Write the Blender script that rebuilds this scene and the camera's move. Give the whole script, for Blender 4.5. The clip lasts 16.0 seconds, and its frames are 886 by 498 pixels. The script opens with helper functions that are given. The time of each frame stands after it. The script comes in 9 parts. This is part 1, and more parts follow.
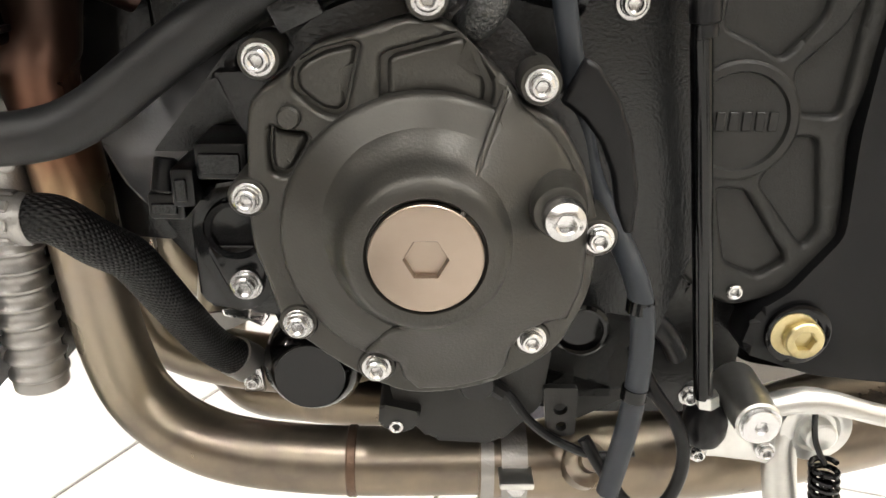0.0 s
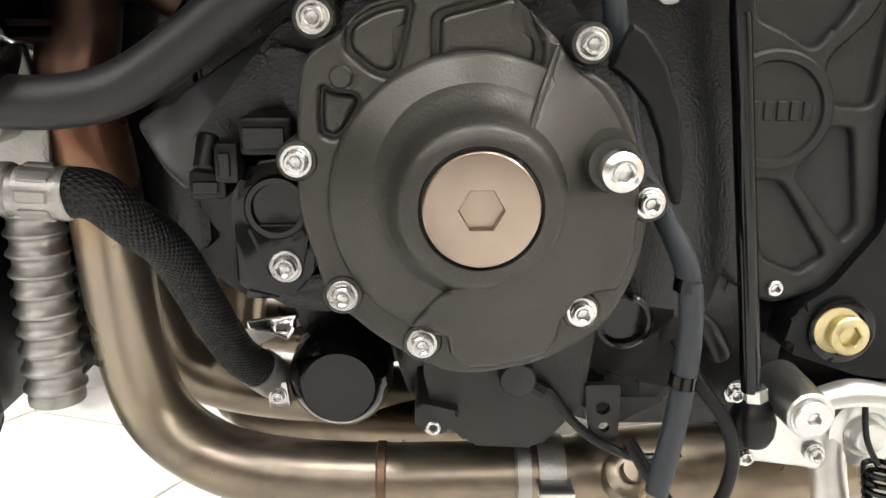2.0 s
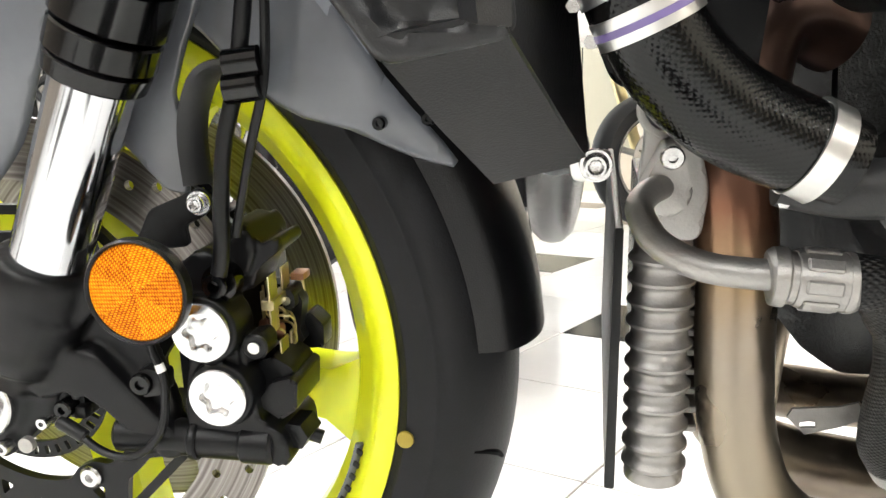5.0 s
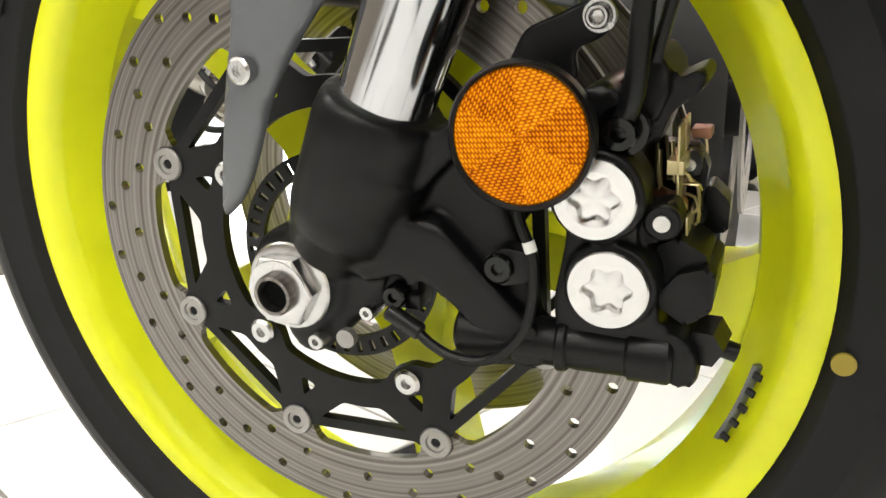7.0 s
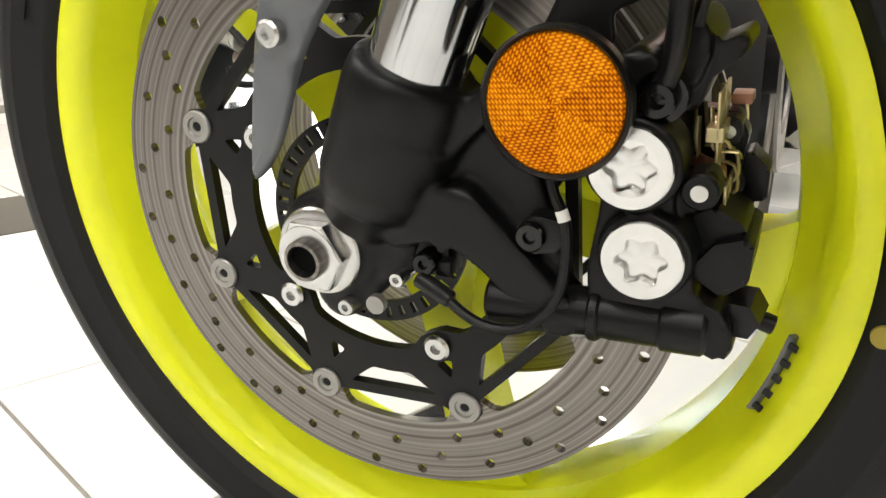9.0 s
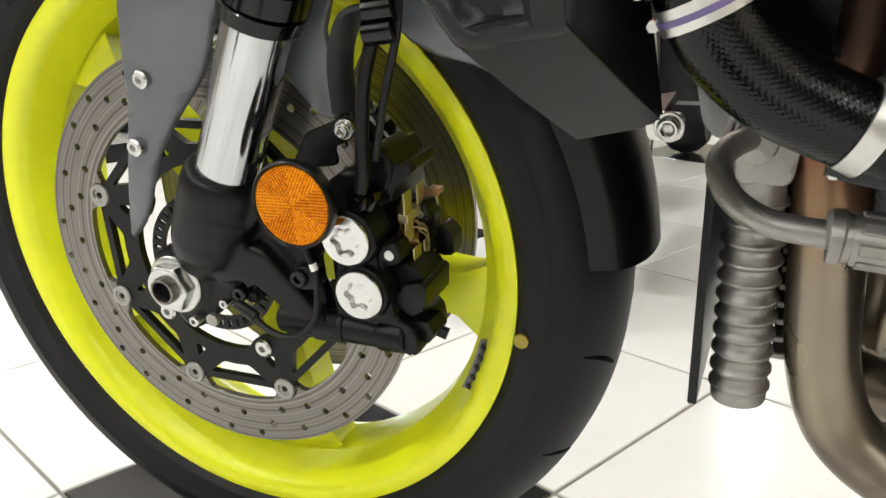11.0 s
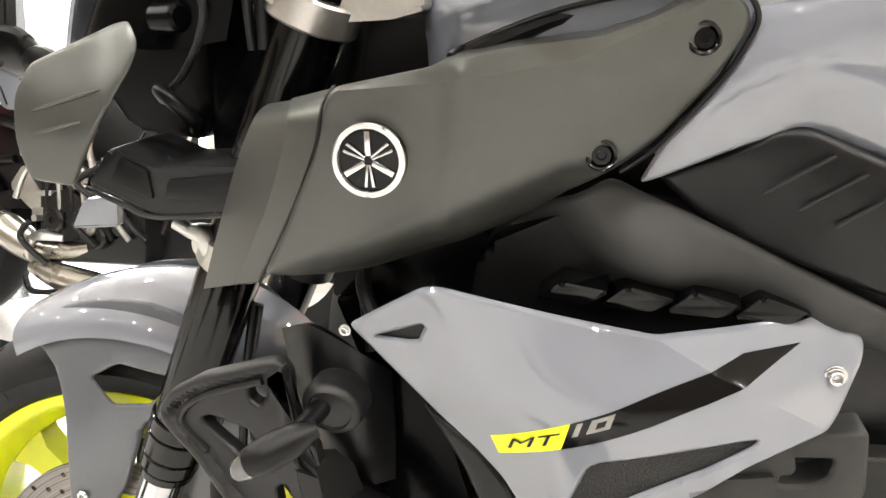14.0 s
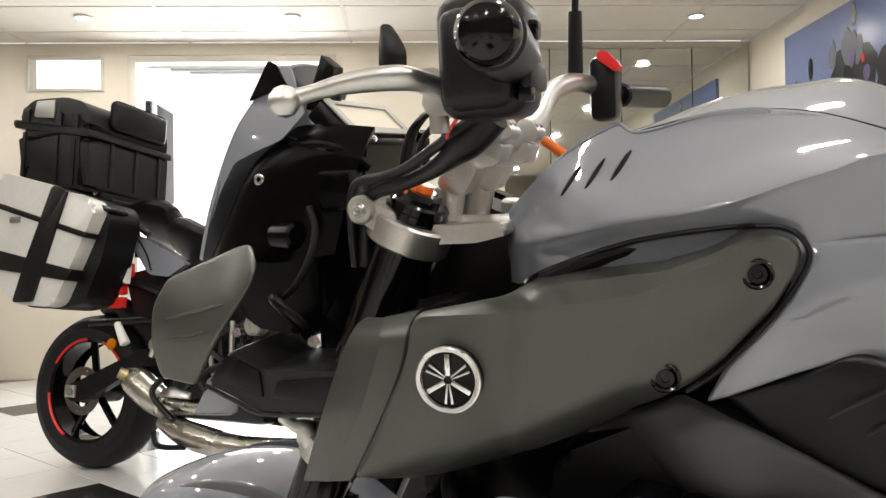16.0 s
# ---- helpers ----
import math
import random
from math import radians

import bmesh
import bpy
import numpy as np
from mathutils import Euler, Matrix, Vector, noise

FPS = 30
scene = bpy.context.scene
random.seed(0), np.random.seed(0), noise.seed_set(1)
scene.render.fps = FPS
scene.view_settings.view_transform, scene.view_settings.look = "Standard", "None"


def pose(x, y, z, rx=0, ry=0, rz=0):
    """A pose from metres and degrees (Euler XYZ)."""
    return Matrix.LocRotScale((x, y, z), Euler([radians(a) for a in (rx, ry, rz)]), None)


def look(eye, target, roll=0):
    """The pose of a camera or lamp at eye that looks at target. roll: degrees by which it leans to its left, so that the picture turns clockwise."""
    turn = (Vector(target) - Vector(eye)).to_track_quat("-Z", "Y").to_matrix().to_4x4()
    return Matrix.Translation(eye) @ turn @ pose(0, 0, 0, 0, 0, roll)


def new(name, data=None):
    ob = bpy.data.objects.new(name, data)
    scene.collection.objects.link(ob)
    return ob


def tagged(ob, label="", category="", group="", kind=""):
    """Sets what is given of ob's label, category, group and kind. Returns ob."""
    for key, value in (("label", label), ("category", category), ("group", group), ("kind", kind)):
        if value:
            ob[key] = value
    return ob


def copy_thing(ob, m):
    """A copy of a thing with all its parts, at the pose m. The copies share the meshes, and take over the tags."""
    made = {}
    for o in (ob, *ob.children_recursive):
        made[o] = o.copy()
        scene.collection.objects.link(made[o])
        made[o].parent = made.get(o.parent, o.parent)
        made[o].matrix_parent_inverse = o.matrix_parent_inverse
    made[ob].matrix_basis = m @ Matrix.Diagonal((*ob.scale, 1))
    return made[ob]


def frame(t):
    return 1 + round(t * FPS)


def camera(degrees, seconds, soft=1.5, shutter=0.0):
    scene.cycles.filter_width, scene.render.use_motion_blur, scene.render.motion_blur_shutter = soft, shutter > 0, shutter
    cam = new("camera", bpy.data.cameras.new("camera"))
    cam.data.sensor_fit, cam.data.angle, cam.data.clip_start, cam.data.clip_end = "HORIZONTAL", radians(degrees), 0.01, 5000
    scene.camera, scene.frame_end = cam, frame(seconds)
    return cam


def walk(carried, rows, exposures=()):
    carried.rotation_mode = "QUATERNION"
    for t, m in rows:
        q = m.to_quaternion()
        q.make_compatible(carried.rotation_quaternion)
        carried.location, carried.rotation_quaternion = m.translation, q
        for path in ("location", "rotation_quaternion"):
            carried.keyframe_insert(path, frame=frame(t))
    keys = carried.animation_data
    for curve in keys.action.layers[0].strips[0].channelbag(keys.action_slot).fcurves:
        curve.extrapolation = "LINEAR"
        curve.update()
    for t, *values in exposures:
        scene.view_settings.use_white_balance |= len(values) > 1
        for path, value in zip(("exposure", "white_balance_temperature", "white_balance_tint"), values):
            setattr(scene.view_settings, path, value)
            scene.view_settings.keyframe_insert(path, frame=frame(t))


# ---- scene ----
cam = camera(56.1, 16.0)
PATH = [
    (0, (0.6015, -0.5345, 0.4669), (0.6121, 0.4282, 0.1968), 0.27),
    (0.5, (0.5923, -0.5422, 0.4423), (0.6139, 0.4337, 0.2253), 0.17),
    (1, (0.5914, -0.5436, 0.4327), (0.6163, 0.4416, 0.2629), 0.19),
    (1.5, (0.5871, -0.5462, 0.4122), (0.6126, 0.4406, 0.2522), 0.11),
    (2, (0.5783, -0.5397, 0.4143), (0.6024, 0.4487, 0.2647), 0.11),
    (2.5, (0.5590, -0.5419, 0.4617), (0.5813, 0.4501, 0.3381), -0.01),
    (3, (0.5298, -0.5581, 0.4738), (0.5423, 0.4336, 0.3457), -0.17),
    (3.5, (0.4798, -0.5695, 0.4670), (0.4813, 0.4221, 0.3373), -0.18),
    (4, (0.4332, -0.5670, 0.4621), (0.4258, 0.4239, 0.3275), -0.30),
    (4.5, (0.3863, -0.5504, 0.4494), (0.3384, 0.4388, 0.3106), -0.58),
    (5, (0.3437, -0.5189, 0.4405), (0.1676, 0.4555, 0.3004), -0.07),
    (5.2, (0.3224, -0.5100, 0.4369), (0.0959, 0.4531, 0.2917), 0.13),
    (7.3, (0.2053, -0.4267, 0.3834), (-0.1761, 0.4668, 0.1463), -0.65),
    (7.5, (0.2044, -0.4259, 0.3819), (-0.1779, 0.4651, 0.1372), -0.62),
    (8, (0.2026, -0.4225, 0.3856), (-0.1915, 0.4579, 0.1219), -0.78),
    (8.2, (0.2027, -0.4234, 0.3879), (-0.2004, 0.4515, 0.1196), -0.80),
    (10.3, (0.2572, -0.4435, 0.4163), (-0.1412, 0.4289, 0.1332), -0.27),
    (10.5, (0.2841, -0.4586, 0.4306), (-0.1113, 0.4154, 0.1482), -0.11),
    (11, (0.3920, -0.5532, 0.4760), (0.0165, 0.3296, 0.1938), -0.15),
    (11.5, (0.4672, -0.5530, 0.4712), (0.1577, 0.3534, 0.1839), -0.26),
    (12, (0.5263, -0.6436, 0.5384), (0.3068, 0.2935, 0.2670), -0.23),
    (12.5, (0.5149, -0.7141, 0.6349), (0.3284, 0.2309, 0.3659), -0.39),
    (13, (0.5268, -0.7629, 0.6972), (0.3435, 0.1867, 0.4429), -0.46),
    (13.5, (0.5194, -0.7940, 0.7423), (0.3324, 0.1650, 0.5294), -0.63),
    (14, (0.5120, -0.8167, 0.8165), (0.3138, 0.1478, 0.6422), -0.80),
    (14.5, (0.5130, -0.8522, 0.8362), (0.2861, 0.1165, 0.7351), -0.86),
    (15, (0.5203, -0.8715, 0.8517), (0.2576, 0.0924, 0.8089), -0.86),
    (15.5, (0.5332, -0.8812, 0.8553), (0.2356, 0.0735, 0.8480), -0.87),
    (16, (0.5507, -0.8567, 0.8638), (0.2166, 0.0858, 0.8737), -0.86),
]
EXPO = [(0, 0.07, 6420, 9), (1, 0.15, 6400, 9), (2, 0.23, 6300, 9), (2.5, 0.3, 6200, 9), (3.5, 0.44, 6150, 9), (4.5, 0.51, 6120, 8), (5.2, 0.4, 6120, 7), (7.3, -0.28, 6420, 6), (8, -0.37, 6450, 6), (10.5, -0.34, 6350, 5), (11.0, -0.37, 6250, 5), (11.5, -0.29, 6180, 5), (12, 0.43, 5950, 8), (12.5, 0.32, 6300, 8), (13, 0.23, 6480, 9), (13.5, 0.23, 6500, 9), (14, 0.09, 6500, 9), (14.5, -0.07, 6550, 9), (15, -0.35, 6550, 9), (15.5, -0.74, 6500, 8), (16, -0.9, 6500, 8)]
walk(cam, [(t, look(eye, target, roll)) for t, eye, target, roll in PATH], EXPO)
# ---- world, light, exposure ----
world = bpy.data.worlds.new("world")
scene.world = world
world.use_nodes = True
wbg = world.node_tree.nodes["Background"]
wsky = world.node_tree.nodes.new("ShaderNodeTexSky")
wsky.sky_type, wsky.sun_disc, wsky.sun_elevation, wsky.sun_rotation = "NISHITA", False, radians(50), radians(160)
world.node_tree.links.new(wsky.outputs[0], wbg.inputs[0])
wbg.inputs[1].default_value = 0.15

ROOM = pose(0.55, -0.857, 0, 0, 0, 22)      # the hall's own axes
WALL_N, WALL_E, WALL_S, WALL_W, CEIL = 6.3, 2.66, -4.2, -5.2, 2.5


def lamp(name, at, watts, size, m=None, colour=(1.0, 0.962, 0.915), size_y=None):
    data = bpy.data.lights.new(name, "AREA")
    data.energy, data.color = watts, colour
    data.shape, data.size = ("DISK", size) if size_y is None else ("RECTANGLE", size)
    if size_y is not None:
        data.size_y = size_y
    ob = new(name, data)
    ob.matrix_world = ROOM @ Matrix.Translation(at) @ (m or Matrix())
    return ob


SPOTS = [(x, y) for y in (-2.6, -0.55, 1.5, 3.55, 5.62) for x in (-3.5, -2.13, -0.75, 0.63, 2.01)]
for sx, sy in SPOTS:
    lamp("downlight_lamp", (sx, sy, CEIL - 0.035), 26 if sy < 2 else 16, 0.11)
# daylight that falls through the open door
lamp("door_daylight", (-1.25, WALL_N + 0.3, 1.25), 160, 1.5, pose(0, 0, 0, -90, 0, 0), (0.95, 0.98, 1.0), 2.2)

# ---- materials ----
MATS = {}


def mat(name, base, rough=0.5, metal=0.0, grain=0.06, scale=120.0, bump=0.0, bscale=None, coat=0.0, stain=0.0, spec=0.5, aniso=None):
    """A plain procedural surface: base colour varied at two scales, roughness varied, fine bump."""
    m = bpy.data.materials.new(name)
    m.use_nodes = True
    nt = m.node_tree
    b = nt.nodes["Principled BSDF"]
    co = nt.nodes.new("ShaderNodeTexCoord")
    fine = nt.nodes.new("ShaderNodeTexNoise")
    fine.inputs["Scale"].default_value, fine.inputs["Detail"].default_value = scale, 6
    wide = nt.nodes.new("ShaderNodeTexNoise")
    wide.inputs["Scale"].default_value, wide.inputs["Detail"].default_value = scale / 11, 3
    for n in (fine, wide):
        nt.links.new(co.outputs["Object"], n.inputs["Vector"])
    mixf = nt.nodes.new("ShaderNodeMath")
    mixf.operation = "ADD"
    nt.links.new(fine.outputs[0], mixf.inputs[0])
    nt.links.new(wide.outputs[0], mixf.inputs[1])
    ramp = nt.nodes.new("ShaderNodeMapRange")
    ramp.inputs[1].default_value, ramp.inputs[2].default_value = 0.6, 1.4
    ramp.inputs[3].default_value, ramp.inputs[4].default_value = 1 - grain - stain, 1 + grain
    nt.links.new(mixf.outputs[0], ramp.inputs[0])
    col = nt.nodes.new("ShaderNodeVectorMath")
    col.operation = "SCALE"
    col.inputs[0].default_value = base
    nt.links.new(ramp.outputs[0], col.inputs["Scale"])
    nt.links.new(col.outputs[0], b.inputs["Base Color"])
    rr = nt.nodes.new("ShaderNodeMapRange")
    rr.inputs[3].default_value, rr.inputs[4].default_value = max(0.02, rough * 0.82), min(1, rough * 1.18)
    nt.links.new(wide.outputs[0], rr.inputs[0])
    nt.links.new(rr.outputs[0], b.inputs["Roughness"])
    b.inputs["Metallic"].default_value = metal
    b.inputs["Specular IOR Level"].default_value = spec
    if coat:
        b.inputs["Coat Weight"].default_value, b.inputs["Coat Roughness"].default_value = coat, 0.04
    if bump:
        bn = nt.nodes.new("ShaderNodeTexNoise")
        bn.inputs["Scale"].default_value, bn.inputs["Detail"].default_value = bscale or scale * 4, 2
        nt.links.new(co.outputs["Object"], bn.inputs["Vector"])
        bp = nt.nodes.new("ShaderNodeBump")
        bp.inputs["Strength"].default_value, bp.inputs["Distance"].default_value = bump, 0.002
        nt.links.new(bn.outputs[0], bp.inputs["Height"])
        nt.links.new(bp.outputs[0], b.inputs["Normal"])
    MATS[name] = m
    return m


def glow(name, colour, power):
    m = bpy.data.materials.new(name)
    m.use_nodes = True
    nt = m.node_tree
    e = nt.nodes.new("ShaderNodeEmission")
    e.inputs[0].default_value, e.inputs[1].default_value = (*colour, 1), power
    nt.links.new(e.outputs[0], nt.nodes["Material Output"].inputs[0])
    return m


CASE = mat("engine_paint", (0.054, 0.052, 0.0465), 0.37, 0.62, 0.10, 90, 0.10, 900, spec=0.35)
CASE_REAR = mat("dark_cover_paint", (0.026, 0.0255, 0.0240), 0.42, 0.30, 0.10, 90, 0.10, 900, spec=0.32)
CASE_DARK = mat("crankcase_black", (0.0070, 0.0070, 0.0074), 0.25, 0.0, 0.25, 70, 0.16, 700, spec=0.42)
CAST = mat("cast_rough_black", (0.050, 0.050, 0.049), 0.36, 0.35, 0.2, 140, 0.8, 700, spec=0.6)
PLUG = mat("bronze_cap", (0.33, 0.27, 0.22), 0.33, 1.0, 0.05, 160)
BOLT = mat("bolt_zinc", (0.58, 0.58, 0.58), 0.25, 1.0, 0.12, 400)
CHROME = mat("chrome", (0.54, 0.55, 0.57), 0.11, 1.0, 0.02, 60)
BRIGHT = mat("bright_chrome", (0.88, 0.88, 0.89), 0.16, 1.0, 0.02, 60)
ALU = mat("brushed_aluminium", (0.62, 0.62, 0.60), 0.34, 1.0, 0.08, 220, 0.05, 900)
CAP = mat("caliper_cap_aluminium", (0.66, 0.66, 0.66), 0.21, 1.0, 0.05, 220)
GOLD = mat("gold_zinc", (0.58, 0.50, 0.28), 0.33, 1.0, 0.12, 260)
SATIN = mat("satin_black_paint", (0.0042, 0.0042, 0.0046), 0.37, 0.0, 0.14, 80, 0.06, 1100, spec=0.24)
GLOSS = mat("gloss_black", (0.002, 0.002, 0.0022), 0.13, 0.0, 0.10, 60, spec=0.35)
PLAST = mat("moulded_black_plastic", (0.0120, 0.0120, 0.0128), 0.34, 0.0, 0.10, 120, 0.14, 1500, spec=0.36)
COWL = mat("semi_gloss_black_plastic", (0.0016, 0.0016, 0.0018), 0.22, 0.0, 0.10, 90, 0.05, 900, spec=0.10)
# slate of the rim strip; on the mudguard arms, grey paint darkened for shade
SLATE_SHADE_GREY = mat("slate_and_shaded_grey", (0.100, 0.106, 0.118), 0.34, 0.0, 0.05, 200, coat=0.6)
GREYB = mat("pale_grey_bezel", (0.34, 0.33, 0.30), 0.42)
BLUEW = mat("blue_wire", (0.02, 0.08, 0.30), 0.4)
BORE_SHADE = mat("bore_shade_black", (0.003, 0.003, 0.003), 0.75, spec=0.1)
RISER = mat("bead_blasted_aluminium", (0.56, 0.545, 0.52), 0.33, 0.95, 0.08, 300, 0.08, 1200)
GRAIN = mat("grained_grey_plastic", (0.042, 0.042, 0.041), 0.5, 0.0, 0.10, 120, 0.25, 1800, spec=0.3)
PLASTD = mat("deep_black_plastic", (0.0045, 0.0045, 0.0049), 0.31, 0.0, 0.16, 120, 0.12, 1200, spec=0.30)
OLIVE = mat("dark_grey_metallic_cover", (0.088, 0.091, 0.084), 0.35, 0.62, 0.05, 700, 0.05, 2500)
GREY = mat("grey_gloss_paint", (0.190, 0.202, 0.234), 0.55, 0.0, 0.02, 500, coat=1.0, spec=0.2)
GREY.node_tree.nodes["Principled BSDF"].inputs["Coat IOR"].default_value = 1.8
YEL = mat("fluorescent_yellow_paint", (0.76, 0.80, 0.010), 0.33, 0.0, 0.05, 40, coat=0.25, spec=0.35)
YSTK = mat("yellow_sticker", (0.86, 0.88, 0.02), 0.35, 0.0, 0.02, 40)
RUBBER = mat("rubber", (0.004, 0.004, 0.0045), 0.34, 0.0, 0.15, 90, 0.08, 500, spec=0.28)
TYRE = mat("tyre_rubber", (0.0105, 0.0105, 0.0112), 0.55, 0.0, 0.22, 45, 0.10, 600, spec=0.22)
HOSE_GREY = mat("grey_cable_sleeve", (0.026, 0.030, 0.036), 0.42, 0.0, 0.08, 120, spec=0.3)
DISC = mat("brushed_steel_disc", (0.33, 0.30, 0.27), 0.36, 1.0, 0.10, 30, 0.04, 500)
STEEL = mat("grey_cast_metal", (0.34, 0.33, 0.315), 0.42, 0.85, 0.12, 150, 0.15, 700)
ORANGE = mat("amber_reflector", (0.95, 0.29, 0.0), 0.30, 0.0, 0.10, 350, coat=0.04, spec=0.06)


def prism_relief(m, cx, cz, pitch, depth):
    """Moulded lens of six sectors, each filled with its own rows of small prisms, whose stronger and weaker glints are
    painted into the base colour.
    """
    nt = m.node_tree
    b = nt.nodes["Principled BSDF"]

    def op(kind, a, c=None, d=None):
        n = nt.nodes.new("ShaderNodeMath")
        n.operation = kind
        for i, v in enumerate((a, c, d)):
            if v is None:
                continue
            if isinstance(v, (int, float)):
                n.inputs[i].default_value = v
            else:
                nt.links.new(v, n.inputs[i])
        return n.outputs[0]
    co = nt.nodes.new("ShaderNodeTexCoord")
    sp = nt.nodes.new("ShaderNodeSeparateXYZ")
    nt.links.new(co.outputs["Object"], sp.inputs[0])
    x, z = op("SUBTRACT", sp.outputs[0], cx), op("SUBTRACT", sp.outputs[2], cz)
    ang = op("ARCTAN2", z, x)
    sec = op("FLOOR", op("DIVIDE", op("ADD", ang, 0.45), math.pi / 3))
    turn = op("MULTIPLY_ADD", op("MODULO", op("ADD", sec, 6.0), 3.0), math.pi / 3, 0.7)
    c, s = op("COSINE", turn), op("SINE", turn)
    u = op("DIVIDE", op("ADD", op("MULTIPLY", x, c), op("MULTIPLY", z, s)), pitch)
    v = op("DIVIDE", op("SUBTRACT", op("MULTIPLY", z, c), op("MULTIPLY", x, s)), pitch * 2.1)
    row = op("FLOOR", u)
    du = op("ABSOLUTE", op("SUBTRACT", op("FRACT", u), 0.5))
    dv = op("ABSOLUTE", op("SUBTRACT", op("FRACT", op("MULTIPLY_ADD", row, 0.37, v)), 0.5))
    hill = op("SUBTRACT", 1.0, op("MAXIMUM", op("MULTIPLY", du, 2.0), op("MULTIPLY", dv, 2.0)))
    wn = nt.nodes.new("ShaderNodeTexNoise")
    wn.inputs["Scale"].default_value, wn.inputs["Detail"].default_value = 420, 3
    nt.links.new(co.outputs["Object"], wn.inputs["Vector"])
    # strength of the glints, laid into the base colour by the ramp below
    shade = op("ADD", op("MULTIPLY", hill, 0.50), op("MULTIPLY", wn.outputs[0], 0.40))
    shade = op("ADD", shade, op("MULTIPLY", op("MODULO", op("ADD", sec, 6.0), 2.0), 0.07))
    cr = nt.nodes.new("ShaderNodeValToRGB")
    cr.color_ramp.elements[0].position, cr.color_ramp.elements[1].position = 0.20, 0.74
    cr.color_ramp.elements[0].color, cr.color_ramp.elements[1].color = (0.22, 0.036, 0.0, 1), (1.0, 0.50, 0.012, 1)
    mid = cr.color_ramp.elements.new(0.44)
    mid.color = (0.70, 0.19, 0.0, 1)
    nt.links.new(shade, cr.inputs[0])
    nt.links.new(cr.outputs[0], b.inputs["Base Color"])
    bp = nt.nodes.new("ShaderNodeBump")
    bp.inputs["Strength"].default_value, bp.inputs["Distance"].default_value = depth, 0.001
    nt.links.new(hill, bp.inputs["Height"])
    nt.links.new(bp.outputs[0], b.inputs["Normal"])


prism_relief(ORANGE, 0.1165, 0.3765, 0.0012, 0.35)
PIPE = mat("powder_coated_pipe", (0.0115, 0.0115, 0.0118), 0.43, 0.0, 0.10, 90, 0.10, 1400, spec=0.36)
SMOKE = mat("smoked_lens", (0.10, 0.10, 0.10), 0.12, 0.0, 0.05, 200, coat=0.5)
VIOLET = mat("violet_band", (0.12, 0.09, 0.22), 0.35)
ENG = mat("grey_engine_paint", (0.075, 0.075, 0.077), 0.27, 0.6, 0.06, 60, 0.04, 900)
RED = mat("red_plastic", (0.70, 0.02, 0.02), 0.3)
ORG = mat("orange_plastic", (0.8, 0.16, 0.02), 0.3)
WHITE = mat("white_plastic", (0.80, 0.80, 0.78), 0.4)
COPPER = mat("copper_coil", (0.34, 0.17, 0.11), 0.4, 0.7)
TILE_W = mat("white_floor_tile", (0.72, 0.715, 0.70), 0.16, 0.0, 0.02, 14, 0.01, 60, stain=0.02)
TILE_B = mat("black_floor_tile", (0.020, 0.019, 0.020), 0.14, 0.0, 0.15, 20)
GROUT = mat("grout", (0.22, 0.20, 0.18), 0.85, 0.0, 0.2, 60, 0.2)
WALLP = mat("cream_wall_paint", (0.72, 0.66, 0.56), 0.7, 0.0, 0.03, 12, 0.05, 200)
WALLD = mat("unseen_wall_brown", (0.20, 0.17, 0.14), 0.7, 0.0, 0.05, 12, 0.05, 200)
CEILP = mat("ceiling_panel", (0.70, 0.65, 0.59), 0.85, 0.0, 0.04, 60, 0.3, 220)
TRIMP = mat("ceiling_rail", (0.62, 0.57, 0.50), 0.5)
CASEBLK = mat("black_case_plastic", (0.005, 0.005, 0.0052), 0.36, 0.0, 0.1, 60, 0.1, 500, spec=0.3)
POLISH = mat("polished_exhaust_metal", (0.50, 0.48, 0.43), 0.27, 1.0, 0.10, 40, 0.05, 300)
SILVERC = mat("silver_case_skin", (0.74, 0.74, 0.71), 0.34, 0.35, 0.06, 60)
POSTER = mat("poster_blue", (0.16, 0.20, 0.36), 0.35, 0.0, 0.12, 3)
MESHBLK = mat("black_mesh_grille", (0.012, 0.012, 0.012), 0.5, 0.0, 0.3, 500, 1.0, 600)
GLASSY = bpy.data.materials.new("mirror_glass")
GLASSY.use_nodes = True
_g = GLASSY.node_tree.nodes["Principled BSDF"]
_g.inputs["Base Color"].default_value, _g.inputs["Metallic"].default_value, _g.inputs["Roughness"].default_value = (0.62, 0.64, 0.60, 1), 1.0, 0.03
LAMPGLOW = glow("downlight_glow", (1.0, 0.95, 0.88), 14)
DAYGLOW = glow("daylight_backdrop", (1.0, 0.98, 0.95), 3.0)


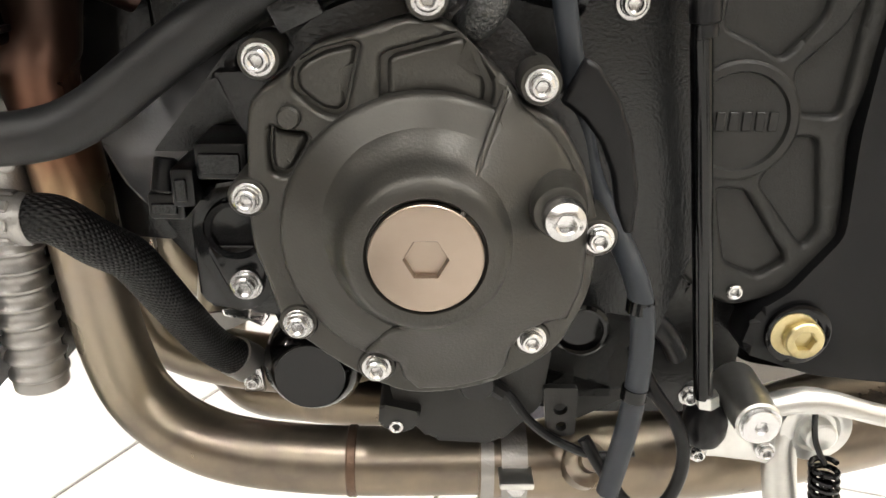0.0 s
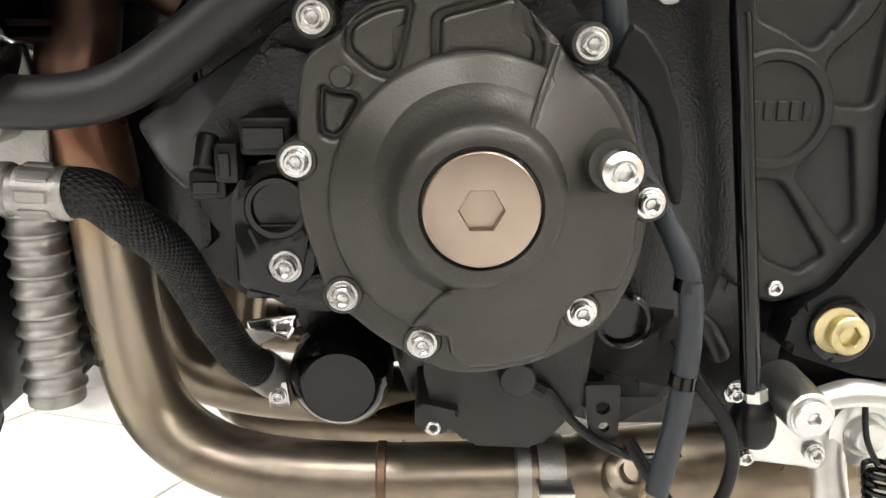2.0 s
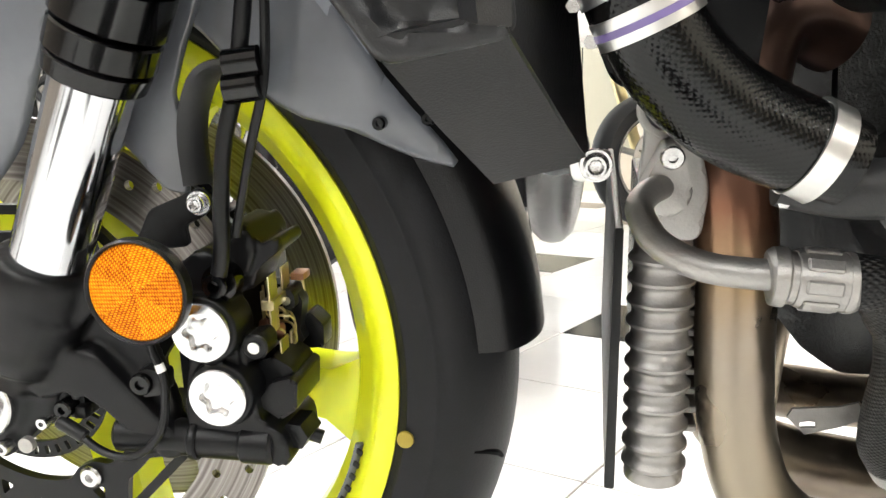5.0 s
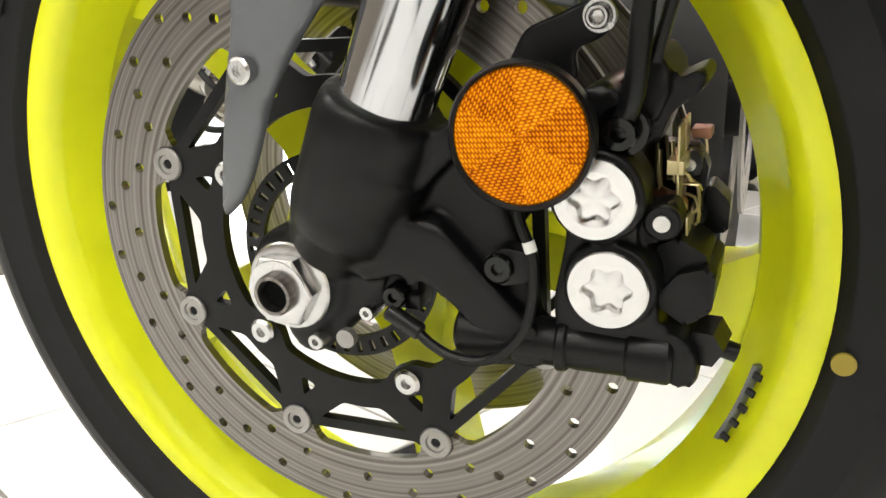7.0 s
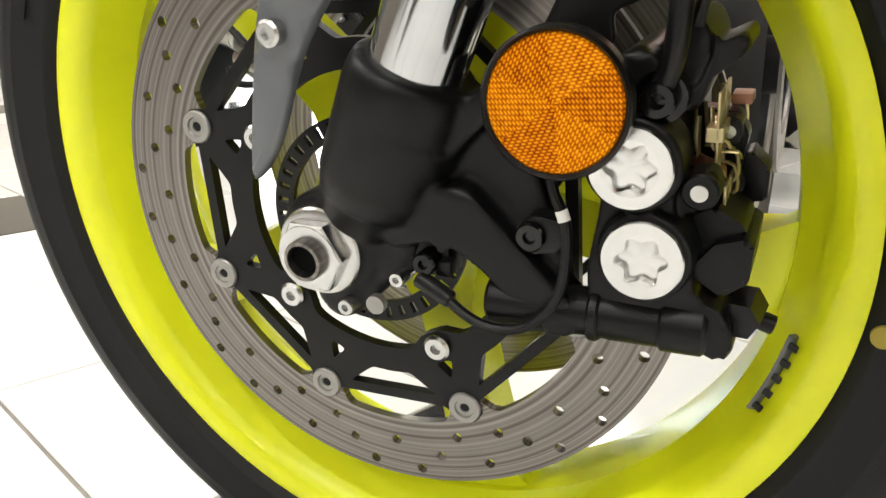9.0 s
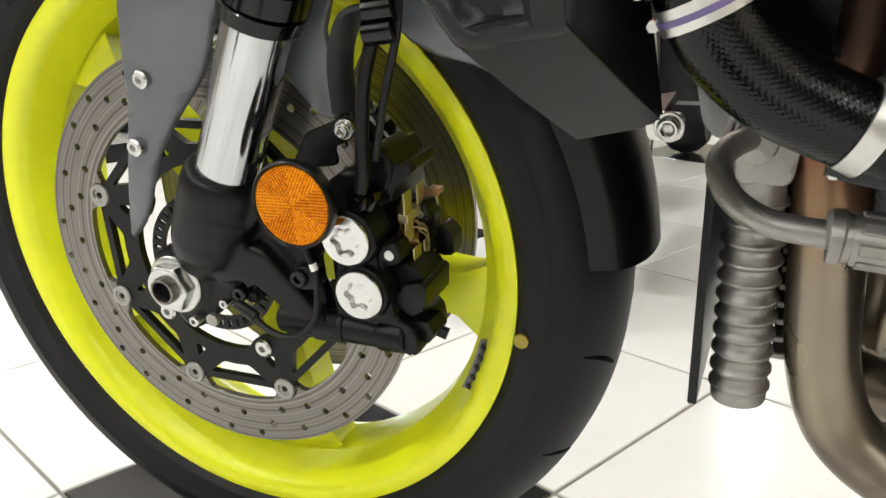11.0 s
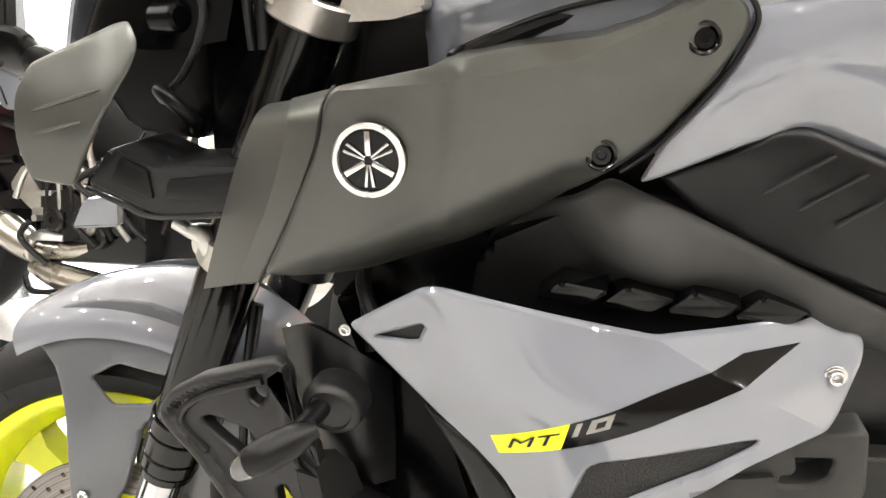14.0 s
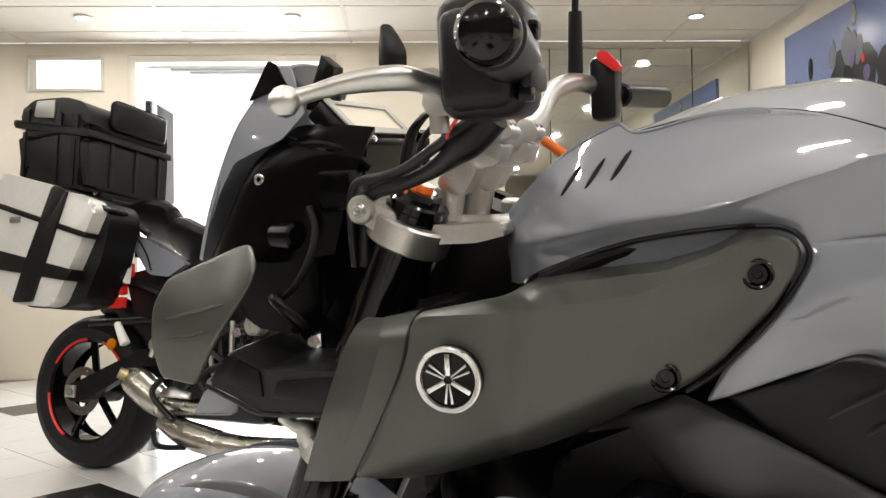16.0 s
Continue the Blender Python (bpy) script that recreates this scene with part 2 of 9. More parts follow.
def exhaust_material():
    """Stainless header tinted by heat: straw low down, brown and violet near the ports, with stains."""
    m = bpy.data.materials.new("heat_tinted_steel")
    m.use_nodes = True
    nt = m.node_tree
    b = nt.nodes["Principled BSDF"]
    co = nt.nodes.new("ShaderNodeTexCoord")
    sep = nt.nodes.new("ShaderNodeSeparateXYZ")
    nt.links.new(co.outputs["Object"], sep.inputs[0])
    ns = nt.nodes.new("ShaderNodeTexNoise")
    ns.inputs["Scale"].default_value, ns.inputs["Detail"].default_value = 26, 5
    nt.links.new(co.outputs["Object"], ns.inputs["Vector"])
    ad = nt.nodes.new("ShaderNodeMath")
    ad.operation = "MULTIPLY_ADD"
    nt.links.new(ns.outputs[0], ad.inputs[0])
    ad.inputs[1].default_value = 0.085
    nt.links.new(sep.outputs[2], ad.inputs[2])
    mr = nt.nodes.new("ShaderNodeMapRange")
    mr.inputs[1].default_value, mr.inputs[2].default_value = 0.24, 0.56
    nt.links.new(ad.outputs[0], mr.inputs[0])
    cr = nt.nodes.new("ShaderNodeValToRGB")
    stops = ((0.0, (0.14, 0.115, 0.085)), (0.10, (0.25, 0.205, 0.15)), (0.17, (0.17, 0.142, 0.115)), (0.24, (0.28, 0.24, 0.18)), (0.46, (0.27, 0.23, 0.185)), (0.58, (0.25, 0.175, 0.10)), (0.68, (0.16, 0.075, 0.045)), (0.80, (0.105, 0.058, 0.042)), (1.0, (0.065, 0.043, 0.036)))
    els = cr.color_ramp.elements
    while len(els) < len(stops):
        els.new(0.5)
    for el, (p, c) in zip(els, stops):
        el.position, el.color = p, (*c, 1)
    nt.links.new(mr.outputs[0], cr.inputs[0])
    nt.links.new(cr.outputs[0], b.inputs["Base Color"])
    b.inputs["Metallic"].default_value = 0.9
    rr = nt.nodes.new("ShaderNodeMapRange")
    rr.inputs[3].default_value, rr.inputs[4].default_value = 0.17, 0.46
    nt.links.new(ns.outputs[0], rr.inputs[0])
    nt.links.new(rr.outputs[0], b.inputs["Roughness"])
    return m


def braid_material(name, lo, hi, rough, scale, relief):
    """Woven textile sleeve over rubber hose: two crossed waves as relief."""
    m = bpy.data.materials.new(name)
    m.use_nodes = True
    nt = m.node_tree
    b = nt.nodes["Principled BSDF"]
    b.inputs["Base Color"].default_value, b.inputs["Roughness"].default_value, b.inputs["Specular IOR Level"].default_value = (hi, hi, hi, 1), rough, 0.3
    uv = nt.nodes.new("ShaderNodeUVMap")
    hs = []
    for ang in (42, -42):
        mp = nt.nodes.new("ShaderNodeMapping")
        mp.inputs["Rotation"].default_value = (0, 0, radians(ang))
        nt.links.new(uv.outputs[0], mp.inputs[0])
        w = nt.nodes.new("ShaderNodeTexWave")
        w.inputs["Scale"].default_value, w.inputs["Distortion"].default_value = scale, 0.5
        nt.links.new(mp.outputs[0], w.inputs["Vector"])
        hs.append(w)
    mx = nt.nodes.new("ShaderNodeMath")
    mx.operation = "MULTIPLY"
    nt.links.new(hs[0].outputs["Fac"], mx.inputs[0])
    nt.links.new(hs[1].outputs["Fac"], mx.inputs[1])
    cr = nt.nodes.new("ShaderNodeMapRange")
    cr.inputs[3].default_value, cr.inputs[4].default_value = lo, hi
    nt.links.new(mx.outputs[0], cr.inputs[0])
    nt.links.new(cr.outputs[0], b.inputs["Base Color"])
    bp = nt.nodes.new("ShaderNodeBump")
    bp.inputs["Strength"].default_value, bp.inputs["Distance"].default_value = relief, 0.001
    nt.links.new(mx.outputs[0], bp.inputs["Height"])
    nt.links.new(bp.outputs[0], b.inputs["Normal"])
    return m


def disc_material():
    """Brake disc swept by the pads: fine dark and light rings about the axle."""
    m = mat("swept_steel_disc", (0.22, 0.205, 0.19), 0.33, 1.0, 0.06, 40, 0.03, 600)
    nt = m.node_tree
    b = nt.nodes["Principled BSDF"]
    co = nt.nodes.new("ShaderNodeTexCoord")
    off = nt.nodes.new("ShaderNodeVectorMath")
    off.inputs[1].default_value = (0, 0, -0.30)
    nt.links.new(co.outputs["Object"], off.inputs[0])
    flat = nt.nodes.new("ShaderNodeVectorMath")
    flat.operation = "MULTIPLY"
    flat.inputs[1].default_value = (1, 0, 1)
    nt.links.new(off.outputs[0], flat.inputs[0])
    ln = nt.nodes.new("ShaderNodeVectorMath")
    ln.operation = "LENGTH"
    nt.links.new(flat.outputs[0], ln.inputs[0])
    ns = nt.nodes.new("ShaderNodeTexNoise")
    ns.noise_dimensions = "1D"
    ns.inputs["Scale"].default_value, ns.inputs["Detail"].default_value = 420, 5
    nt.links.new(ln.outputs["Value"], ns.inputs["W"])
    cr = nt.nodes.new("ShaderNodeValToRGB")
    cr.color_ramp.elements[0].position, cr.color_ramp.elements[1].position = 0.32, 0.70
    cr.color_ramp.elements[0].color, cr.color_ramp.elements[1].color = (0.12, 0.105, 0.095, 1), (0.30, 0.285, 0.27, 1)
    nt.links.new(ns.outputs[0], cr.inputs[0])
    nt.links.new(cr.outputs[0], b.inputs["Base Color"])
    return m


DISC = disc_material()
EXH = exhaust_material()
BDOT = mat("dull_yellow_paint", (0.34, 0.26, 0.03), 0.6)
# far darker than the tyre rubber: the shade in the tread grooves as colour
GROOVE = mat("groove_shade", (0.0015, 0.0015, 0.0016), 0.8, 0.0, 0.1, 90, spec=0.05)
WELD = mat("burnt_weld", (0.13, 0.085, 0.06), 0.42, 0.9, 0.2, 300, 0.2, 900)
BRAID = braid_material("braided_sleeve", 0.0010, 0.0062, 0.48, 150.0, 0.7)
WEAVE = braid_material("glossy_woven_hose", 0.0008, 0.0026, 0.16, 170.0, 0.11)

# ---- mesh helpers ----
from mathutils import bvhtree, geometry


def skin(ob):
    """For a side panel: the y of its outer face at (x, z)."""
    bm = bmesh.new()
    bm.from_mesh(ob.data)
    tree = bvhtree.BVHTree.FromBMesh(bm)
    bm.free()

    def y(x, z):
        hit = tree.ray_cast(Vector((x, -1, z)), Vector((0, 1, 0)))[0]
        return hit.y if hit else -0.1
    return y


def part(name, bm, material, parent, label="", angle=32, m=None):
    """One bmesh as one mesh object under a thing or a part."""
    me = bpy.data.meshes.new(name)
    if m is not None:
        bm.transform(m)
    bmesh.ops.recalc_face_normals(bm, faces=bm.faces)
    bm.to_mesh(me)
    bm.free()
    me.materials.append(material)
    me.polygons.foreach_set("use_smooth", [True] * len(me.polygons))
    me.set_sharp_from_angle(angle=radians(angle))
    ob = new(name, me)
    ob.parent = parent
    return tagged(ob, label)


def cast(ob, voxel=0.0016, rounds=5):
    """Melts the joined pieces of a casting into one skin with soft fillets."""
    r = ob.modifiers.new("melt", "REMESH")
    r.mode, r.voxel_size, r.use_smooth_shade = "VOXEL", voxel, True
    s = ob.modifiers.new("fillet", "SMOOTH")
    s.factor, s.iterations = 0.5, rounds
    return ob


def share(src, parent, at, name=None, rot=None):
    """Another object on the same mesh."""
    ob = new(name or src.name.split(".")[0], src.data)
    ob.parent = parent
    ob.matrix_basis = Matrix.Translation(at) @ (rot or Matrix())
    return ob


def catmull(pts, n=8, closed=False):
    p = [np.array(q, float) for q in pts]
    k, out = len(p), []
    for i in range(k if closed else k - 1):
        a, b, c, d = (p[(i + j) % k] if closed else p[min(max(i + j, 0), k - 1)] for j in (-1, 0, 1, 2))
        for s in range(n):
            t = s / n
            out.append(0.5 * (2 * b + (c - a) * t + (2 * a - 5 * b + 4 * c - d) * t * t + (3 * b - a - 3 * c + d) * t ** 3))
    if not closed:
        out.append(p[-1])
    return out


def resample(pts, step, closed=True):
    p = [np.array(q, float) for q in pts]
    if closed:
        p.append(p[0])
    out = []
    for a, b in zip(p, p[1:]):
        n = max(1, int(round(np.linalg.norm(b - a) / step)))
        out += [a + (b - a) * i / n for i in range(n)]
    if not closed:
        out.append(p[-1])
    return out


def rounded(pts, r=0.004, n=4):
    """A polygon with its corners rounded off."""
    p = [np.array(q, float) for q in pts]
    out = []
    for i in range(len(p)):
        a, b, c = p[i - 1], p[i], p[(i + 1) % len(p)]
        u, v = a - b, c - b
        lu, lv = np.linalg.norm(u), np.linalg.norm(v)
        rr = min(r, lu * 0.45, lv * 0.45)
        s, e = b + u / lu * rr, b + v / lv * rr
        for k in range(n + 1):
            t = k / n
            out.append((1 - t) ** 2 * s + 2 * t * (1 - t) * b + t * t * e)
    return out


def inside(poly, q):
    x, z = q[:, 0], q[:, 1]
    res = np.zeros(len(q), bool)
    for (x0, z0), (x1, z1) in zip(poly, np.roll(poly, -1, 0)):
        cond = (z0 > z) != (z1 > z)
        with np.errstate(divide="ignore", invalid="ignore"):
            res ^= cond & (x < (x1 - x0) * (z - z0) / (z1 - z0 + 1e-15) + x0)
    return res


def edge_distance(poly, q):
    best = np.full(len(q), 9.0)
    for a, b in zip(poly, np.roll(poly, -1, 0)):
        ab = b - a
        t = np.clip(((q - a) @ ab) / max(ab @ ab, 1e-12), 0, 1)
        best = np.minimum(best, np.linalg.norm(q - a - t[:, None] * ab, axis=1))
    return best


def plane_fn(points, soft=1e-6):
    """A smooth height over (x, z) through the given (x, z, y): a thin-plate spline."""
    p = np.array(points, float)
    n = len(p)
    d = np.linalg.norm(p[:, None, :2] - p[None, :, :2], axis=2)
    k = np.where(d > 0, d * d * np.log(d + 1e-12), 0) + np.eye(n) * soft
    a = np.zeros((n + 3, n + 3))
    a[:n, :n], a[:n, n], a[:n, n + 1:], a[n, :n], a[n + 1:, :n] = k, 1, p[:, :2], 1, p[:, :2].T
    w = np.linalg.solve(a, np.concatenate([p[:, 2], [0, 0, 0]]))

    def fn(q):
        dd = np.linalg.norm(q[:, None, :] - p[None, :, :2], axis=2)
        return np.where(dd > 0, dd * dd * np.log(dd + 1e-12), 0) @ w[:n] + w[n] + q @ w[n + 1:]
    return fn


def plate(outline, y, thick, holes=(), step=0.008, edge=0.0, back=None, add=None, lines=()):
    """A solid sheet seen from the side: outline and holes in (x, z), its outer face at y (a number or a function),
    its rim rolled back by edge, thick deep towards the middle of the machine; lines: creases that the mesh follows."""
    out = np.array(resample(outline, step))
    hs = [np.array(resample(h, step)) for h in holes]
    lo, hi = out.min(0), out.max(0)
    gx, gz = np.meshgrid(np.arange(lo[0] + step / 2, hi[0], step), np.arange(lo[1] + step / 2, hi[1], step))
    g = np.stack([gx.ravel(), gz.ravel()], 1)
    if edge:
        c = []
        for loop, sgn in [(out, 1)] + [(h, -1) for h in hs]:
            tang = np.roll(loop, -1, 0) - np.roll(loop, 1, 0)
            nrm = np.stack([-tang[:, 1], tang[:, 0]], 1)
            nrm /= np.linalg.norm(nrm, axis=1)[:, None] + 1e-12
            for f in (0.3, 0.65, 1.0):
                c += [loop + nrm * edge * f, loop - nrm * edge * f]
        ring = np.concatenate(c)
        g = np.concatenate([g[edge_distance(out, g) > edge * 1.3], ring])
    keep = inside(out, g) & (edge_distance(out, g) > (edge * 0.25 if edge else step * 0.35))
    for h in hs:
        keep &= ~inside(h, g) & (edge_distance(h, g) > (edge * 0.25 if edge else step * 0.35))
    g = g[keep]
    pts, segs, base = [], [], 0
    for loop in [out] + hs:
        pts += [Vector(v) for v in loop]
        segs += [(base + i, base + (i + 1) % len(loop)) for i in range(len(loop))]
        base += len(loop)
    for line in lines:
        run = np.array(resample(line, step, False))
        ok = inside(out, run) & (edge_distance(out, run) > step * 0.3)
        for h in hs:
            ok &= ~inside(h, run) & (edge_distance(h, run) > step * 0.3)
        far = np.min(np.linalg.norm(g[:, None] - run[None], axis=2), axis=1) if len(g) else np.zeros(0)
        g = g[far > step * 0.45]
        for i, good in enumerate(ok):
            if good:
                pts.append(Vector(run[i]))
                if i and ok[i - 1]:
                    segs.append((len(pts) - 2, len(pts) - 1))
    pts += [Vector(v) for v in g]
    v2, _, tris, *_ = geometry.delaunay_2d_cdt(pts, segs, [], 1, 1e-7)
    q = np.array([(v[0], v[1]) for v in v2])
    cen = np.array([q[list(t)].mean(0) for t in tris])
    ok = inside(out, cen)
    for h in hs:
        ok &= ~inside(h, cen)
    yy = y(q) if callable(y) else np.full(len(q), float(y))
    if add is not None:
        yy = yy + add(q)
    yb = np.full(len(q), back) if back is not None else yy + thick
    if edge:
        d = edge_distance(out, q)
        for h in hs:
            d = np.minimum(d, edge_distance(h, q))
        yy = yy + edge * 0.9 * np.clip(1 - d / edge, 0, 1) ** 2
    yb = np.maximum(yb, yy + 0.0006)
    bm = bmesh.new()
    f = [bm.verts.new((a[0], b, a[1])) for a, b in zip(q, yy)]
    k = [bm.verts.new((a[0], b, a[1])) for a, b in zip(q, yb)]
    count = {}
    for t, good in zip(tris, ok):
        if good:
            bm.faces.new([f[i] for i in t])
            bm.faces.new([k[i] for i in reversed(t)])
            for i in range(3):
                e = (t[i], t[(i + 1) % 3])
                count[tuple(sorted(e))] = count.get(tuple(sorted(e)), 0) + 1
    for (i, j), n in count.items():
        if n == 1:
            bm.faces.new((f[i], f[j], k[j], k[i]))
    bmesh.ops.delete(bm, geom=[v for v in bm.verts if not v.link_faces], context="VERTS")
    return bm


def ngon(cx, cz, r, n=24, a0=0.0):
    return [(cx + r * math.cos(a0 + 2 * math.pi * i / n), cz + r * math.sin(a0 + 2 * math.pi * i / n)) for i in range(n)]


OUT = Matrix(((1, 0, 0, 0), (0, 0, -1, 0), (0, 1, 0, 0), (0, 0, 0, 1)))    # local z points out of the left side (-y)


def lathe(profile, n=32, m=None, cap=True):
    """Turned part: profile of (radius, height[, sides]) about local z; sides makes that ring a polygon (6: a hexagon)."""
    bm = bmesh.new()
    rings = []
    for row in profile:
        r, h, sides = (*row, 0)[:3]
        ring = []
        for i in range(n):
            a = 2 * math.pi * i / n
            rr = r
            if sides:
                w = 2 * math.pi / sides
                rr = r * math.cos(w / 2) / math.cos((a % w) - w / 2)
            ring.append(bm.verts.new((rr * math.cos(a), rr * math.sin(a), h)))
        rings.append(ring)
    for a, b in zip(rings, rings[1:]):
        for i in range(n):
            bm.faces.new((a[i], a[(i + 1) % n], b[(i + 1) % n], b[i]))
    if cap:
        bm.faces.new(rings[0])
        bm.faces.new(rings[-1])
    if m is not None:
        bm.transform(m)
    return bm


def at_side(x, y, z):
    return Matrix.Translation((x, y, z)) @ OUT


def axis_m(a, b):
    """The pose whose local z runs from a to b, at a."""
    a, b = Vector(a), Vector(b)
    return Matrix.Translation(a) @ (b - a).to_track_quat("Z", "Y").to_matrix().to_4x4()


def rod(a, b, r, n=24, r2=None, bev=0.0):
    h = (Vector(b) - Vector(a)).length
    r2 = r if r2 is None else r2
    if bev:
        prof = [(r - bev, 0), (r, bev), (r2, h - bev), (r2 - bev, h)]
    else:
        prof = [(r, 0), (r2, h)]
    return lathe(prof, n, axis_m(a, b))


def tube(path, r, n=16, smooth=8, flat=1.0, cap=True):
    """A round bar swept along a smooth path; r a number or one radius for each given point."""
    ctrl = [np.append(np.array(p, float), r[i] if hasattr(r, "__len__") else r) for i, p in enumerate(path)]
    pts = catmull(ctrl, smooth) if smooth > 1 else ctrl
    bm = bmesh.new()
    uvl = bm.loops.layers.uv.new("UVMap")
    prev, rings, run, runs = None, [], 0.0, []
    for i, p in enumerate(pts):
        a, b = pts[max(i - 1, 0)][:3], pts[min(i + 1, len(pts) - 1)][:3]
        t = Vector(b - a).normalized()
        if prev is None:
            u = t.orthogonal().normalized()
        else:
            u = (prev - t * prev.dot(t)).normalized()
        prev = u
        v = t.cross(u)
        if i:
            run += float(np.linalg.norm(p[:3] - pts[i - 1][:3]))
        runs.append(run)
        rings.append([bm.verts.new(Vector(p[:3]) + (u * math.cos(2 * math.pi * k / n) + v * math.sin(2 * math.pi * k / n) * flat) * p[3]) for k in range(n)])
    for j, (a, b) in enumerate(zip(rings, rings[1:])):
        for i in range(n):
            f = bm.faces.new((a[i], a[(i + 1) % n], b[(i + 1) % n], b[i]))
            rad = pts[j][3]
            for lp, (uu, vv) in zip(f.loops, ((i, j), (i + 1, j), (i + 1, j + 1), (i, j + 1))):
                lp[uvl].uv = (uu / n * 2 * math.pi * rad, runs[vv])
    if cap:
        bm.faces.new(rings[0])
        bm.faces.new(rings[-1])
    return bm


def box(lo, hi, bev=0.003, seg=2):
    bm = bmesh.new()
    bmesh.ops.create_cube(bm, size=1)
    lo, hi = Vector(lo), Vector(hi)
    bm.transform(Matrix.Translation((lo + hi) / 2) @ Matrix.Diagonal((*(hi - lo), 1)))
    if bev:
        bmesh.ops.bevel(bm, geom=list(bm.edges), offset=bev, segments=seg, affect="EDGES", profile=0.5)
    return bm


def prism(outline, y0, y1, bev=0.002):
    """A block: outline in (x, z), from y0 (outer) to y1 (inner), its outer edges bevelled."""
    bm = bmesh.new()
    a = [bm.verts.new((x, y0, z)) for x, z in outline]
    b = [bm.verts.new((x, y1, z)) for x, z in outline]
    fa = bm.faces.new(a)
    bm.faces.new(list(reversed(b)))
    for i in range(len(a)):
        j = (i + 1) % len(a)
        bm.faces.new((a[i], b[i], b[j], a[j]))
    if bev:
        bmesh.ops.bevel(bm, geom=list(fa.edges), offset=bev, segments=2, affect="EDGES", profile=0.5)
    return bm


def join(*bms):
    """Several closed pieces of one casting as one mesh."""
    me = bpy.data.meshes.new("tmp")
    bm = bms[0]
    for other in bms[1:]:
        other.to_mesh(me)
        bm.from_mesh(me)
        other.free()
    bpy.data.meshes.remove(me)
    return bm


def loft(rows, thick=0.0, nu=6, nv=6):
    """A smooth skin through rows of 3D points (all rows equally long)."""
    r = [catmull(row, nu) for row in rows]
    cols = [catmull([row[i] for row in r], nv) for i in range(len(r[0]))]
    bm = bmesh.new()
    g = [[bm.verts.new(p) for p in col] for col in cols]
    for a, b in zip(g, g[1:]):
        for i in range(len(a) - 1):
            bm.faces.new((a[i], a[i + 1], b[i + 1], b[i]))
    if thick:
        bmesh.ops.recalc_face_normals(bm, faces=bm.faces)
        bmesh.ops.solidify(bm, geom=list(bm.faces), thickness=thick)
    return bm


def bolt_bm(rw=0.0070, rh=0.0050, hh=0.0062, rx=0.0026):
    """Socket cap screw with its washer; its base at z = 0."""
    return lathe([(rw, 0), (rw, 0.0012), (rw - 0.0004, 0.0016), (rh + 0.0004, 0.0016), (rh, 0.0020), (rh, hh - 0.0008), (rh - 0.0008, hh), (rx * 1.28, hh), (rx * 1.12, hh - 0.0006, 6), (rx, hh - 0.0009, 6), (rx, hh - 0.0034, 6), (0.0003, hh - 0.0036)], 24)

# ---- the hall ----
def flat_box(name, lo, hi, material, label, category="wall", bev=0.0):
    ob = part(name, box(lo, hi, bev), material, None, label)
    ob.matrix_basis = ROOM
    return tagged(ob, "", category, "", "structure")


W, E, S, N = WALL_W, WALL_E, WALL_S, WALL_N
flat_box("wall_east", (E, S, 0), (E + 0.15, N, CEIL), WALLP, "plain cream painted side wall of the showroom")
# south and west walls, out of view, are brown to cut bounced light
flat_box("wall_south", (W, S - 0.15, 0), (E, S, CEIL), WALLD, "unseen plain back wall of the showroom, brown to cut bounced light")
flat_box("wall_west", (W - 0.15, S, 0), (W, N, CEIL), WALLD, "unseen plain wall beside the entrance, brown to cut bounced light")
DOOR = (-2.06, -0.52, 2.40)
flat_box("wall_north_left", (W, N, 0), (-2.80, N + 0.15, CEIL), WALLP, "cream painted wall beside the entrance door")
flat_box("wall_north_pier", (-2.80, N, 0), (DOOR[0], N + 0.15, 2.14), WALLP, "cream painted wall under the small high window")
flat_box("wall_north_lintel", (-2.80, N, 2.41), (E, N + 0.15, CEIL), WALLP, "cream painted strip above door and window")
flat_box("wall_north_jamb", (-2.24, N, 2.14), (DOOR[0], N + 0.15, 2.41), WALLP, "cream painted strip between window and door")
flat_box("wall_north_right", (DOOR[1], N, 0), (E, N + 0.15, 2.41), WALLP, "cream painted wall right of the entrance door")


def window(x0, x1, z0, z1):
    root = new("window_1")
    root.matrix_basis = ROOM
    tagged(root, "small high window with a pale frame and bright daylight", "window", "", "structure")
    for lo, hi in (((x0, N - 0.02, z0), (x1, N + 0.05, z0 + 0.02)), ((x0, N - 0.02, z1 - 0.02), (x1, N + 0.05, z1)), ((x0, N - 0.02, z0 + 0.02), (x0 + 0.02, N + 0.05, z1 - 0.02)), ((x1 - 0.02, N - 0.02, z0 + 0.02), (x1, N + 0.05, z1 - 0.02))):
        part("window_frame", box(lo, hi, 0.003), TRIMP, root)


window(-2.80, -2.24, 2.14, 2.41)


def door_frame():
    root = new("door_1")
    root.matrix_basis = ROOM
    tagged(root, "open entrance door with bright daylight outside", "door", "", "structure")
    x0, x1, h = DOOR
    part("frame", box((x0, N - 0.03, 0), (x0 + 0.06, N + 0.1, h), 0.004), TRIMP, root)
    part("frame", box((x1 - 0.06, N - 0.03, 0), (x1, N + 0.1, h), 0.004), TRIMP, root)
    part("frame", box((x0 + 0.06, N - 0.03, h - 0.05), (x1 - 0.06, N + 0.1, h), 0.004), TRIMP, root)
    leaf = part("door_leaf", box((x0 + 0.07, N + 0.16, 0.02), (x0 + 0.12, N + 0.75, h - 0.3), 0.004), PLASTD, root, "dark folded door leaf")
    part("handle", box((x0 + 0.13, N + 0.4, 1.0), (x0 + 0.16, N + 0.43, 1.25), 0.004), ALU, leaf)


door_frame()


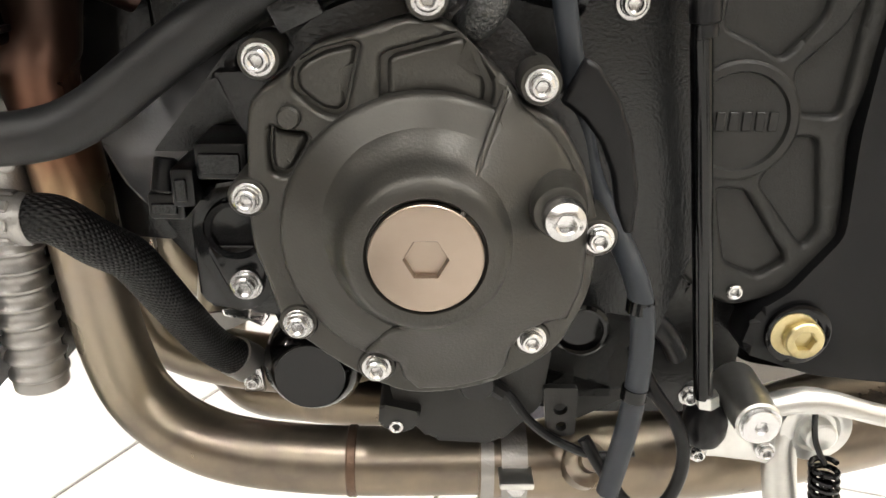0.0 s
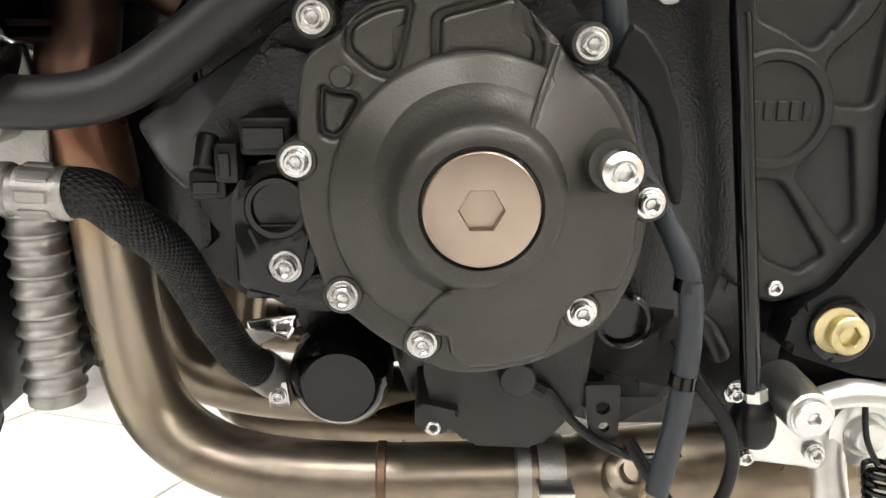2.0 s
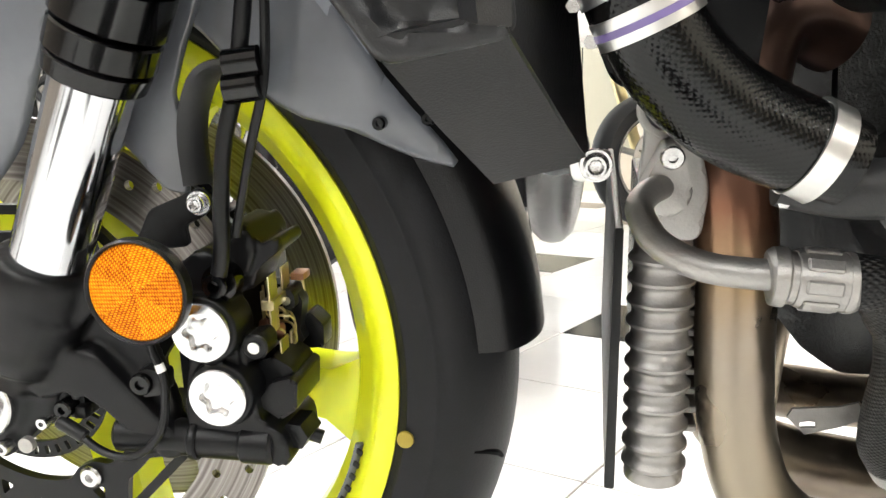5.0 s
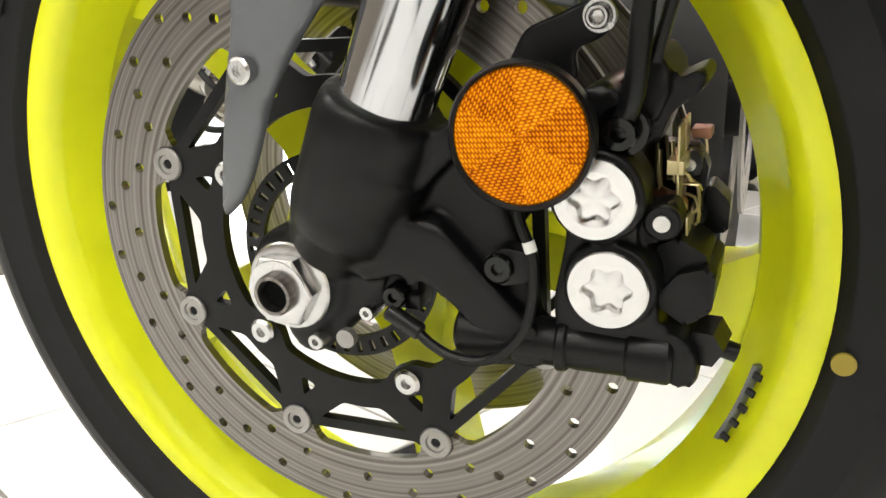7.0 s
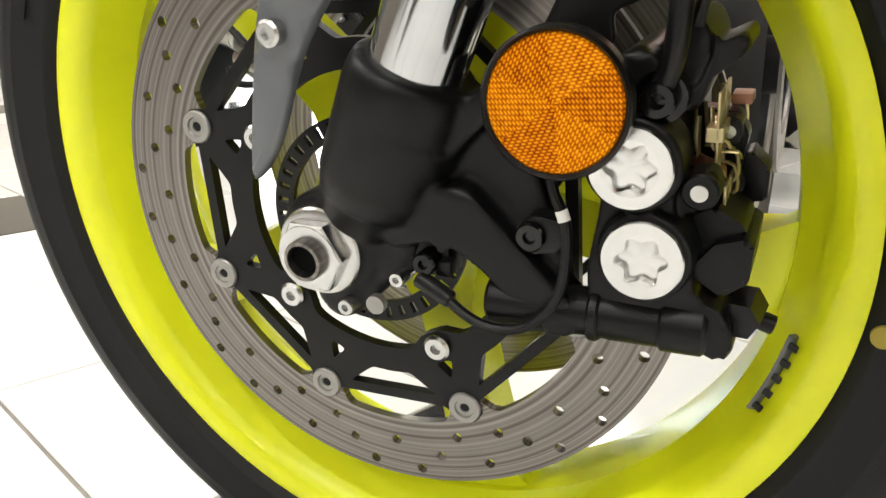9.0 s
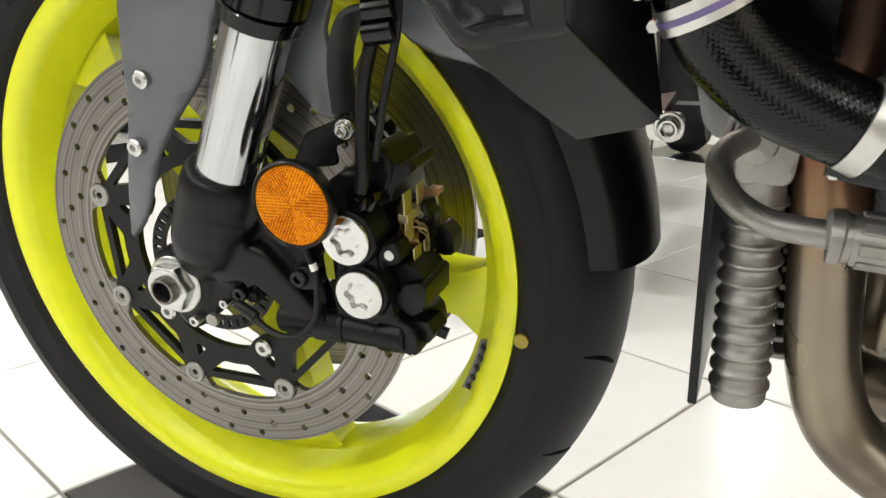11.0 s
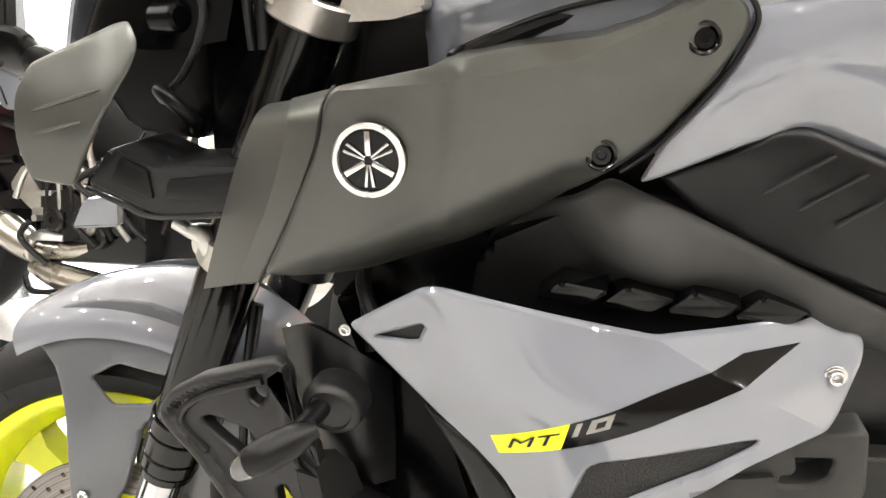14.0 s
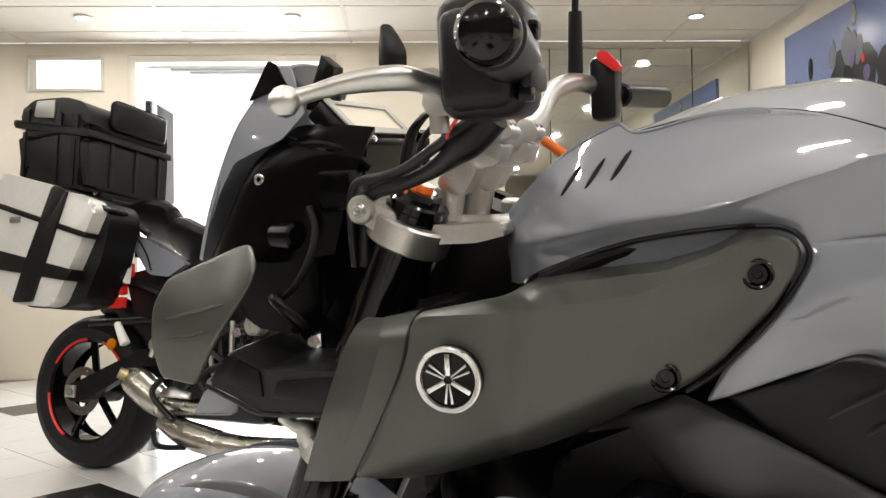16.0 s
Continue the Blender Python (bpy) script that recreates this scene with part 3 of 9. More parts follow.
def pergola():
    root = new("pergola")
    root.matrix_basis = ROOM
    tagged(root, "white timber pergola outside the entrance in bright daylight", "pergola")
    for k in range(3):
        part("beam", box((-2.3, N + 1.2 + 0.75 * k, 2.60 + 0.14 * k), (0.3, N + 1.28 + 0.75 * k, 2.68 + 0.14 * k), 0.004), WHITE, root)
    part("side_beam", box((-1.15, N + 0.5, 2.50), (-1.05, N + 3.6, 2.62), 0.004), WHITE, root)
    for y in (N + 0.6, N + 3.3):
        part("post", box((-1.14, y, 0), (-1.06, y + 0.08, 2.50), 0.004), WHITE, root)


pergola()
bd = part("backdrop", box((W - 2, N + 5.0, -1), (E + 2, N + 5.05, 6), 0), DAYGLOW, None, "overexposed daylight outside the entrance")
bd.matrix_basis = ROOM
tagged(bd, "", "backdrop", "", "structure")
# mirror panels on the end wall
mir = flat_box("mirror_wall", (0.75, N - 0.03, 0.3), (E - 0.02, N - 0.005, 2.44), GLASSY, "tall mirror panels on the end wall with thin dark joints", "mirror")
for k in range(3):
    part("joint_strip", box((1.1 + 0.55 * k, N - 0.034, 0.3), (1.106 + 0.55 * k, N - 0.0305, 2.44), 0), PLASTD, mir)


def ceiling():
    bm = box((W, S, CEIL + 0.02), (E, N, CEIL + 0.10), 0)
    px, py = 1.2, 0.6
    ix, iy = int((E - W) / px) + 1, int((N - S) / py) + 1
    for i in range(ix):
        for j in range(iy):
            x0, y0 = W + i * px + 0.012, S + j * py + 0.012
            x1, y1 = min(W + (i + 1) * px - 0.012, E), min(S + (j + 1) * py - 0.012, N)
            if x1 > x0 and y1 > y0:
                bm = join(bm, box((x0, y0, CEIL + 0.004), (x1, y1, CEIL + 0.0195), 0))
    ob = part("ceiling", bm, CEILP, None, "suspended ceiling of pale mineral panels in a grid")
    ob.matrix_basis = ROOM
    tagged(ob, "", "ceiling", "", "structure")
    rail = bmesh.new()
    rails = [box((W + i * px - 0.012, S, CEIL), (W + i * px + 0.012, N, CEIL + 0.0195), 0) for i in range(1, ix)]
    ob = part("ceiling_rails", join(rail, *rails), TRIMP, None, "thin metal rails of the suspended ceiling")
    ob.matrix_basis = ROOM
    tagged(ob, "", "ceiling", "", "structure")


ceiling()
first = None
for sx, sy in SPOTS:
    if first is None:
        root = new("ceiling_downlight")
        tagged(root, "small round recessed ceiling spotlight, switched on", "ceiling light", "downlights in the ceiling")
        part("ring", lathe([(0.060, 0.0), (0.060, -0.008), (0.048, -0.010), (0.046, 0.0)], 24), WHITE, root)
        part("lens", lathe([(0.045, -0.001), (0.045, -0.006), (0.001, -0.007)], 24), LAMPGLOW, root, "glowing frosted lens")
        root.matrix_basis = ROOM @ Matrix.Translation((sx, sy, CEIL - 0.001))
        first = root
    else:
        copy_thing(first, ROOM @ Matrix.Translation((sx, sy, CEIL - 0.001)))


def poster(y0, y1, z0, z1, label):
    root = part("wall_poster", box((E - 0.03, y0, z0), (E - 0.002, y1, z1), 0.002), POSTER, None, label)
    root.matrix_basis = ROOM
    tagged(root, "", "poster")
    w = y1 - y0
    # plain blotches of the printed machines
    blots = ((0.100, 0.40, 0.036, 0.17, PLASTD), (0.215, 0.26, 0.105, 0.20, PLASTD), (0.205, 0.60, 0.016, 0.10, PLASTD), (0.47, 0.34, 0.19, 0.34, PLASTD), (0.78, 0.30, 0.17, 0.26, PLASTD), (0.50, 0.88, 0.016, 0.10, PLASTD),
             (0.185, 0.36, 0.020, 0.10, HOSE_GREY), (0.235, 0.40, 0.028, 0.09, GREY), (0.285, 0.32, 0.030, 0.12, HOSE_GREY), (0.365, 0.63, 0.026, 0.12, GREY), (0.41, 0.52, 0.032, 0.16, HOSE_GREY), (0.475, 0.62, 0.050, 0.17, GREY), (0.53, 0.60, 0.030, 0.14, GREY), (0.80, 0.42, 0.060, 0.10, GREY),
             (0.555, 0.50, 0.010, 0.035, RED), (0.488, 0.55, 0.018, 0.08, VIOLET), (0.575, 0.38, 0.020, 0.06, VIOLET))
    rnd = random.Random(7)
    for i, (u, v, ru, rv, material) in enumerate(blots):
        pts = []
        for k in range(14):
            a = 2 * math.pi * k / 14
            r = rnd.uniform(0.72, 1.15) if ru > 0.02 else 1.0
            pts.append((y1 - (u + ru * r * math.cos(a)) * w, z0 + (z1 - z0) * min(0.98, max(0.02, v + rv * r * math.sin(a)))))
        lay = 0.0015 if material is PLASTD else (0.003 if material in (HOSE_GREY, GREY) else 0.0045)
        part("printed_shape", prism(pts, -lay - 0.0004 * (i % 3), 0.0, 0), material, root, m=Matrix.Translation((E - 0.0302, 0, 0)) @ Matrix(((0, 1, 0, 0), (1, 0, 0, 0), (0, 0, 1, 0), (0, 0, 0, 1))))


poster(3.85, 5.63, 1.60, 2.34, "large blue printed poster with dark machine shapes on the wall")
poster(0.6, 2.6, 1.62, 2.38, "second blue printed poster with dark machine shapes")

# ---- the motorcycle ----
LEAN = 6.65
bike = new("motorcycle")
bike.matrix_basis = Matrix.Translation((0, 0, 0.2987)) @ pose(0, 0, 0, LEAN) @ Matrix.Translation((0, 0, -0.30))
tagged(bike, "grey naked motorcycle with fluorescent yellow wheels leaning on its side stand", "motorcycle")
bolt0 = bolt_bm()
BOLT_ME = part("bolt", bolt0, BOLT, bike)          # first cover screw; the others share its mesh
BOLT_ME.matrix_basis = at_side(0.599, -0.214, 0.500)


def bolt(parent, x, y, z, s=1.0, name="bolt", tilt=None):
    return share(BOLT_ME, parent, (x, y, z), name, (tilt or Matrix()) @ OUT @ Matrix.Diagonal((s, s, s, 1)))


# engine block, dark castings behind the covers
case = part("crankcase", join(
    prism(rounded([(0.508, 0.348), (0.497, 0.366), (0.474, 0.400), (0.474, 0.425), (0.515, 0.475), (0.600, 0.510), (0.710, 0.500), (0.730, 0.40), (0.700, 0.300), (0.600, 0.300), (0.586, 0.340)], 0.006), -0.150, 0.18, 0.004),
    prism(rounded([(0.545, 0.368), (0.535, 0.42), (0.537, 0.470), (0.556, 0.492), (0.600, 0.507), (0.630, 0.492), (0.660, 0.45), (0.668, 0.41), (0.655, 0.362), (0.60, 0.343)], 0.01), -0.195, -0.14, 0.004),
    rod((0.53, -0.19, 0.50), (0.56, -0.15, 0.53), 0.012, 16), rod((0.60, -0.18, 0.515), (0.66, -0.18, 0.50), 0.010, 16)), CASE_DARK, bike, "black crankcase castings")
BEAM = [(0.474, 0.520), (0.498, 0.493), (0.540, 0.513), (0.600, 0.547), (0.560, 0.570), (0.515, 0.548), (0.484, 0.532)]
part("cylinder_block", join(
    prism(rounded([(0.462, 0.415), (0.515, 0.475), (0.60, 0.53), (0.60, 0.60), (0.50, 0.62), (0.445, 0.60), (0.455, 0.50)], 0.008), -0.070, 0.15, 0.004),
    prism(rounded(BEAM, 0.004), -0.160, -0.12, 0.003), prism(rounded([(0.4760, 0.5195), (0.4800, 0.5230), (0.5010, 0.4945), (0.4975, 0.4920)], 0.0015), -0.164, -0.15, 0.001)), CAST, case, "rough cast black cylinder head")
part("throttle_body", prism(rounded([(0.560, 0.495), (0.760, 0.480), (0.760, 0.680), (0.560, 0.660)], 0.01), -0.095, 0.12, 0.006), CASE_DARK, case, "black throttle body block")
part("head_casting", prism(rounded([(0.418, 0.356), (0.412, 0.480), (0.450, 0.580), (0.460, 0.352)], 0.008), -0.068, 0.12, 0.004), CASE_DARK, case, "black casting behind the headers")
part("engine_front", prism(rounded([(0.428, 0.372), (0.424, 0.580), (0.50, 0.60), (0.53, 0.318), (0.476, 0.318), (0.456, 0.332), (0.442, 0.350)], 0.006), -0.050, 0.15, 0.004), CASE_DARK, case, "black front of the engine")
part("cylinder_cover", plate(rounded([(0.4500, 0.4330), (0.5056, 0.4720), (0.5127, 0.4680), (0.5330, 0.4309), (0.5330, 0.4160), (0.4760, 0.4040), (0.4640, 0.4140)], 0.004), lambda q: -0.163 + 0.55 * (q[:, 1] - 0.404), 0.02, step=0.01, edge=0.002, back=-0.08), ENG, case, "smooth grey painted side cover")
part("casting_rib", prism(rounded([(0.5094, 0.4665), (0.5250, 0.4670), (0.5375, 0.4620), (0.5290, 0.4330), (0.5245, 0.4380)], 0.003), -0.172, -0.14, 0.003), CASE_DARK, case)
part("ribbed_bracket", prism(rounded([(0.457, 0.5116), (0.4746, 0.5189), (0.4808, 0.514), (0.4669, 0.5028)], 0.002), -0.172, -0.13, 0.002), CASE_DARK, case)
for k in range(3):
    part("casting_rib", rod((0.515 + 0.010 * k, -0.158, 0.468 - 0.004 * k), (0.532 + 0.007 * k, -0.165, 0.425), 0.0035, 10), CASE_DARK, case)

# generator cover
COVER = [(0.534, 0.462), (0.539, 0.468), (0.548, 0.474), (0.558, 0.483), (0.575, 0.488), (0.592, 0.493), (0.606, 0.491), (0.616, 0.483), (0.629, 0.470), (0.634, 0.463), (0.647, 0.456), (0.656, 0.443), (0.662, 0.427), (0.665, 0.413), (0.664, 0.391), (0.658, 0.373), (0.649, 0.359), (0.628, 0.346), (0.609, 0.341), (0.595, 0.340), (0.585, 0.342), (0.571, 0.349), (0.559, 0.357), (0.552, 0.363), (0.541, 0.373), (0.536, 0.391), (0.531, 0.408), (0.531, 0.429), (0.532, 0.449)]
POCKETS = ([(0.5503, 0.4749), (0.5535, 0.4783), (0.5614, 0.4827), (0.5727, 0.4853), (0.5753, 0.484), (0.5742, 0.4796), (0.5694, 0.4597), (0.5658, 0.4576), (0.5606, 0.4586), (0.5565, 0.4617), (0.5497, 0.4674)],
           [(0.5818, 0.4796), (0.5848, 0.4816), (0.6103, 0.4884), (0.614, 0.4881), (0.6231, 0.4691), (0.6223, 0.4619), (0.6182, 0.4598), (0.6076, 0.4641), (0.5961, 0.4657), (0.5847, 0.4632), (0.5815, 0.4643)],
           [(0.5408, 0.455), (0.5446, 0.4529), (0.5499, 0.4523), (0.5544, 0.4517), (0.5556, 0.4487), (0.548, 0.4363), (0.5447, 0.4345), (0.5401, 0.4363), (0.5396, 0.4449)])
CX, CZ = 0.598, 0.4105
cover = part("generator_cover", plate(catmull(COVER, 3, True), -0.2115, 0.02, [rounded(p, 0.002) for p in POCKETS], 0.005, 0.0020, back=-0.19), CASE, bike, "dark bronze-grey painted generator cover", 40)
part("cover_floor", plate(catmull(COVER, 3, True), -0.2065, 0.02, step=0.02, back=-0.188), CASE, cover)
for p in POCKETS:
    c = np.mean(p, 0)
    part("pocket_pad", plate(rounded([c + (np.array(v) - c) * 0.86 for v in p], 0.003), -0.2092, 0.004, step=0.01, edge=0.0022), CASE, cover)
part("cover_dome", lathe([(0.0560, 0.0), (0.0560, 0.0065), (0.0553, 0.0083), (0.0535, 0.0094), (0.0440, 0.0152), (0.0360, 0.0202), (0.0004, 0.0206)], 72, at_side(CX + 0.0002, -0.2070, CZ + 0.0012)), CASE, cover, "", 50)
part("cover_collar", lathe([(0.0420, 0.0150), (0.0385, 0.0188), (0.0355, 0.0212), (0.0325, 0.0258), (0.0298, 0.0318), (0.0272, 0.0344), (0.0222, 0.0350), (0.0216, 0.0342), (0.0212, 0.0320), (0.0206, 0.0320)], 72, at_side(CX + 0.0006, -0.2070, CZ + 0.0042), cap=False), CASE, cover, "", 50)
SECTOR = [(0.628, 0.470), (0.622, 0.454), (0.611, 0.430), (0.617, 0.424), (0.622, 0.412), (0.619, 0.398), (0.606, 0.388), (0.592, 0.384), (0.583, 0.378), (0.574, 0.3635), (0.580, 0.364), (0.5875, 0.359), (0.589, 0.350), (0.595, 0.343), (0.609, 0.344), (0.627, 0.349), (0.6315, 0.356), (0.632, 0.365), (0.637, 0.374), (0.645, 0.3765), (0.655, 0.376), (0.660, 0.391), (0.661, 0.413), (0.658, 0.430), (0.652, 0.443), (0.645, 0.453), (0.634, 0.462)]
sfn = plane_fn([(0.611, 0.430, -0.2415), (0.622, 0.412, -0.2420), (0.606, 0.388, -0.2405), (0.583, 0.378, -0.228), (0.573, 0.357, -0.2175), (0.595, 0.343, -0.2135), (0.627, 0.349, -0.2135), (0.655, 0.374, -0.2135), (0.661, 0.413, -0.215), (0.652, 0.443, -0.214), (0.628, 0.470, -0.2135), (0.640, 0.415, -0.2275), (0.622, 0.454, -0.2225), (0.628, 0.38, -0.228)])
part("cover_shield", plate(SECTOR, sfn, 0.01, step=0.005, edge=0.0018, back=-0.200), CASE, cover, "", 40)
part("inspection_cap", lathe([(0.0205, 0), (0.0205, 0.0028), (0.0200, 0.0033), (0.0196, 0.0034), (0.0100, 0.0034), (0.0083, 0.0034, 6), (0.0080, 0.0030, 6), (0.0080, -0.0075, 6), (0.0036, -0.0078), (0.0034, -0.0058), (0.0005, -0.0054)], 72, at_side(CX + 0.0006, -0.2402, CZ + 0.0042)), PLUG, cover, "round bronze-coloured metal cap with a hexagon socket", 30)
part("cover_ridge", tube([(0.627, -0.217, 0.469), (0.6215, -0.2215, 0.454), (0.611, -0.2420, 0.430)], 0.0012, 8), CASE, cover)
part("cover_nub", lathe([(0.0044, 0), (0.0044, 0.005), (0.0036, 0.006), (0.0004, 0.006)], 20, at_side(0.5485, -0.2095, 0.4580)), CASE, cover)
for x, z in ((0.599, 0.500), (0.539, 0.479), (0.531, 0.427), (0.547, 0.374), (0.578, 0.354), (0.641, 0.367), (0.640, 0.470), (0.665, 0.411)):
    part("screw_boss", lathe([(0.0079, -0.02), (0.0079, 0.004), (0.0073, 0.005), (0.001, 0.005)], 24, at_side(x, -0.2075, z)), CASE, cover)
    if (x, z) != (0.599, 0.500):
        bolt(cover, x, -0.2125, z, 0.88)
BOLT_ME.parent, BOLT_ME.matrix_basis = cover, at_side(0.599, -0.2125, 0.500) @ Matrix.Diagonal((0.88, 0.88, 0.88, 1))
part("screw_boss", lathe([(0.0125, -0.01), (0.0105, 0.010), (0.0095, 0.0125), (0.001, 0.0125)], 28, at_side(0.6465, -0.2200, 0.4285)), CASE, cover)
part("domed_screw", lathe([(0.0080, 0), (0.0080, 0.004), (0.0072, 0.0072), (0.0050, 0.0092), (0.0040, 0.0094), (0.0036, 0.0088, 6), (0.0034, 0.005, 6), (0.0004, 0.0048)], 28, at_side(0.6475, -0.2330, 0.4275)), BOLT, cover, "large domed silver screw")
part("breather_stub", tube([(0.612, -0.190, 0.487), (0.618, -0.203, 0.492), (0.621, -0.207, 0.500), (0.619, -0.200, 0.512)], [0.0065, 0.0070, 0.0072, 0.0065], 14), CAST, cover, "short cast stub on the cover")
for x, z, a in ((0.5525, 0.495, 25), (0.582, 0.506, 10)):
    part("cable_clip", box((-0.009, -0.005, -0.005), (0.009, 0.004, 0.006), 0.0012), CASE_DARK, cover, m=Matrix.Translation((x, -0.204, z)) @ pose(0, 0, 0, 0, -a, 0))

# ignition pickup cover left of it
pick = part("pickup_cover", join(
    prism(rounded([(0.498, 0.365), (0.497, 0.405), (0.505, 0.420), (0.530, 0.424), (0.532, 0.372), (0.520, 0.360)], 0.005), -0.176, -0.13, 0.002),
    lathe([(0.0135, 0), (0.0135, 0.007), (0.0128, 0.0078), (0.0105, 0.0078), (0.0100, 0.0055), (0.0004, 0.0060)], 36, at_side(0.517, -0.1745, 0.402)),
    prism(rounded([(0.5035, 0.395), (0.531, 0.395), (0.526, 0.370), (0.514, 0.370)], 0.003), -0.1815, -0.17, 0.0015)), GLOSS, bike, "gloss black pickup cover with a round lid")
bolt(pick, 0.520, -0.1815, 0.377)
part("bracket_tab", prism(rounded([(0.4965, 0.354), (0.4993, 0.3625), (0.5333, 0.366), (0.5333, 0.3595), (0.5133, 0.3567)], 0.002), -0.158, -0.155, 0.001), CASE_DARK, pick)
part("zinc_bracket", plate(rounded([(0.4790, 0.3150), (0.5080, 0.3195), (0.5065, 0.3095), (0.5020, 0.3035), (0.4945, 0.3075), (0.4800, 0.3105)], 0.0015), -0.082, 0.003, [rounded([(0.4960, 0.3125), (0.5030, 0.3135), (0.5020, 0.3095), (0.4960, 0.3090)], 0.001)], 0.005, 0.0008), BRIGHT, pick, "bright zinc bracket with a slot")
for lo, hi in (((0.480, -0.178, 0.405), (0.496, -0.15, 0.417)), ((0.493, -0.185, 0.413), (0.503, -0.155, 0.430)), ((0.503, -0.182, 0.424), (0.525, -0.15, 0.440))):
    con = part("wire_connector", box(lo, hi, 0.002), PLASTD, pick, "black cable connector")
    part("latch", box((lo[0] + 0.002, lo[1] - 0.0015, lo[2] + 0.003), (hi[0] - 0.003, lo[1], hi[2] - 0.004), 0.0005, 1), CASE_DARK, con)
part("wire_boot", rod((0.488, -0.18, 0.418), (0.4895, -0.175, 0.432), 0.0048, 12, bev=0.001), RUBBER, pick)

# oil filter
filt = part("oil_filter", lathe([(0.0262, -0.08), (0.0262, 0.0), (0.0285, 0.004), (0.0285, 0.018), (0.0276, 0.023), (0.0205, 0.0335), (0.0190, 0.0345), (0.0004, 0.0345)], 40, at_side(0.5335, -0.0805, 0.2900)), GLOSS, bike, "gloss black screw-on oil filter", 25)
part("filter_face", lathe([(0.0192, 0), (0.0192, 0.0006), (0.0004, 0.0006)], 40, at_side(0.5335, -0.1151, 0.2900)), PLAST, filt)
# lower engine: oil pan, small covers
pan = part("oil_pan", join(
    prism(rounded([(0.578, 0.320), (0.582, 0.300), (0.600, 0.279), (0.634, 0.277), (0.655, 0.300), (0.660, 0.345), (0.590, 0.345)], 0.004), -0.158, -0.05, 0.003),
    prism(rounded([(0.575, 0.305), (0.574, 0.292), (0.590, 0.288), (0.596, 0.300)], 0.003), -0.165, -0.12, 0.002),
    prism(rounded([(0.648, 0.352), (0.650, 0.300), (0.672, 0.285), (0.700, 0.300), (0.702, 0.345)], 0.004), -0.150, -0.05, 0.003)), CASE_REAR, bike, "dark grey oil pan castings")
part("oil_level_glass", lathe([(0.0135, 0), (0.0135, 0.004), (0.0118, 0.0052), (0.0105, 0.0045), (0.0100, 0.0015), (0.0004, 0.0018)], 32, at_side(0.6711, -0.160, 0.3446)), GLOSS, pan, "round oil level window with a black rim")
part("neutral_switch", lathe([(0.0085, 0), (0.0085, 0.013), (0.0078, 0.0142), (0.0004, 0.0145)], 24, at_side(0.622, -0.156, 0.318)), PLAST, pan, "round grey-black switch cap")
part("plug_lead", tube([(0.627, -0.160, 0.314), (0.638, -0.163, 0.309), (0.648, -0.165, 0.296), (0.662, -0.165, 0.284), (0.682, -0.168, 0.277), (0.700, -0.172, 0.282)], 0.0024, 10), RUBBER, pan, "thin black cable")
part("plug_body", tube([(0.626, -0.160, 0.315), (0.636, -0.162, 0.309)], 0.0042, 8, 1), PLASTD, pan)
bolt(pan, 0.583, -0.162, 0.292, 0.7)
part("bracket_plate", plate(rounded([(0.655, 0.312), (0.672, 0.312), (0.672, 0.285), (0.658, 0.283)], 0.002), -0.162, 0.004, [ngon(0.664, 0.300, 0.0035, 12), ngon(0.665, 0.290, 0.0028, 12)], 0.006), CASE_REAR, pan)

part("slotted_bracket", plate([(0.45, 0.295), (0.4525, 0.3), (0.4756, 0.3023), (0.5098, 0.313), (0.5101, 0.3064), (0.4776, 0.291), (0.4597, 0.2852)], -0.06, 0.002, [[(0.4568, 0.2922), (0.465, 0.2938), (0.4651, 0.2899), (0.4568, 0.2891)]], 0.006), STEEL, pan, "slotted bare steel bracket")
tabp = part("bracket_tab", prism([(0.4926, 0.2862), (0.5036, 0.2876), (0.5054, 0.2729), (0.494, 0.2721)], -0.102, -0.098, 0.0006), BOLT, pan, "small bright bracket with a nut")
bolt(tabp, 0.4989, -0.102, 0.2797, 0.7)
part("filter_mount", prism(rounded([(0.512, 0.360), (0.530, 0.372), (0.575, 0.345), (0.580, 0.300), (0.560, 0.285), (0.515, 0.292), (0.506, 0.320)], 0.006), -0.078, 0.05, 0.004), CASE_DARK, pan, "black casting round the filter")
part("sump_front", prism(rounded([(0.552, 0.330), (0.605, 0.330), (0.605, 0.274), (0.572, 0.270)], 0.005), -0.090, 0.05, 0.003), CASE_DARK, pan)
part("rear_case", prism(rounded([(0.650, 0.372), (0.700, 0.372), (0.742, 0.352), (0.768, 0.338), (0.764, 0.280), (0.743, 0.270), (0.672, 0.270), (0.640, 0.280)], 0.006), -0.118, 0.05, 0.004), CASE_DARK, pan, "black casting below the sprocket cover")
part("drain_hose", tube([(0.700, -0.140, 0.345), (0.716, -0.145, 0.335), (0.726, -0.140, 0.318)], 0.0055, 12), RUBBER, pan)

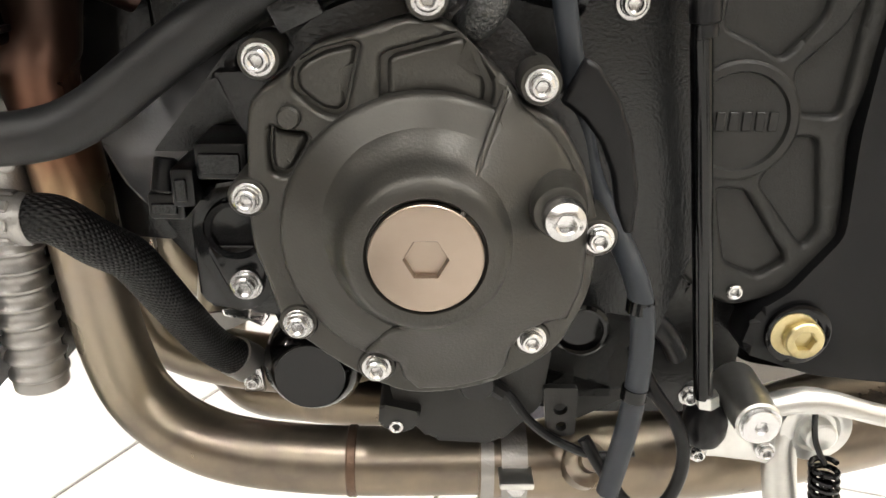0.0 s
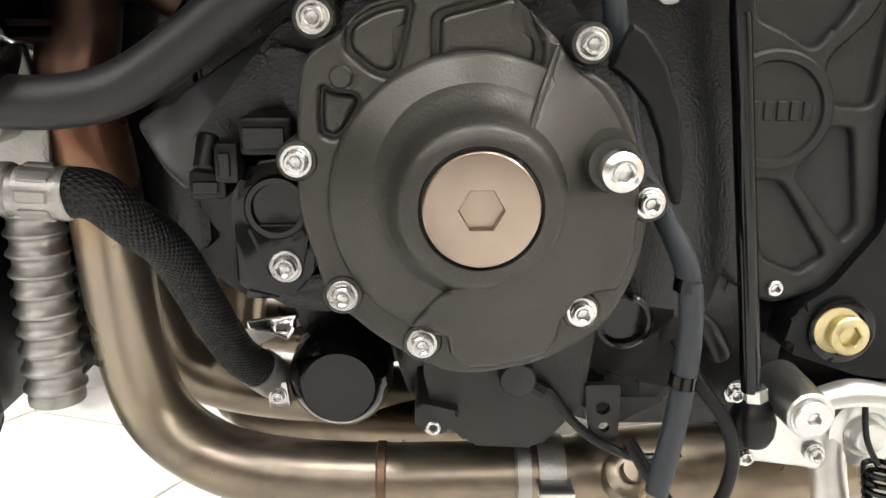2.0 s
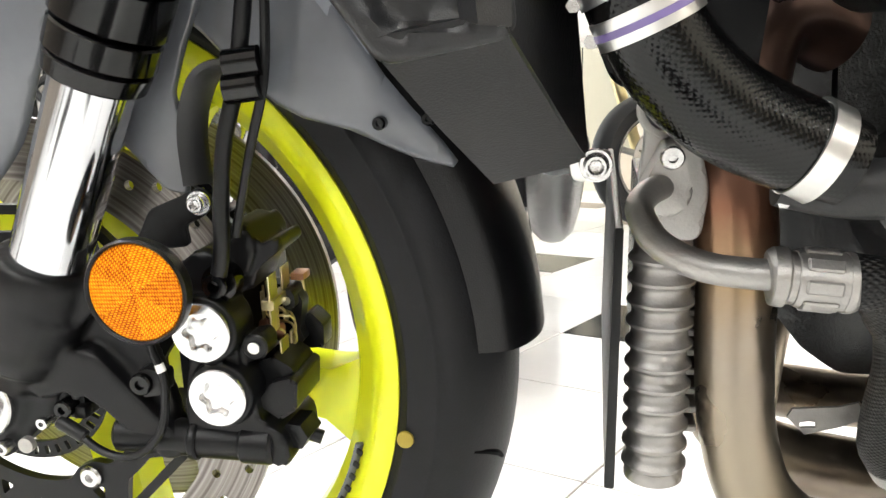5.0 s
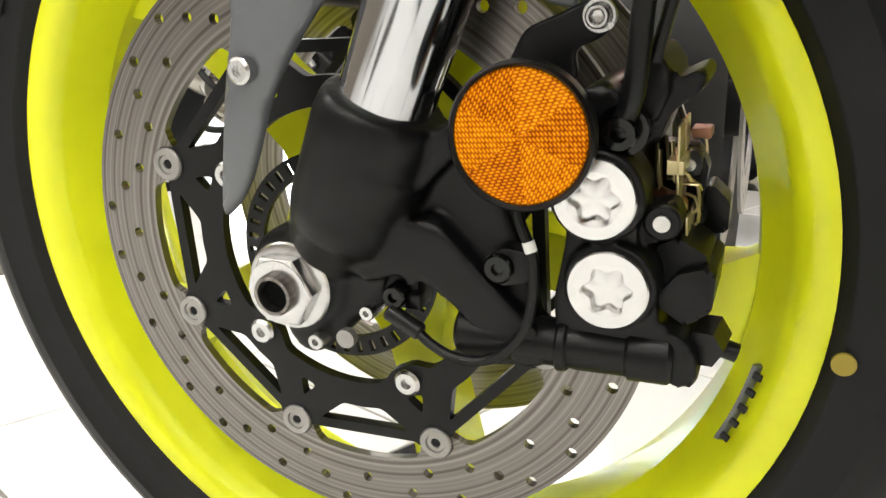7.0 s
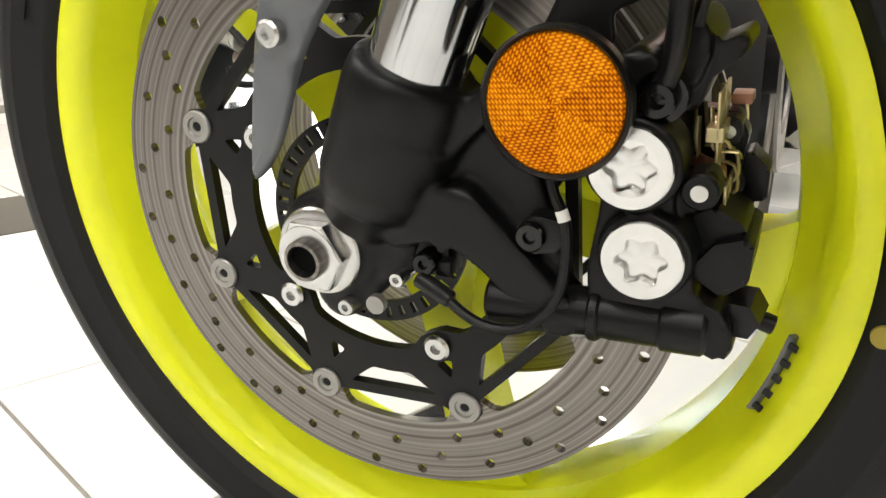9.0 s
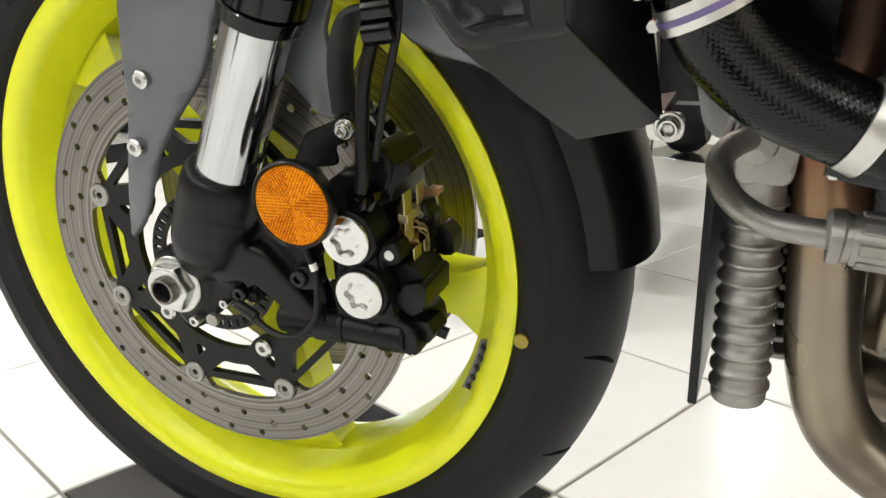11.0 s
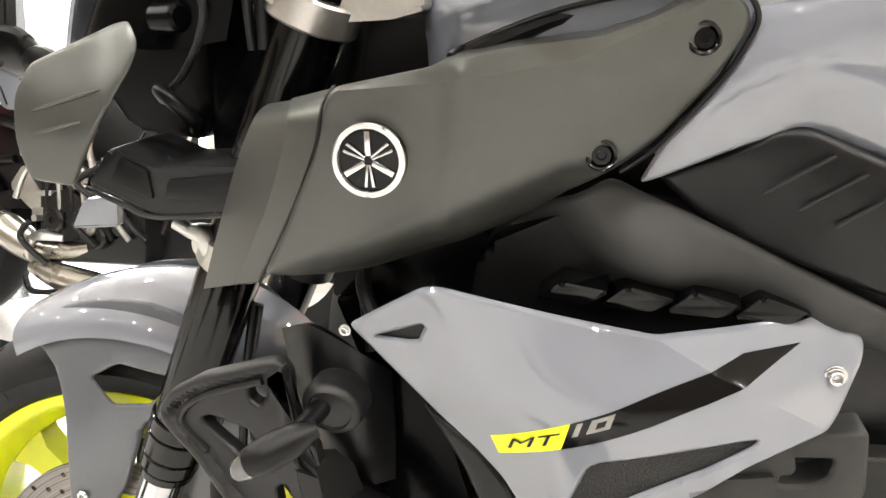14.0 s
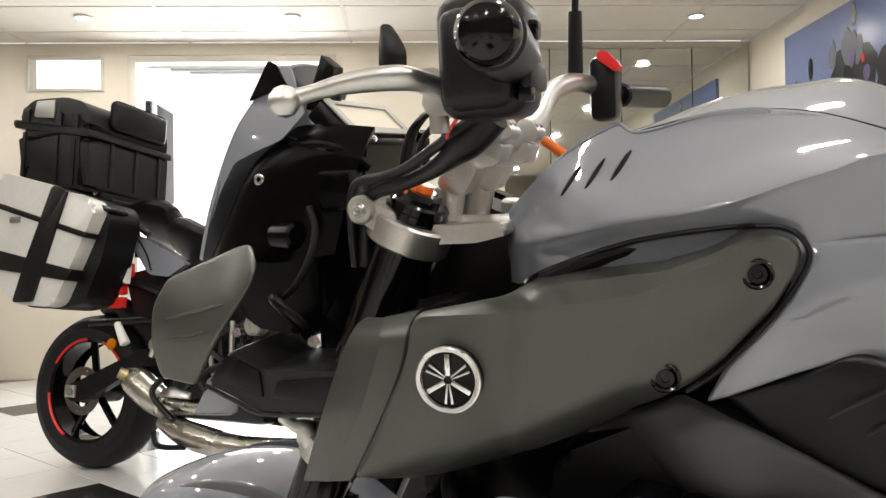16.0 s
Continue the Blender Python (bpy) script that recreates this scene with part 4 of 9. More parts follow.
# sprocket cover
SPC = [(0.688, 0.470), (0.690, 0.560), (0.830, 0.560), (0.822, 0.492), (0.807, 0.468), (0.800, 0.452), (0.796, 0.431), (0.799, 0.403), (0.801, 0.379), (0.793, 0.361), (0.780, 0.351), (0.766, 0.345), (0.752, 0.342), (0.734, 0.351), (0.699, 0.385), (0.690, 0.414)]
SPP = ([(0.731, 0.480), (0.733, 0.530), (0.785, 0.530), (0.775, 0.484), (0.759, 0.466), (0.745, 0.474)],
       [(0.766, 0.461), (0.785, 0.480), (0.795, 0.500), (0.790, 0.440), (0.771, 0.441)],
       [(0.770, 0.430), (0.782, 0.430), (0.790, 0.383), (0.784, 0.374), (0.757, 0.407)],
       [(0.751, 0.404), (0.777, 0.367), (0.764, 0.358), (0.746, 0.366), (0.741, 0.386), (0.737, 0.405)])
spc = part("sprocket_cover", plate(rounded(SPC, 0.006), -0.133, 0.02, [rounded(p, 0.004) for p in SPP], 0.007, 0.0026, back=-0.115), CASE_REAR, bike, "dark grey ribbed sprocket cover", 40)
part("cover_floor", plate(rounded(SPC, 0.006), -0.1275, 0.02, step=0.02, back=-0.11), CASE_REAR, spc)
part("cover_hub", lathe([(0.0285, -0.01), (0.0285, 0.0018), (0.0270, 0.0028), (0.0235, 0.0028), (0.0225, 0.0008), (0.0004, 0.0008)], 48, at_side(0.7425, -0.1325, 0.4380)), CASE_REAR, spc)
for k in range(6):
    part("raised_mark", box((0.7255 + 0.0062 * k, -0.1345, 0.4335), (0.7298 + 0.0062 * k, -0.133, 0.4425), 0.0004, 1), CASE_REAR, spc)
bolt(spc, 0.7525, -0.131, 0.3510, 0.82)
bolt(spc, 0.6845, -0.150, 0.4925, 1.05)
bolt(spc, 0.700, -0.134, 0.545, 1.0)
part("cover_flange", prism(rounded([(0.672, 0.480), (0.690, 0.505), (0.705, 0.480), (0.700, 0.400), (0.735, 0.350), (0.70, 0.33), (0.672, 0.40)], 0.006), -0.128, -0.08, 0.003), CASE_DARK, spc)
# rear frame plate and pivot
part("swingarm_mount", prism(rounded([(0.735, 0.330), (0.95, 0.330), (0.95, 0.262), (0.86, 0.252), (0.800, 0.262), (0.770, 0.282), (0.735, 0.290)], 0.008), -0.050, 0.10, 0.004), CASE_DARK, bike, "black casting under the pivot")
piv = part("pivot_plate", prism(rounded([(0.810, 0.560), (0.800, 0.469), (0.798, 0.433), (0.800, 0.383), (0.778, 0.353), (0.762, 0.342), (0.757, 0.320), (0.798, 0.306), (0.900, 0.295), (0.92, 0.56)], 0.006), -0.140, -0.09, 0.005), SATIN, bike, "satin black frame plate round the pivot")
part("pivot_ring", lathe([(0.0165, 0), (0.0165, 0.003), (0.0155, 0.0036), (0.0120, 0.0036), (0.0120, 0.001), (0.001, 0.001)], 32, at_side(0.7845, -0.1405, 0.3315)), GLOSS, piv)
part("pivot_washer", lathe([(0.0118, 0), (0.0118, 0.0036), (0.0095, 0.0036)], 28, at_side(0.7815, -0.1415, 0.3325)), GOLD, piv)
part("pivot_bolt", lathe([(0.0100, 0), (0.0100, 0.0055), (0.0092, 0.0065), (0.0060, 0.0065), (0.0056, 0.0060, 6), (0.0054, 0.0015, 6), (0.0004, 0.001)], 30, at_side(0.786, -0.1425, 0.3305)), GOLD, piv, "gold zinc pivot bolt with a hexagon socket")
# shift rod, bracket and peg
shift = part("shift_rod", join(rod((0.7065, -0.172, 0.505), (0.7085, -0.172, 0.481), 0.0044, 20), rod((0.7085, -0.172, 0.481), (0.7305, -0.171, 0.313), 0.0046, 20)), GLOSS, bike, "slim black shift rod")
sens = part("shift_sensor", join(rod((0.7050, -0.172, 0.524), (0.7095, -0.172, 0.487), 0.0064, 16, bev=0.001), rod((0.7035, -0.172, 0.542), (0.7050, -0.172, 0.524), 0.0035, 12), rod((0.7095, -0.172, 0.487), (0.7100, -0.172, 0.482), 0.0052, 16)), PLASTD, shift, "black shift sensor with white print")
for k in range(8):
    for u in (0.0, 0.0026):
        part("print_bar", box((0.7035 + u - 0.00055 * k, -0.1787, 0.5000 + 0.0034 * k), (0.7051 + u - 0.00055 * k, -0.1783, 0.5022 + 0.0034 * k + 0.0004 * (k % 2)), 0), WHITE, sens)
part("rod_nut", rod((0.7322, -0.171, 0.3145), (0.7332, -0.171, 0.3085), 0.0056, 6), ALU, shift)
part("ball_joint_boot", lathe([(0.0035, 0.019), (0.0045, 0.016), (0.0090, 0.010), (0.0112, 0.003), (0.0108, -0.004), (0.0085, -0.009), (0.003, -0.011)], 28, Matrix.Translation((0.7365, -0.162, 0.291))), RUBBER, shift, "round black rubber ball joint boot")
brk = part("footrest_bracket", plate(rounded([(0.7282, 0.3057), (0.734, 0.3088), (0.7426, 0.3025), (0.7503, 0.3087), (0.7704, 0.3055), (0.7755, 0.2895), (0.7769, 0.2698), (0.7751, 0.2625), (0.7674, 0.2649), (0.7409, 0.2685), (0.7354, 0.2655), (0.7316, 0.2735)], 0.004), -0.158, 0.01, step=0.006, edge=0.002), ALU, bike, "bare aluminium footrest bracket")
part("peg_pivot", rod((0.7539, -0.145, 0.306), (0.7539, -0.184, 0.306), 0.0118, 32, 0.0110, 0.001), ALU, brk)
part("peg_bolt", join(lathe([(0.0098, 0), (0.0098, 0.0012), (0.0092, 0.0012)], 32, at_side(0.7539, -0.1838, 0.306)), lathe([(0.0086, 0), (0.0086, 0.0030), (0.0080, 0.0036), (0.0034, 0.0036), (0.0030, 0.003, 6), (0.0028, 0.0005, 6), (0.0004, 0.0005)], 32, at_side(0.7539, -0.1838, 0.306))), BOLT, brk)
part("shift_lever", tube([(0.7636, -0.172, 0.3091), (0.7771, -0.174, 0.3131), (0.7938, -0.174, 0.3109), (0.8134, -0.174, 0.3053), (0.8532, -0.172, 0.2945)], [0.006, 0.0068, 0.006, 0.0055, 0.0055], 12, 8, 0.7), ALU, brk, "forged aluminium lever")
bolt(brk, 0.7699, -0.160, 0.2744, 0.72)
bolt(brk, 0.7352, -0.160, 0.2734, 0.72)
bolt(brk, 0.7273, -0.160, 0.3069, 0.75)
std = part("side_stand_pivot", lathe([(0.0185, 0), (0.0185, 0.004), (0.0140, 0.0055), (0.0120, 0.0055), (0.0105, 0.004), (0.0080, 0.004), (0.0080, 0.011), (0.0068, 0.012), (0.0004, 0.012)], 36, at_side(0.7987, -0.148, 0.2808)), ALU, bike, "silver side stand pivot with a round bolt")
part("stand_leg", tube([(0.790, -0.142, 0.288), (0.784, -0.150, 0.255), (0.80, -0.19, 0.14), (0.825, -0.26, 0.012)], [0.010, 0.009, 0.009, 0.009], 14), ALU, std, "bare metal side stand leg")
part("stand_foot", lathe([(0.024, 0), (0.024, 0.004), (0.012, 0.008), (0.002, 0.009)], 20, Matrix.Translation((0.826, -0.262, -0.020)) @ pose(0, 0, 0, -LEAN, 0, 0)), STEEL, std)
coil = []
for i in range(13 * 14 + 1):
    a = 2 * math.pi * i / 14
    h = i / (13 * 14)
    coil.append((0.7975 + 0.0065 * math.cos(a) + 0.010 * h, -0.168 + 0.0065 * math.sin(a), 0.272 - 0.062 * h))
part("stand_spring", tube(coil, 0.0015, 6, 1), GLOSS, std, "black coil spring of the side stand")
part("spring_hook", tube([(0.7905, -0.162, 0.301), (0.7915, -0.166, 0.285), (0.7965, -0.170, 0.273)], 0.0016, 8), GLOSS, std)

# cables in front of the covers
part("grey_breather_pipe", tube([(0.640, -0.165, 0.600), (0.643, -0.180, 0.540), (0.650, -0.190, 0.497), (0.656, -0.185, 0.470), (0.668, -0.172, 0.425), (0.680, -0.180, 0.400), (0.6895, -0.190, 0.377), (0.693, -0.190, 0.349), (0.691, -0.190, 0.314), (0.684, -0.190, 0.272)], [0.0046, 0.0046, 0.0047, 0.0048, 0.0050, 0.0052, 0.0054, 0.0054, 0.0054, 0.0054], 16), HOSE_GREY, bike, "grey rubber breather pipe")
part("cable_loop", tube([(0.697, -0.160, 0.335), (0.7055, -0.170, 0.318), (0.7195, -0.175, 0.297), (0.7235, -0.175, 0.274), (0.716, -0.175, 0.252), (0.700, -0.175, 0.252), (0.687, -0.172, 0.268), (0.676, -0.165, 0.285)], 0.0034, 12), RUBBER, bike, "black cable loop")
for z, x in ((0.371, 0.6905), (0.327, 0.692)):
    part("cable_tie", rod((x - 0.0005, -0.190, z - 0.003), (x, -0.190, z + 0.003), 0.0060, 18), GLOSS, bike)
part("heat_guard", plate(rounded([(0.6497, 0.4607), (0.658, 0.4775), (0.6638, 0.4743), (0.6726, 0.4612), (0.6788, 0.4455), (0.6827, 0.4245), (0.6821, 0.407), (0.6787, 0.407), (0.6744, 0.4173), (0.6716, 0.4316), (0.6658, 0.4454), (0.6584, 0.4545)], 0.0015), -0.199, 0.004, step=0.007, edge=0.002), SATIN, bike, "black curved guard plate")
part("coolant_pipe_small", tube([(0.615, -0.165, 0.56), (0.625, -0.185, 0.545), (0.635, -0.190, 0.525), (0.636, -0.190, 0.512), (0.625, -0.190, 0.504)], 0.0068, 14), RUBBER, bike, "black rubber elbow hose")
part("pickup_coil_cap", join(lathe([(0.0130, 0), (0.0130, 0.010), (0.0122, 0.011), (0.0105, 0.011), (0.0100, 0.007), (0.0004, 0.007)], 28, at_side(0.6005, -0.185, 0.5225))), RUBBER, bike, "round rubber sleeve")
part("flat_washer", lathe([(0.0100, 0), (0.0100, 0.002), (0.0050, 0.002)], 28, at_side(0.6005, -0.1930, 0.5225)), ALU, bike, "plain silver washer")
part("wire_elbow", tube([(0.6005, -0.193, 0.523), (0.6005, -0.205, 0.522), (0.600, -0.206, 0.512), (0.600, -0.200, 0.504)], 0.003, 10), RUBBER, bike)

# coolant pipe, hoses, oil cooler
part("coolant_pipe", tube([(0.405, -0.208, 0.452), (0.428, -0.208, 0.448), (0.455, -0.207, 0.450), (0.476, -0.205, 0.459), (0.509, -0.203, 0.483), (0.555, -0.200, 0.513), (0.598, -0.195, 0.538), (0.640, -0.170, 0.565)], 0.0102, 20), PIPE, bike, "satin black metal coolant pipe")
hose = part("radiator_hose", tube([(0.3525, -0.224, 0.520), (0.3590, -0.223, 0.505), (0.3685, -0.2205, 0.4895), (0.3840, -0.2165, 0.4755), (0.4020, -0.213, 0.4660), (0.4140, -0.211, 0.4610), (0.4250, -0.2095, 0.4560)], [0.0162, 0.0164, 0.0168, 0.0170, 0.0166, 0.0160, 0.0150], 28), WEAVE, bike, "black rubber radiator hose with a woven surface")


def clip(a, b, r, material, tag):
    c = part("hose_clamp", rod(a, b, r, 32), material, hose, tag)
    d = (Vector(b) - Vector(a)).normalized()
    mid = (Vector(a) + Vector(b)) / 2
    side = d.cross(Vector((0, 1, 0))).normalized()
    part("clamp_screw", rod(mid - side * (r + 0.0012) - Vector((0, 0.003, 0)), mid - side * (r + 0.0012) + Vector((0, 0.007, 0)), 0.0024, 6), BOLT, c)


clip((0.4105, -0.2115, 0.4628), (0.4178, -0.2105, 0.4592), 0.0174, ALU, "bright steel worm-drive hose clamp")
clip((0.3570, -0.2232, 0.5090), (0.3608, -0.2226, 0.5008), 0.0176, ALU, "bright steel hose clamp with a violet band")
clip((0.3515, -0.2236, 0.5195), (0.3545, -0.2234, 0.5135), 0.0176, ALU, "bright steel hose clamp")
part("violet_band", rod((0.3584, -0.2230, 0.5060), (0.3594, -0.2228, 0.5038), 0.0179, 32), VIOLET, hose, "violet mark on the clamp")
part("radiator_elbow", tube([(0.3150, -0.190, 0.5310), (0.3190, -0.214, 0.5360), (0.3290, -0.2260, 0.5375), (0.3405, -0.2265, 0.5330), (0.3490, -0.2250, 0.5240), (0.3535, -0.2235, 0.515)], [0.0190, 0.0205, 0.0205, 0.0192, 0.0178, 0.0166], 24), RUBBER, bike, "smooth black rubber elbow")
oilh = part("oil_cooler_hose", tube([(0.434, -0.19, 0.4105), (0.446, -0.188, 0.4085), (0.4556, -0.178, 0.3953), (0.4644, -0.165, 0.3818), (0.4704, -0.15, 0.3594), (0.4749, -0.13, 0.333), (0.481, -0.11, 0.3067), (0.4921, -0.095, 0.2895)], 0.0105, 20), BRAID, bike, "braided black oil hose")
part("hose_sleeve", tube([(0.4075, -0.190, 0.4120), (0.4085, -0.190, 0.4120), (0.4130, -0.190, 0.4117), (0.4140, -0.190, 0.4116), (0.4165, -0.190, 0.4114), (0.4180, -0.190, 0.4113), (0.4320, -0.190, 0.4103), (0.4335, -0.190, 0.4102), (0.4362, -0.190, 0.4100), (0.4368, -0.190, 0.4100)], [0.0090, 0.0108, 0.0112, 0.0100, 0.0098, 0.0107, 0.0107, 0.0112, 0.0112, 0.0104], 24, 2), STEEL, oilh, "crimped metal hose ferrule", 25)
for k in range(8):
    a = 2 * math.pi * k / 8
    part("crimp_flat", box((-0.0062, -0.0012, -0.0026), (0.0062, 0.0004, 0.0026), 0.0006, 1), STEEL, oilh, m=Matrix.Translation((0.425, -0.190, 0.4108)) @ pose(0, 0, 0, 0, 4, 0) @ pose(0, 0, 0, math.degrees(a)) @ Matrix.Translation((0, -0.0105, 0)))
part("hose_end", rod((0.4888, -0.0995, 0.2947), (0.4954, -0.0905, 0.2843), 0.0116, 20), STEEL, oilh)
part("oil_pipe", tube([(0.3745, -0.128, 0.434), (0.366, -0.145, 0.433), (0.3625, -0.160, 0.4285), (0.3695, -0.174, 0.4190), (0.3860, -0.186, 0.4135), (0.410, -0.190, 0.4120)], 0.0059, 16), STEEL, oilh, "bent bare metal oil pipe")
ridges = []
for k in range(11):
    z = 0.4 - 0.0108 * k
    ridges += [(0.0138, z), (0.0142, z - 0.0035), (0.0164, z - 0.0058), (0.0164, z - 0.0072), (0.0142, z - 0.0090)]
cooler = part("oil_cooler", lathe([(0.004, 0.413), (0.0138, 0.410), (0.0138, 0.401)] + ridges + [(0.0150, 0.280), (0.0148, 0.2765), (0.003, 0.2755)], 28, Matrix.Translation((0.3775, -0.098, 0))), STEEL, bike, "grey cast oil cooler with a ribbed end tank", 40)
part("cooler_core", box((0.372, -0.095, 0.288), (0.392, 0.150, 0.405), 0.002), CASE_DARK, cooler, "dark finned cooler core")
for k in range(11):
    part("core_fin", box((0.3925, -0.080, 0.2925 + 0.0108 * k), (0.4005, -0.050, 0.2965 + 0.0108 * k), 0.0008, 1), STEEL, cooler)
part("stone_guard", prism(rounded([(0.3540, 0.4120), (0.3580, 0.4120), (0.3575, 0.2780), (0.3525, 0.2780)], 0.001), -0.118, 0.15, 0.0005), PLASTD, cooler, "black plastic stone guard")
mount = part("cooler_mount", join(plate(rounded([(0.3660, 0.452), (0.3650, 0.470), (0.3740, 0.480), (0.3850, 0.474), (0.3900, 0.452), (0.3960, 0.430), (0.3930, 0.405), (0.3660, 0.405), (0.3640, 0.430)], 0.006), -0.112, 0.008, [ngon(0.3755, 0.4665, 0.0042, 16)], 0.006, 0.0015), plate(ngon(0.3745, 0.4655, 0.0125, 28), -0.116, 0.006, [ngon(0.3745, 0.4655, 0.0080, 24)], 0.004, 0.001)), STEEL, cooler, "bare metal cooler bracket with an eye")
part("pipe_flange", prism(rounded([(0.3630, 0.4300), (0.3690, 0.4430), (0.3740, 0.4530), (0.3800, 0.4530), (0.3830, 0.4430), (0.3870, 0.4300), (0.3800, 0.4210), (0.3700, 0.4210)], 0.005), -0.134, -0.110, 0.002), STEEL, mount)
part("flange_screw", lathe([(0.0052, 0), (0.0052, 0.004), (0.0044, 0.005), (0.0022, 0.005), (0.0020, 0.002, 6), (0.0004, 0.002)], 20, at_side(0.3765, -0.134, 0.4475)), BOLT, mount)
# upper radiator behind the scoop
rad = part("radiator", prism(rounded([(0.300, 0.690), (0.325, 0.695), (0.405, 0.470), (0.378, 0.462)], 0.004), -0.165, 0.165, 0.003), COWL, bike, "black radiator core")
for k in range(9):
    a = 0.475 + 0.0135 * k
    x = 0.378 - (a - 0.462) * (0.078 / 0.228) + 0.028
    part("radiator_fin", box((x, -0.155, a), (x + 0.004, 0.155, a + 0.003), 0.0004, 1), PLASTD, rad)
part("radiator_side_tank", loft([[(0.268, -0.20, 0.676), (0.300, -0.222, 0.688), (0.335, -0.220, 0.668), (0.350, -0.190, 0.640)], [(0.280, -0.205, 0.610), (0.305, -0.225, 0.612), (0.332, -0.222, 0.600), (0.350, -0.190, 0.590)], [(0.290, -0.195, 0.545), (0.312, -0.205, 0.545), (0.330, -0.200, 0.545), (0.345, -0.180, 0.540)]], 0.006), PLASTD, rad, "moulded black radiator shroud")
part("fan_shroud", prism(rounded([(0.312, 0.738), (0.424, 0.738), (0.424, 0.655), (0.345, 0.600), (0.312, 0.640)], 0.006), -0.142, -0.05, 0.004), COWL, rad, "black fan shroud behind the radiator")
part("inner_shroud", prism(rounded([(0.335, 0.660), (0.372, 0.640), (0.405, 0.520), (0.400, 0.47), (0.350, 0.480), (0.325, 0.54)], 0.006), -0.175, -0.16, 0.002), COWL, rad, "black fan shroud")

# exhaust headers and collector
R1 = 0.0192
exh = part("exhaust_header", tube([(0.4539, -0.07, 0.4964), (0.4359, -0.08, 0.5049), (0.4215, -0.09, 0.5041), (0.4135, -0.095, 0.4924), (0.4098, -0.097, 0.4683), (0.406, -0.097, 0.450), (0.412, -0.095, 0.400), (0.415, -0.092, 0.340), (0.419, -0.092, 0.300), (0.431, -0.095, 0.266), (0.457, -0.103, 0.247), (0.495, -0.115, 0.241), (0.555, -0.122, 0.240), (0.628, -0.124, 0.242)], R1, 28), EXH, bike, "heat-tinted stainless exhaust header", 40)
part("exhaust_header", tube([(0.5, 0.06, 0.385), (0.462, 0.045, 0.35), (0.4452, 0.03, 0.2336), (0.455, 0.02, 0.2169), (0.4776, 0.0, 0.2113), (0.5133, -0.02, 0.2185), (0.5546, -0.04, 0.228), (0.62, -0.06, 0.242)], R1 * 0.92, 24), EXH, bike, "heat-tinted stainless exhaust header behind the first")
for dy, x in ((0.170, 0.399), (0.062, 0.4075)):
    part("exhaust_header", tube([(0.480, -0.085 + dy, 0.560), (0.435, -0.09 + dy, 0.550), (0.414, -0.095 + dy, 0.500), (x, -0.095 + dy, 0.42), (x, -0.09 + dy, 0.34), (x + 0.005, -0.09 + dy, 0.300), (x + 0.030, -0.09 + dy, 0.262), (0.520, -0.09 + dy, 0.246), (0.640, -0.09 + dy, 0.245)], R1, 24), EXH, bike, "heat-tinted stainless exhaust header behind the first")
part("weld_bead", rod((0.5535, -0.122, 0.240), (0.5590, -0.122, 0.240), R1 + 0.0008, 32, bev=0.0008), WELD, exh)
coll = part("exhaust_collector", tube([(0.626, -0.124, 0.242), (0.655, -0.124, 0.2415), (0.672, -0.120, 0.240), (0.720, -0.110, 0.236), (0.790, -0.095, 0.235), (0.900, -0.07, 0.245)], [0.0215, 0.0215, 0.0240, 0.0270, 0.0300, 0.032], 28), EXH, bike, "stainless exhaust collector pipe", 40)
part("exhaust_clamp", join(rod((0.627, -0.124, 0.242), (0.634, -0.124, 0.242), 0.0228, 32), rod((0.638, -0.124, 0.242), (0.652, -0.124, 0.242), 0.0228, 32)), STEEL, coll, "plain steel exhaust clamp")
part("clamp_ear", box((0.636, -0.158, 0.2475), (0.654, -0.142, 0.2515), 0.001), ALU, coll)
part("clamp_bolt", rod((0.645, -0.1530, 0.2430), (0.645, -0.1530, 0.2500), 0.0048, 6), BOLT, coll)
part("sensor_boss", lathe([(0.0130, -0.004), (0.0130, 0.004), (0.0085, 0.0065), (0.0060, 0.0065), (0.0060, 0.011), (0.0004, 0.011)], 28, axis_m((0.683, -0.1395, 0.2500), (0.687, -0.150, 0.262))), EXH, coll, "threaded sensor boss")

# front wheel
WZ = 0.300
AX = Matrix.Translation((0, 0, WZ)) @ OUT
rimp = [(0.2160, -0.0500), (0.2320, -0.0505), (0.2322, -0.0465), (0.2260, -0.0445), (0.2190, -0.0380), (0.2130, -0.0300), (0.2040, -0.0150), (0.2040, 0.0150), (0.2130, 0.0300), (0.2190, 0.0380), (0.2260, 0.0445), (0.2322, 0.0465), (0.2320, 0.0505), (0.2290, 0.0512), (0.2215, 0.0500), (0.2165, 0.0470), (0.2125, 0.0400), (0.2085, 0.0330), (0.1990, 0.0200), (0.1970, 0.0), (0.1990, -0.0200), (0.2085, -0.0330), (0.2125, -0.0400)]
bm = lathe(rimp + [rimp[0]], 120, AX, cap=False)
bmesh.ops.remove_doubles(bm, verts=bm.verts, dist=1e-6)
wheel = part("front_wheel", bm, YEL, bike, "fluorescent yellow cast front wheel", 30)
tp = [(0.2305, 0.0440), (0.2328, 0.0500), (0.2372, 0.0538), (0.2380, 0.0552), (0.2392, 0.0556), (0.2404, 0.0553), (0.2500, 0.0600), (0.2560, 0.0604), (0.2566, 0.0609), (0.2580, 0.0609), (0.2586, 0.0602), (0.2640, 0.0597), (0.2750, 0.0545), (0.2850, 0.0440), (0.2930, 0.0300), (0.2980, 0.0150), (0.2997, 0.0)]
tp = tp + [(r, -h) for r, h in reversed(tp[:-1])]
tyre = part("tyre", lathe(tp, 120, AX, cap=False), TYRE, wheel, "black road tyre with sparse curved grooves", 50)
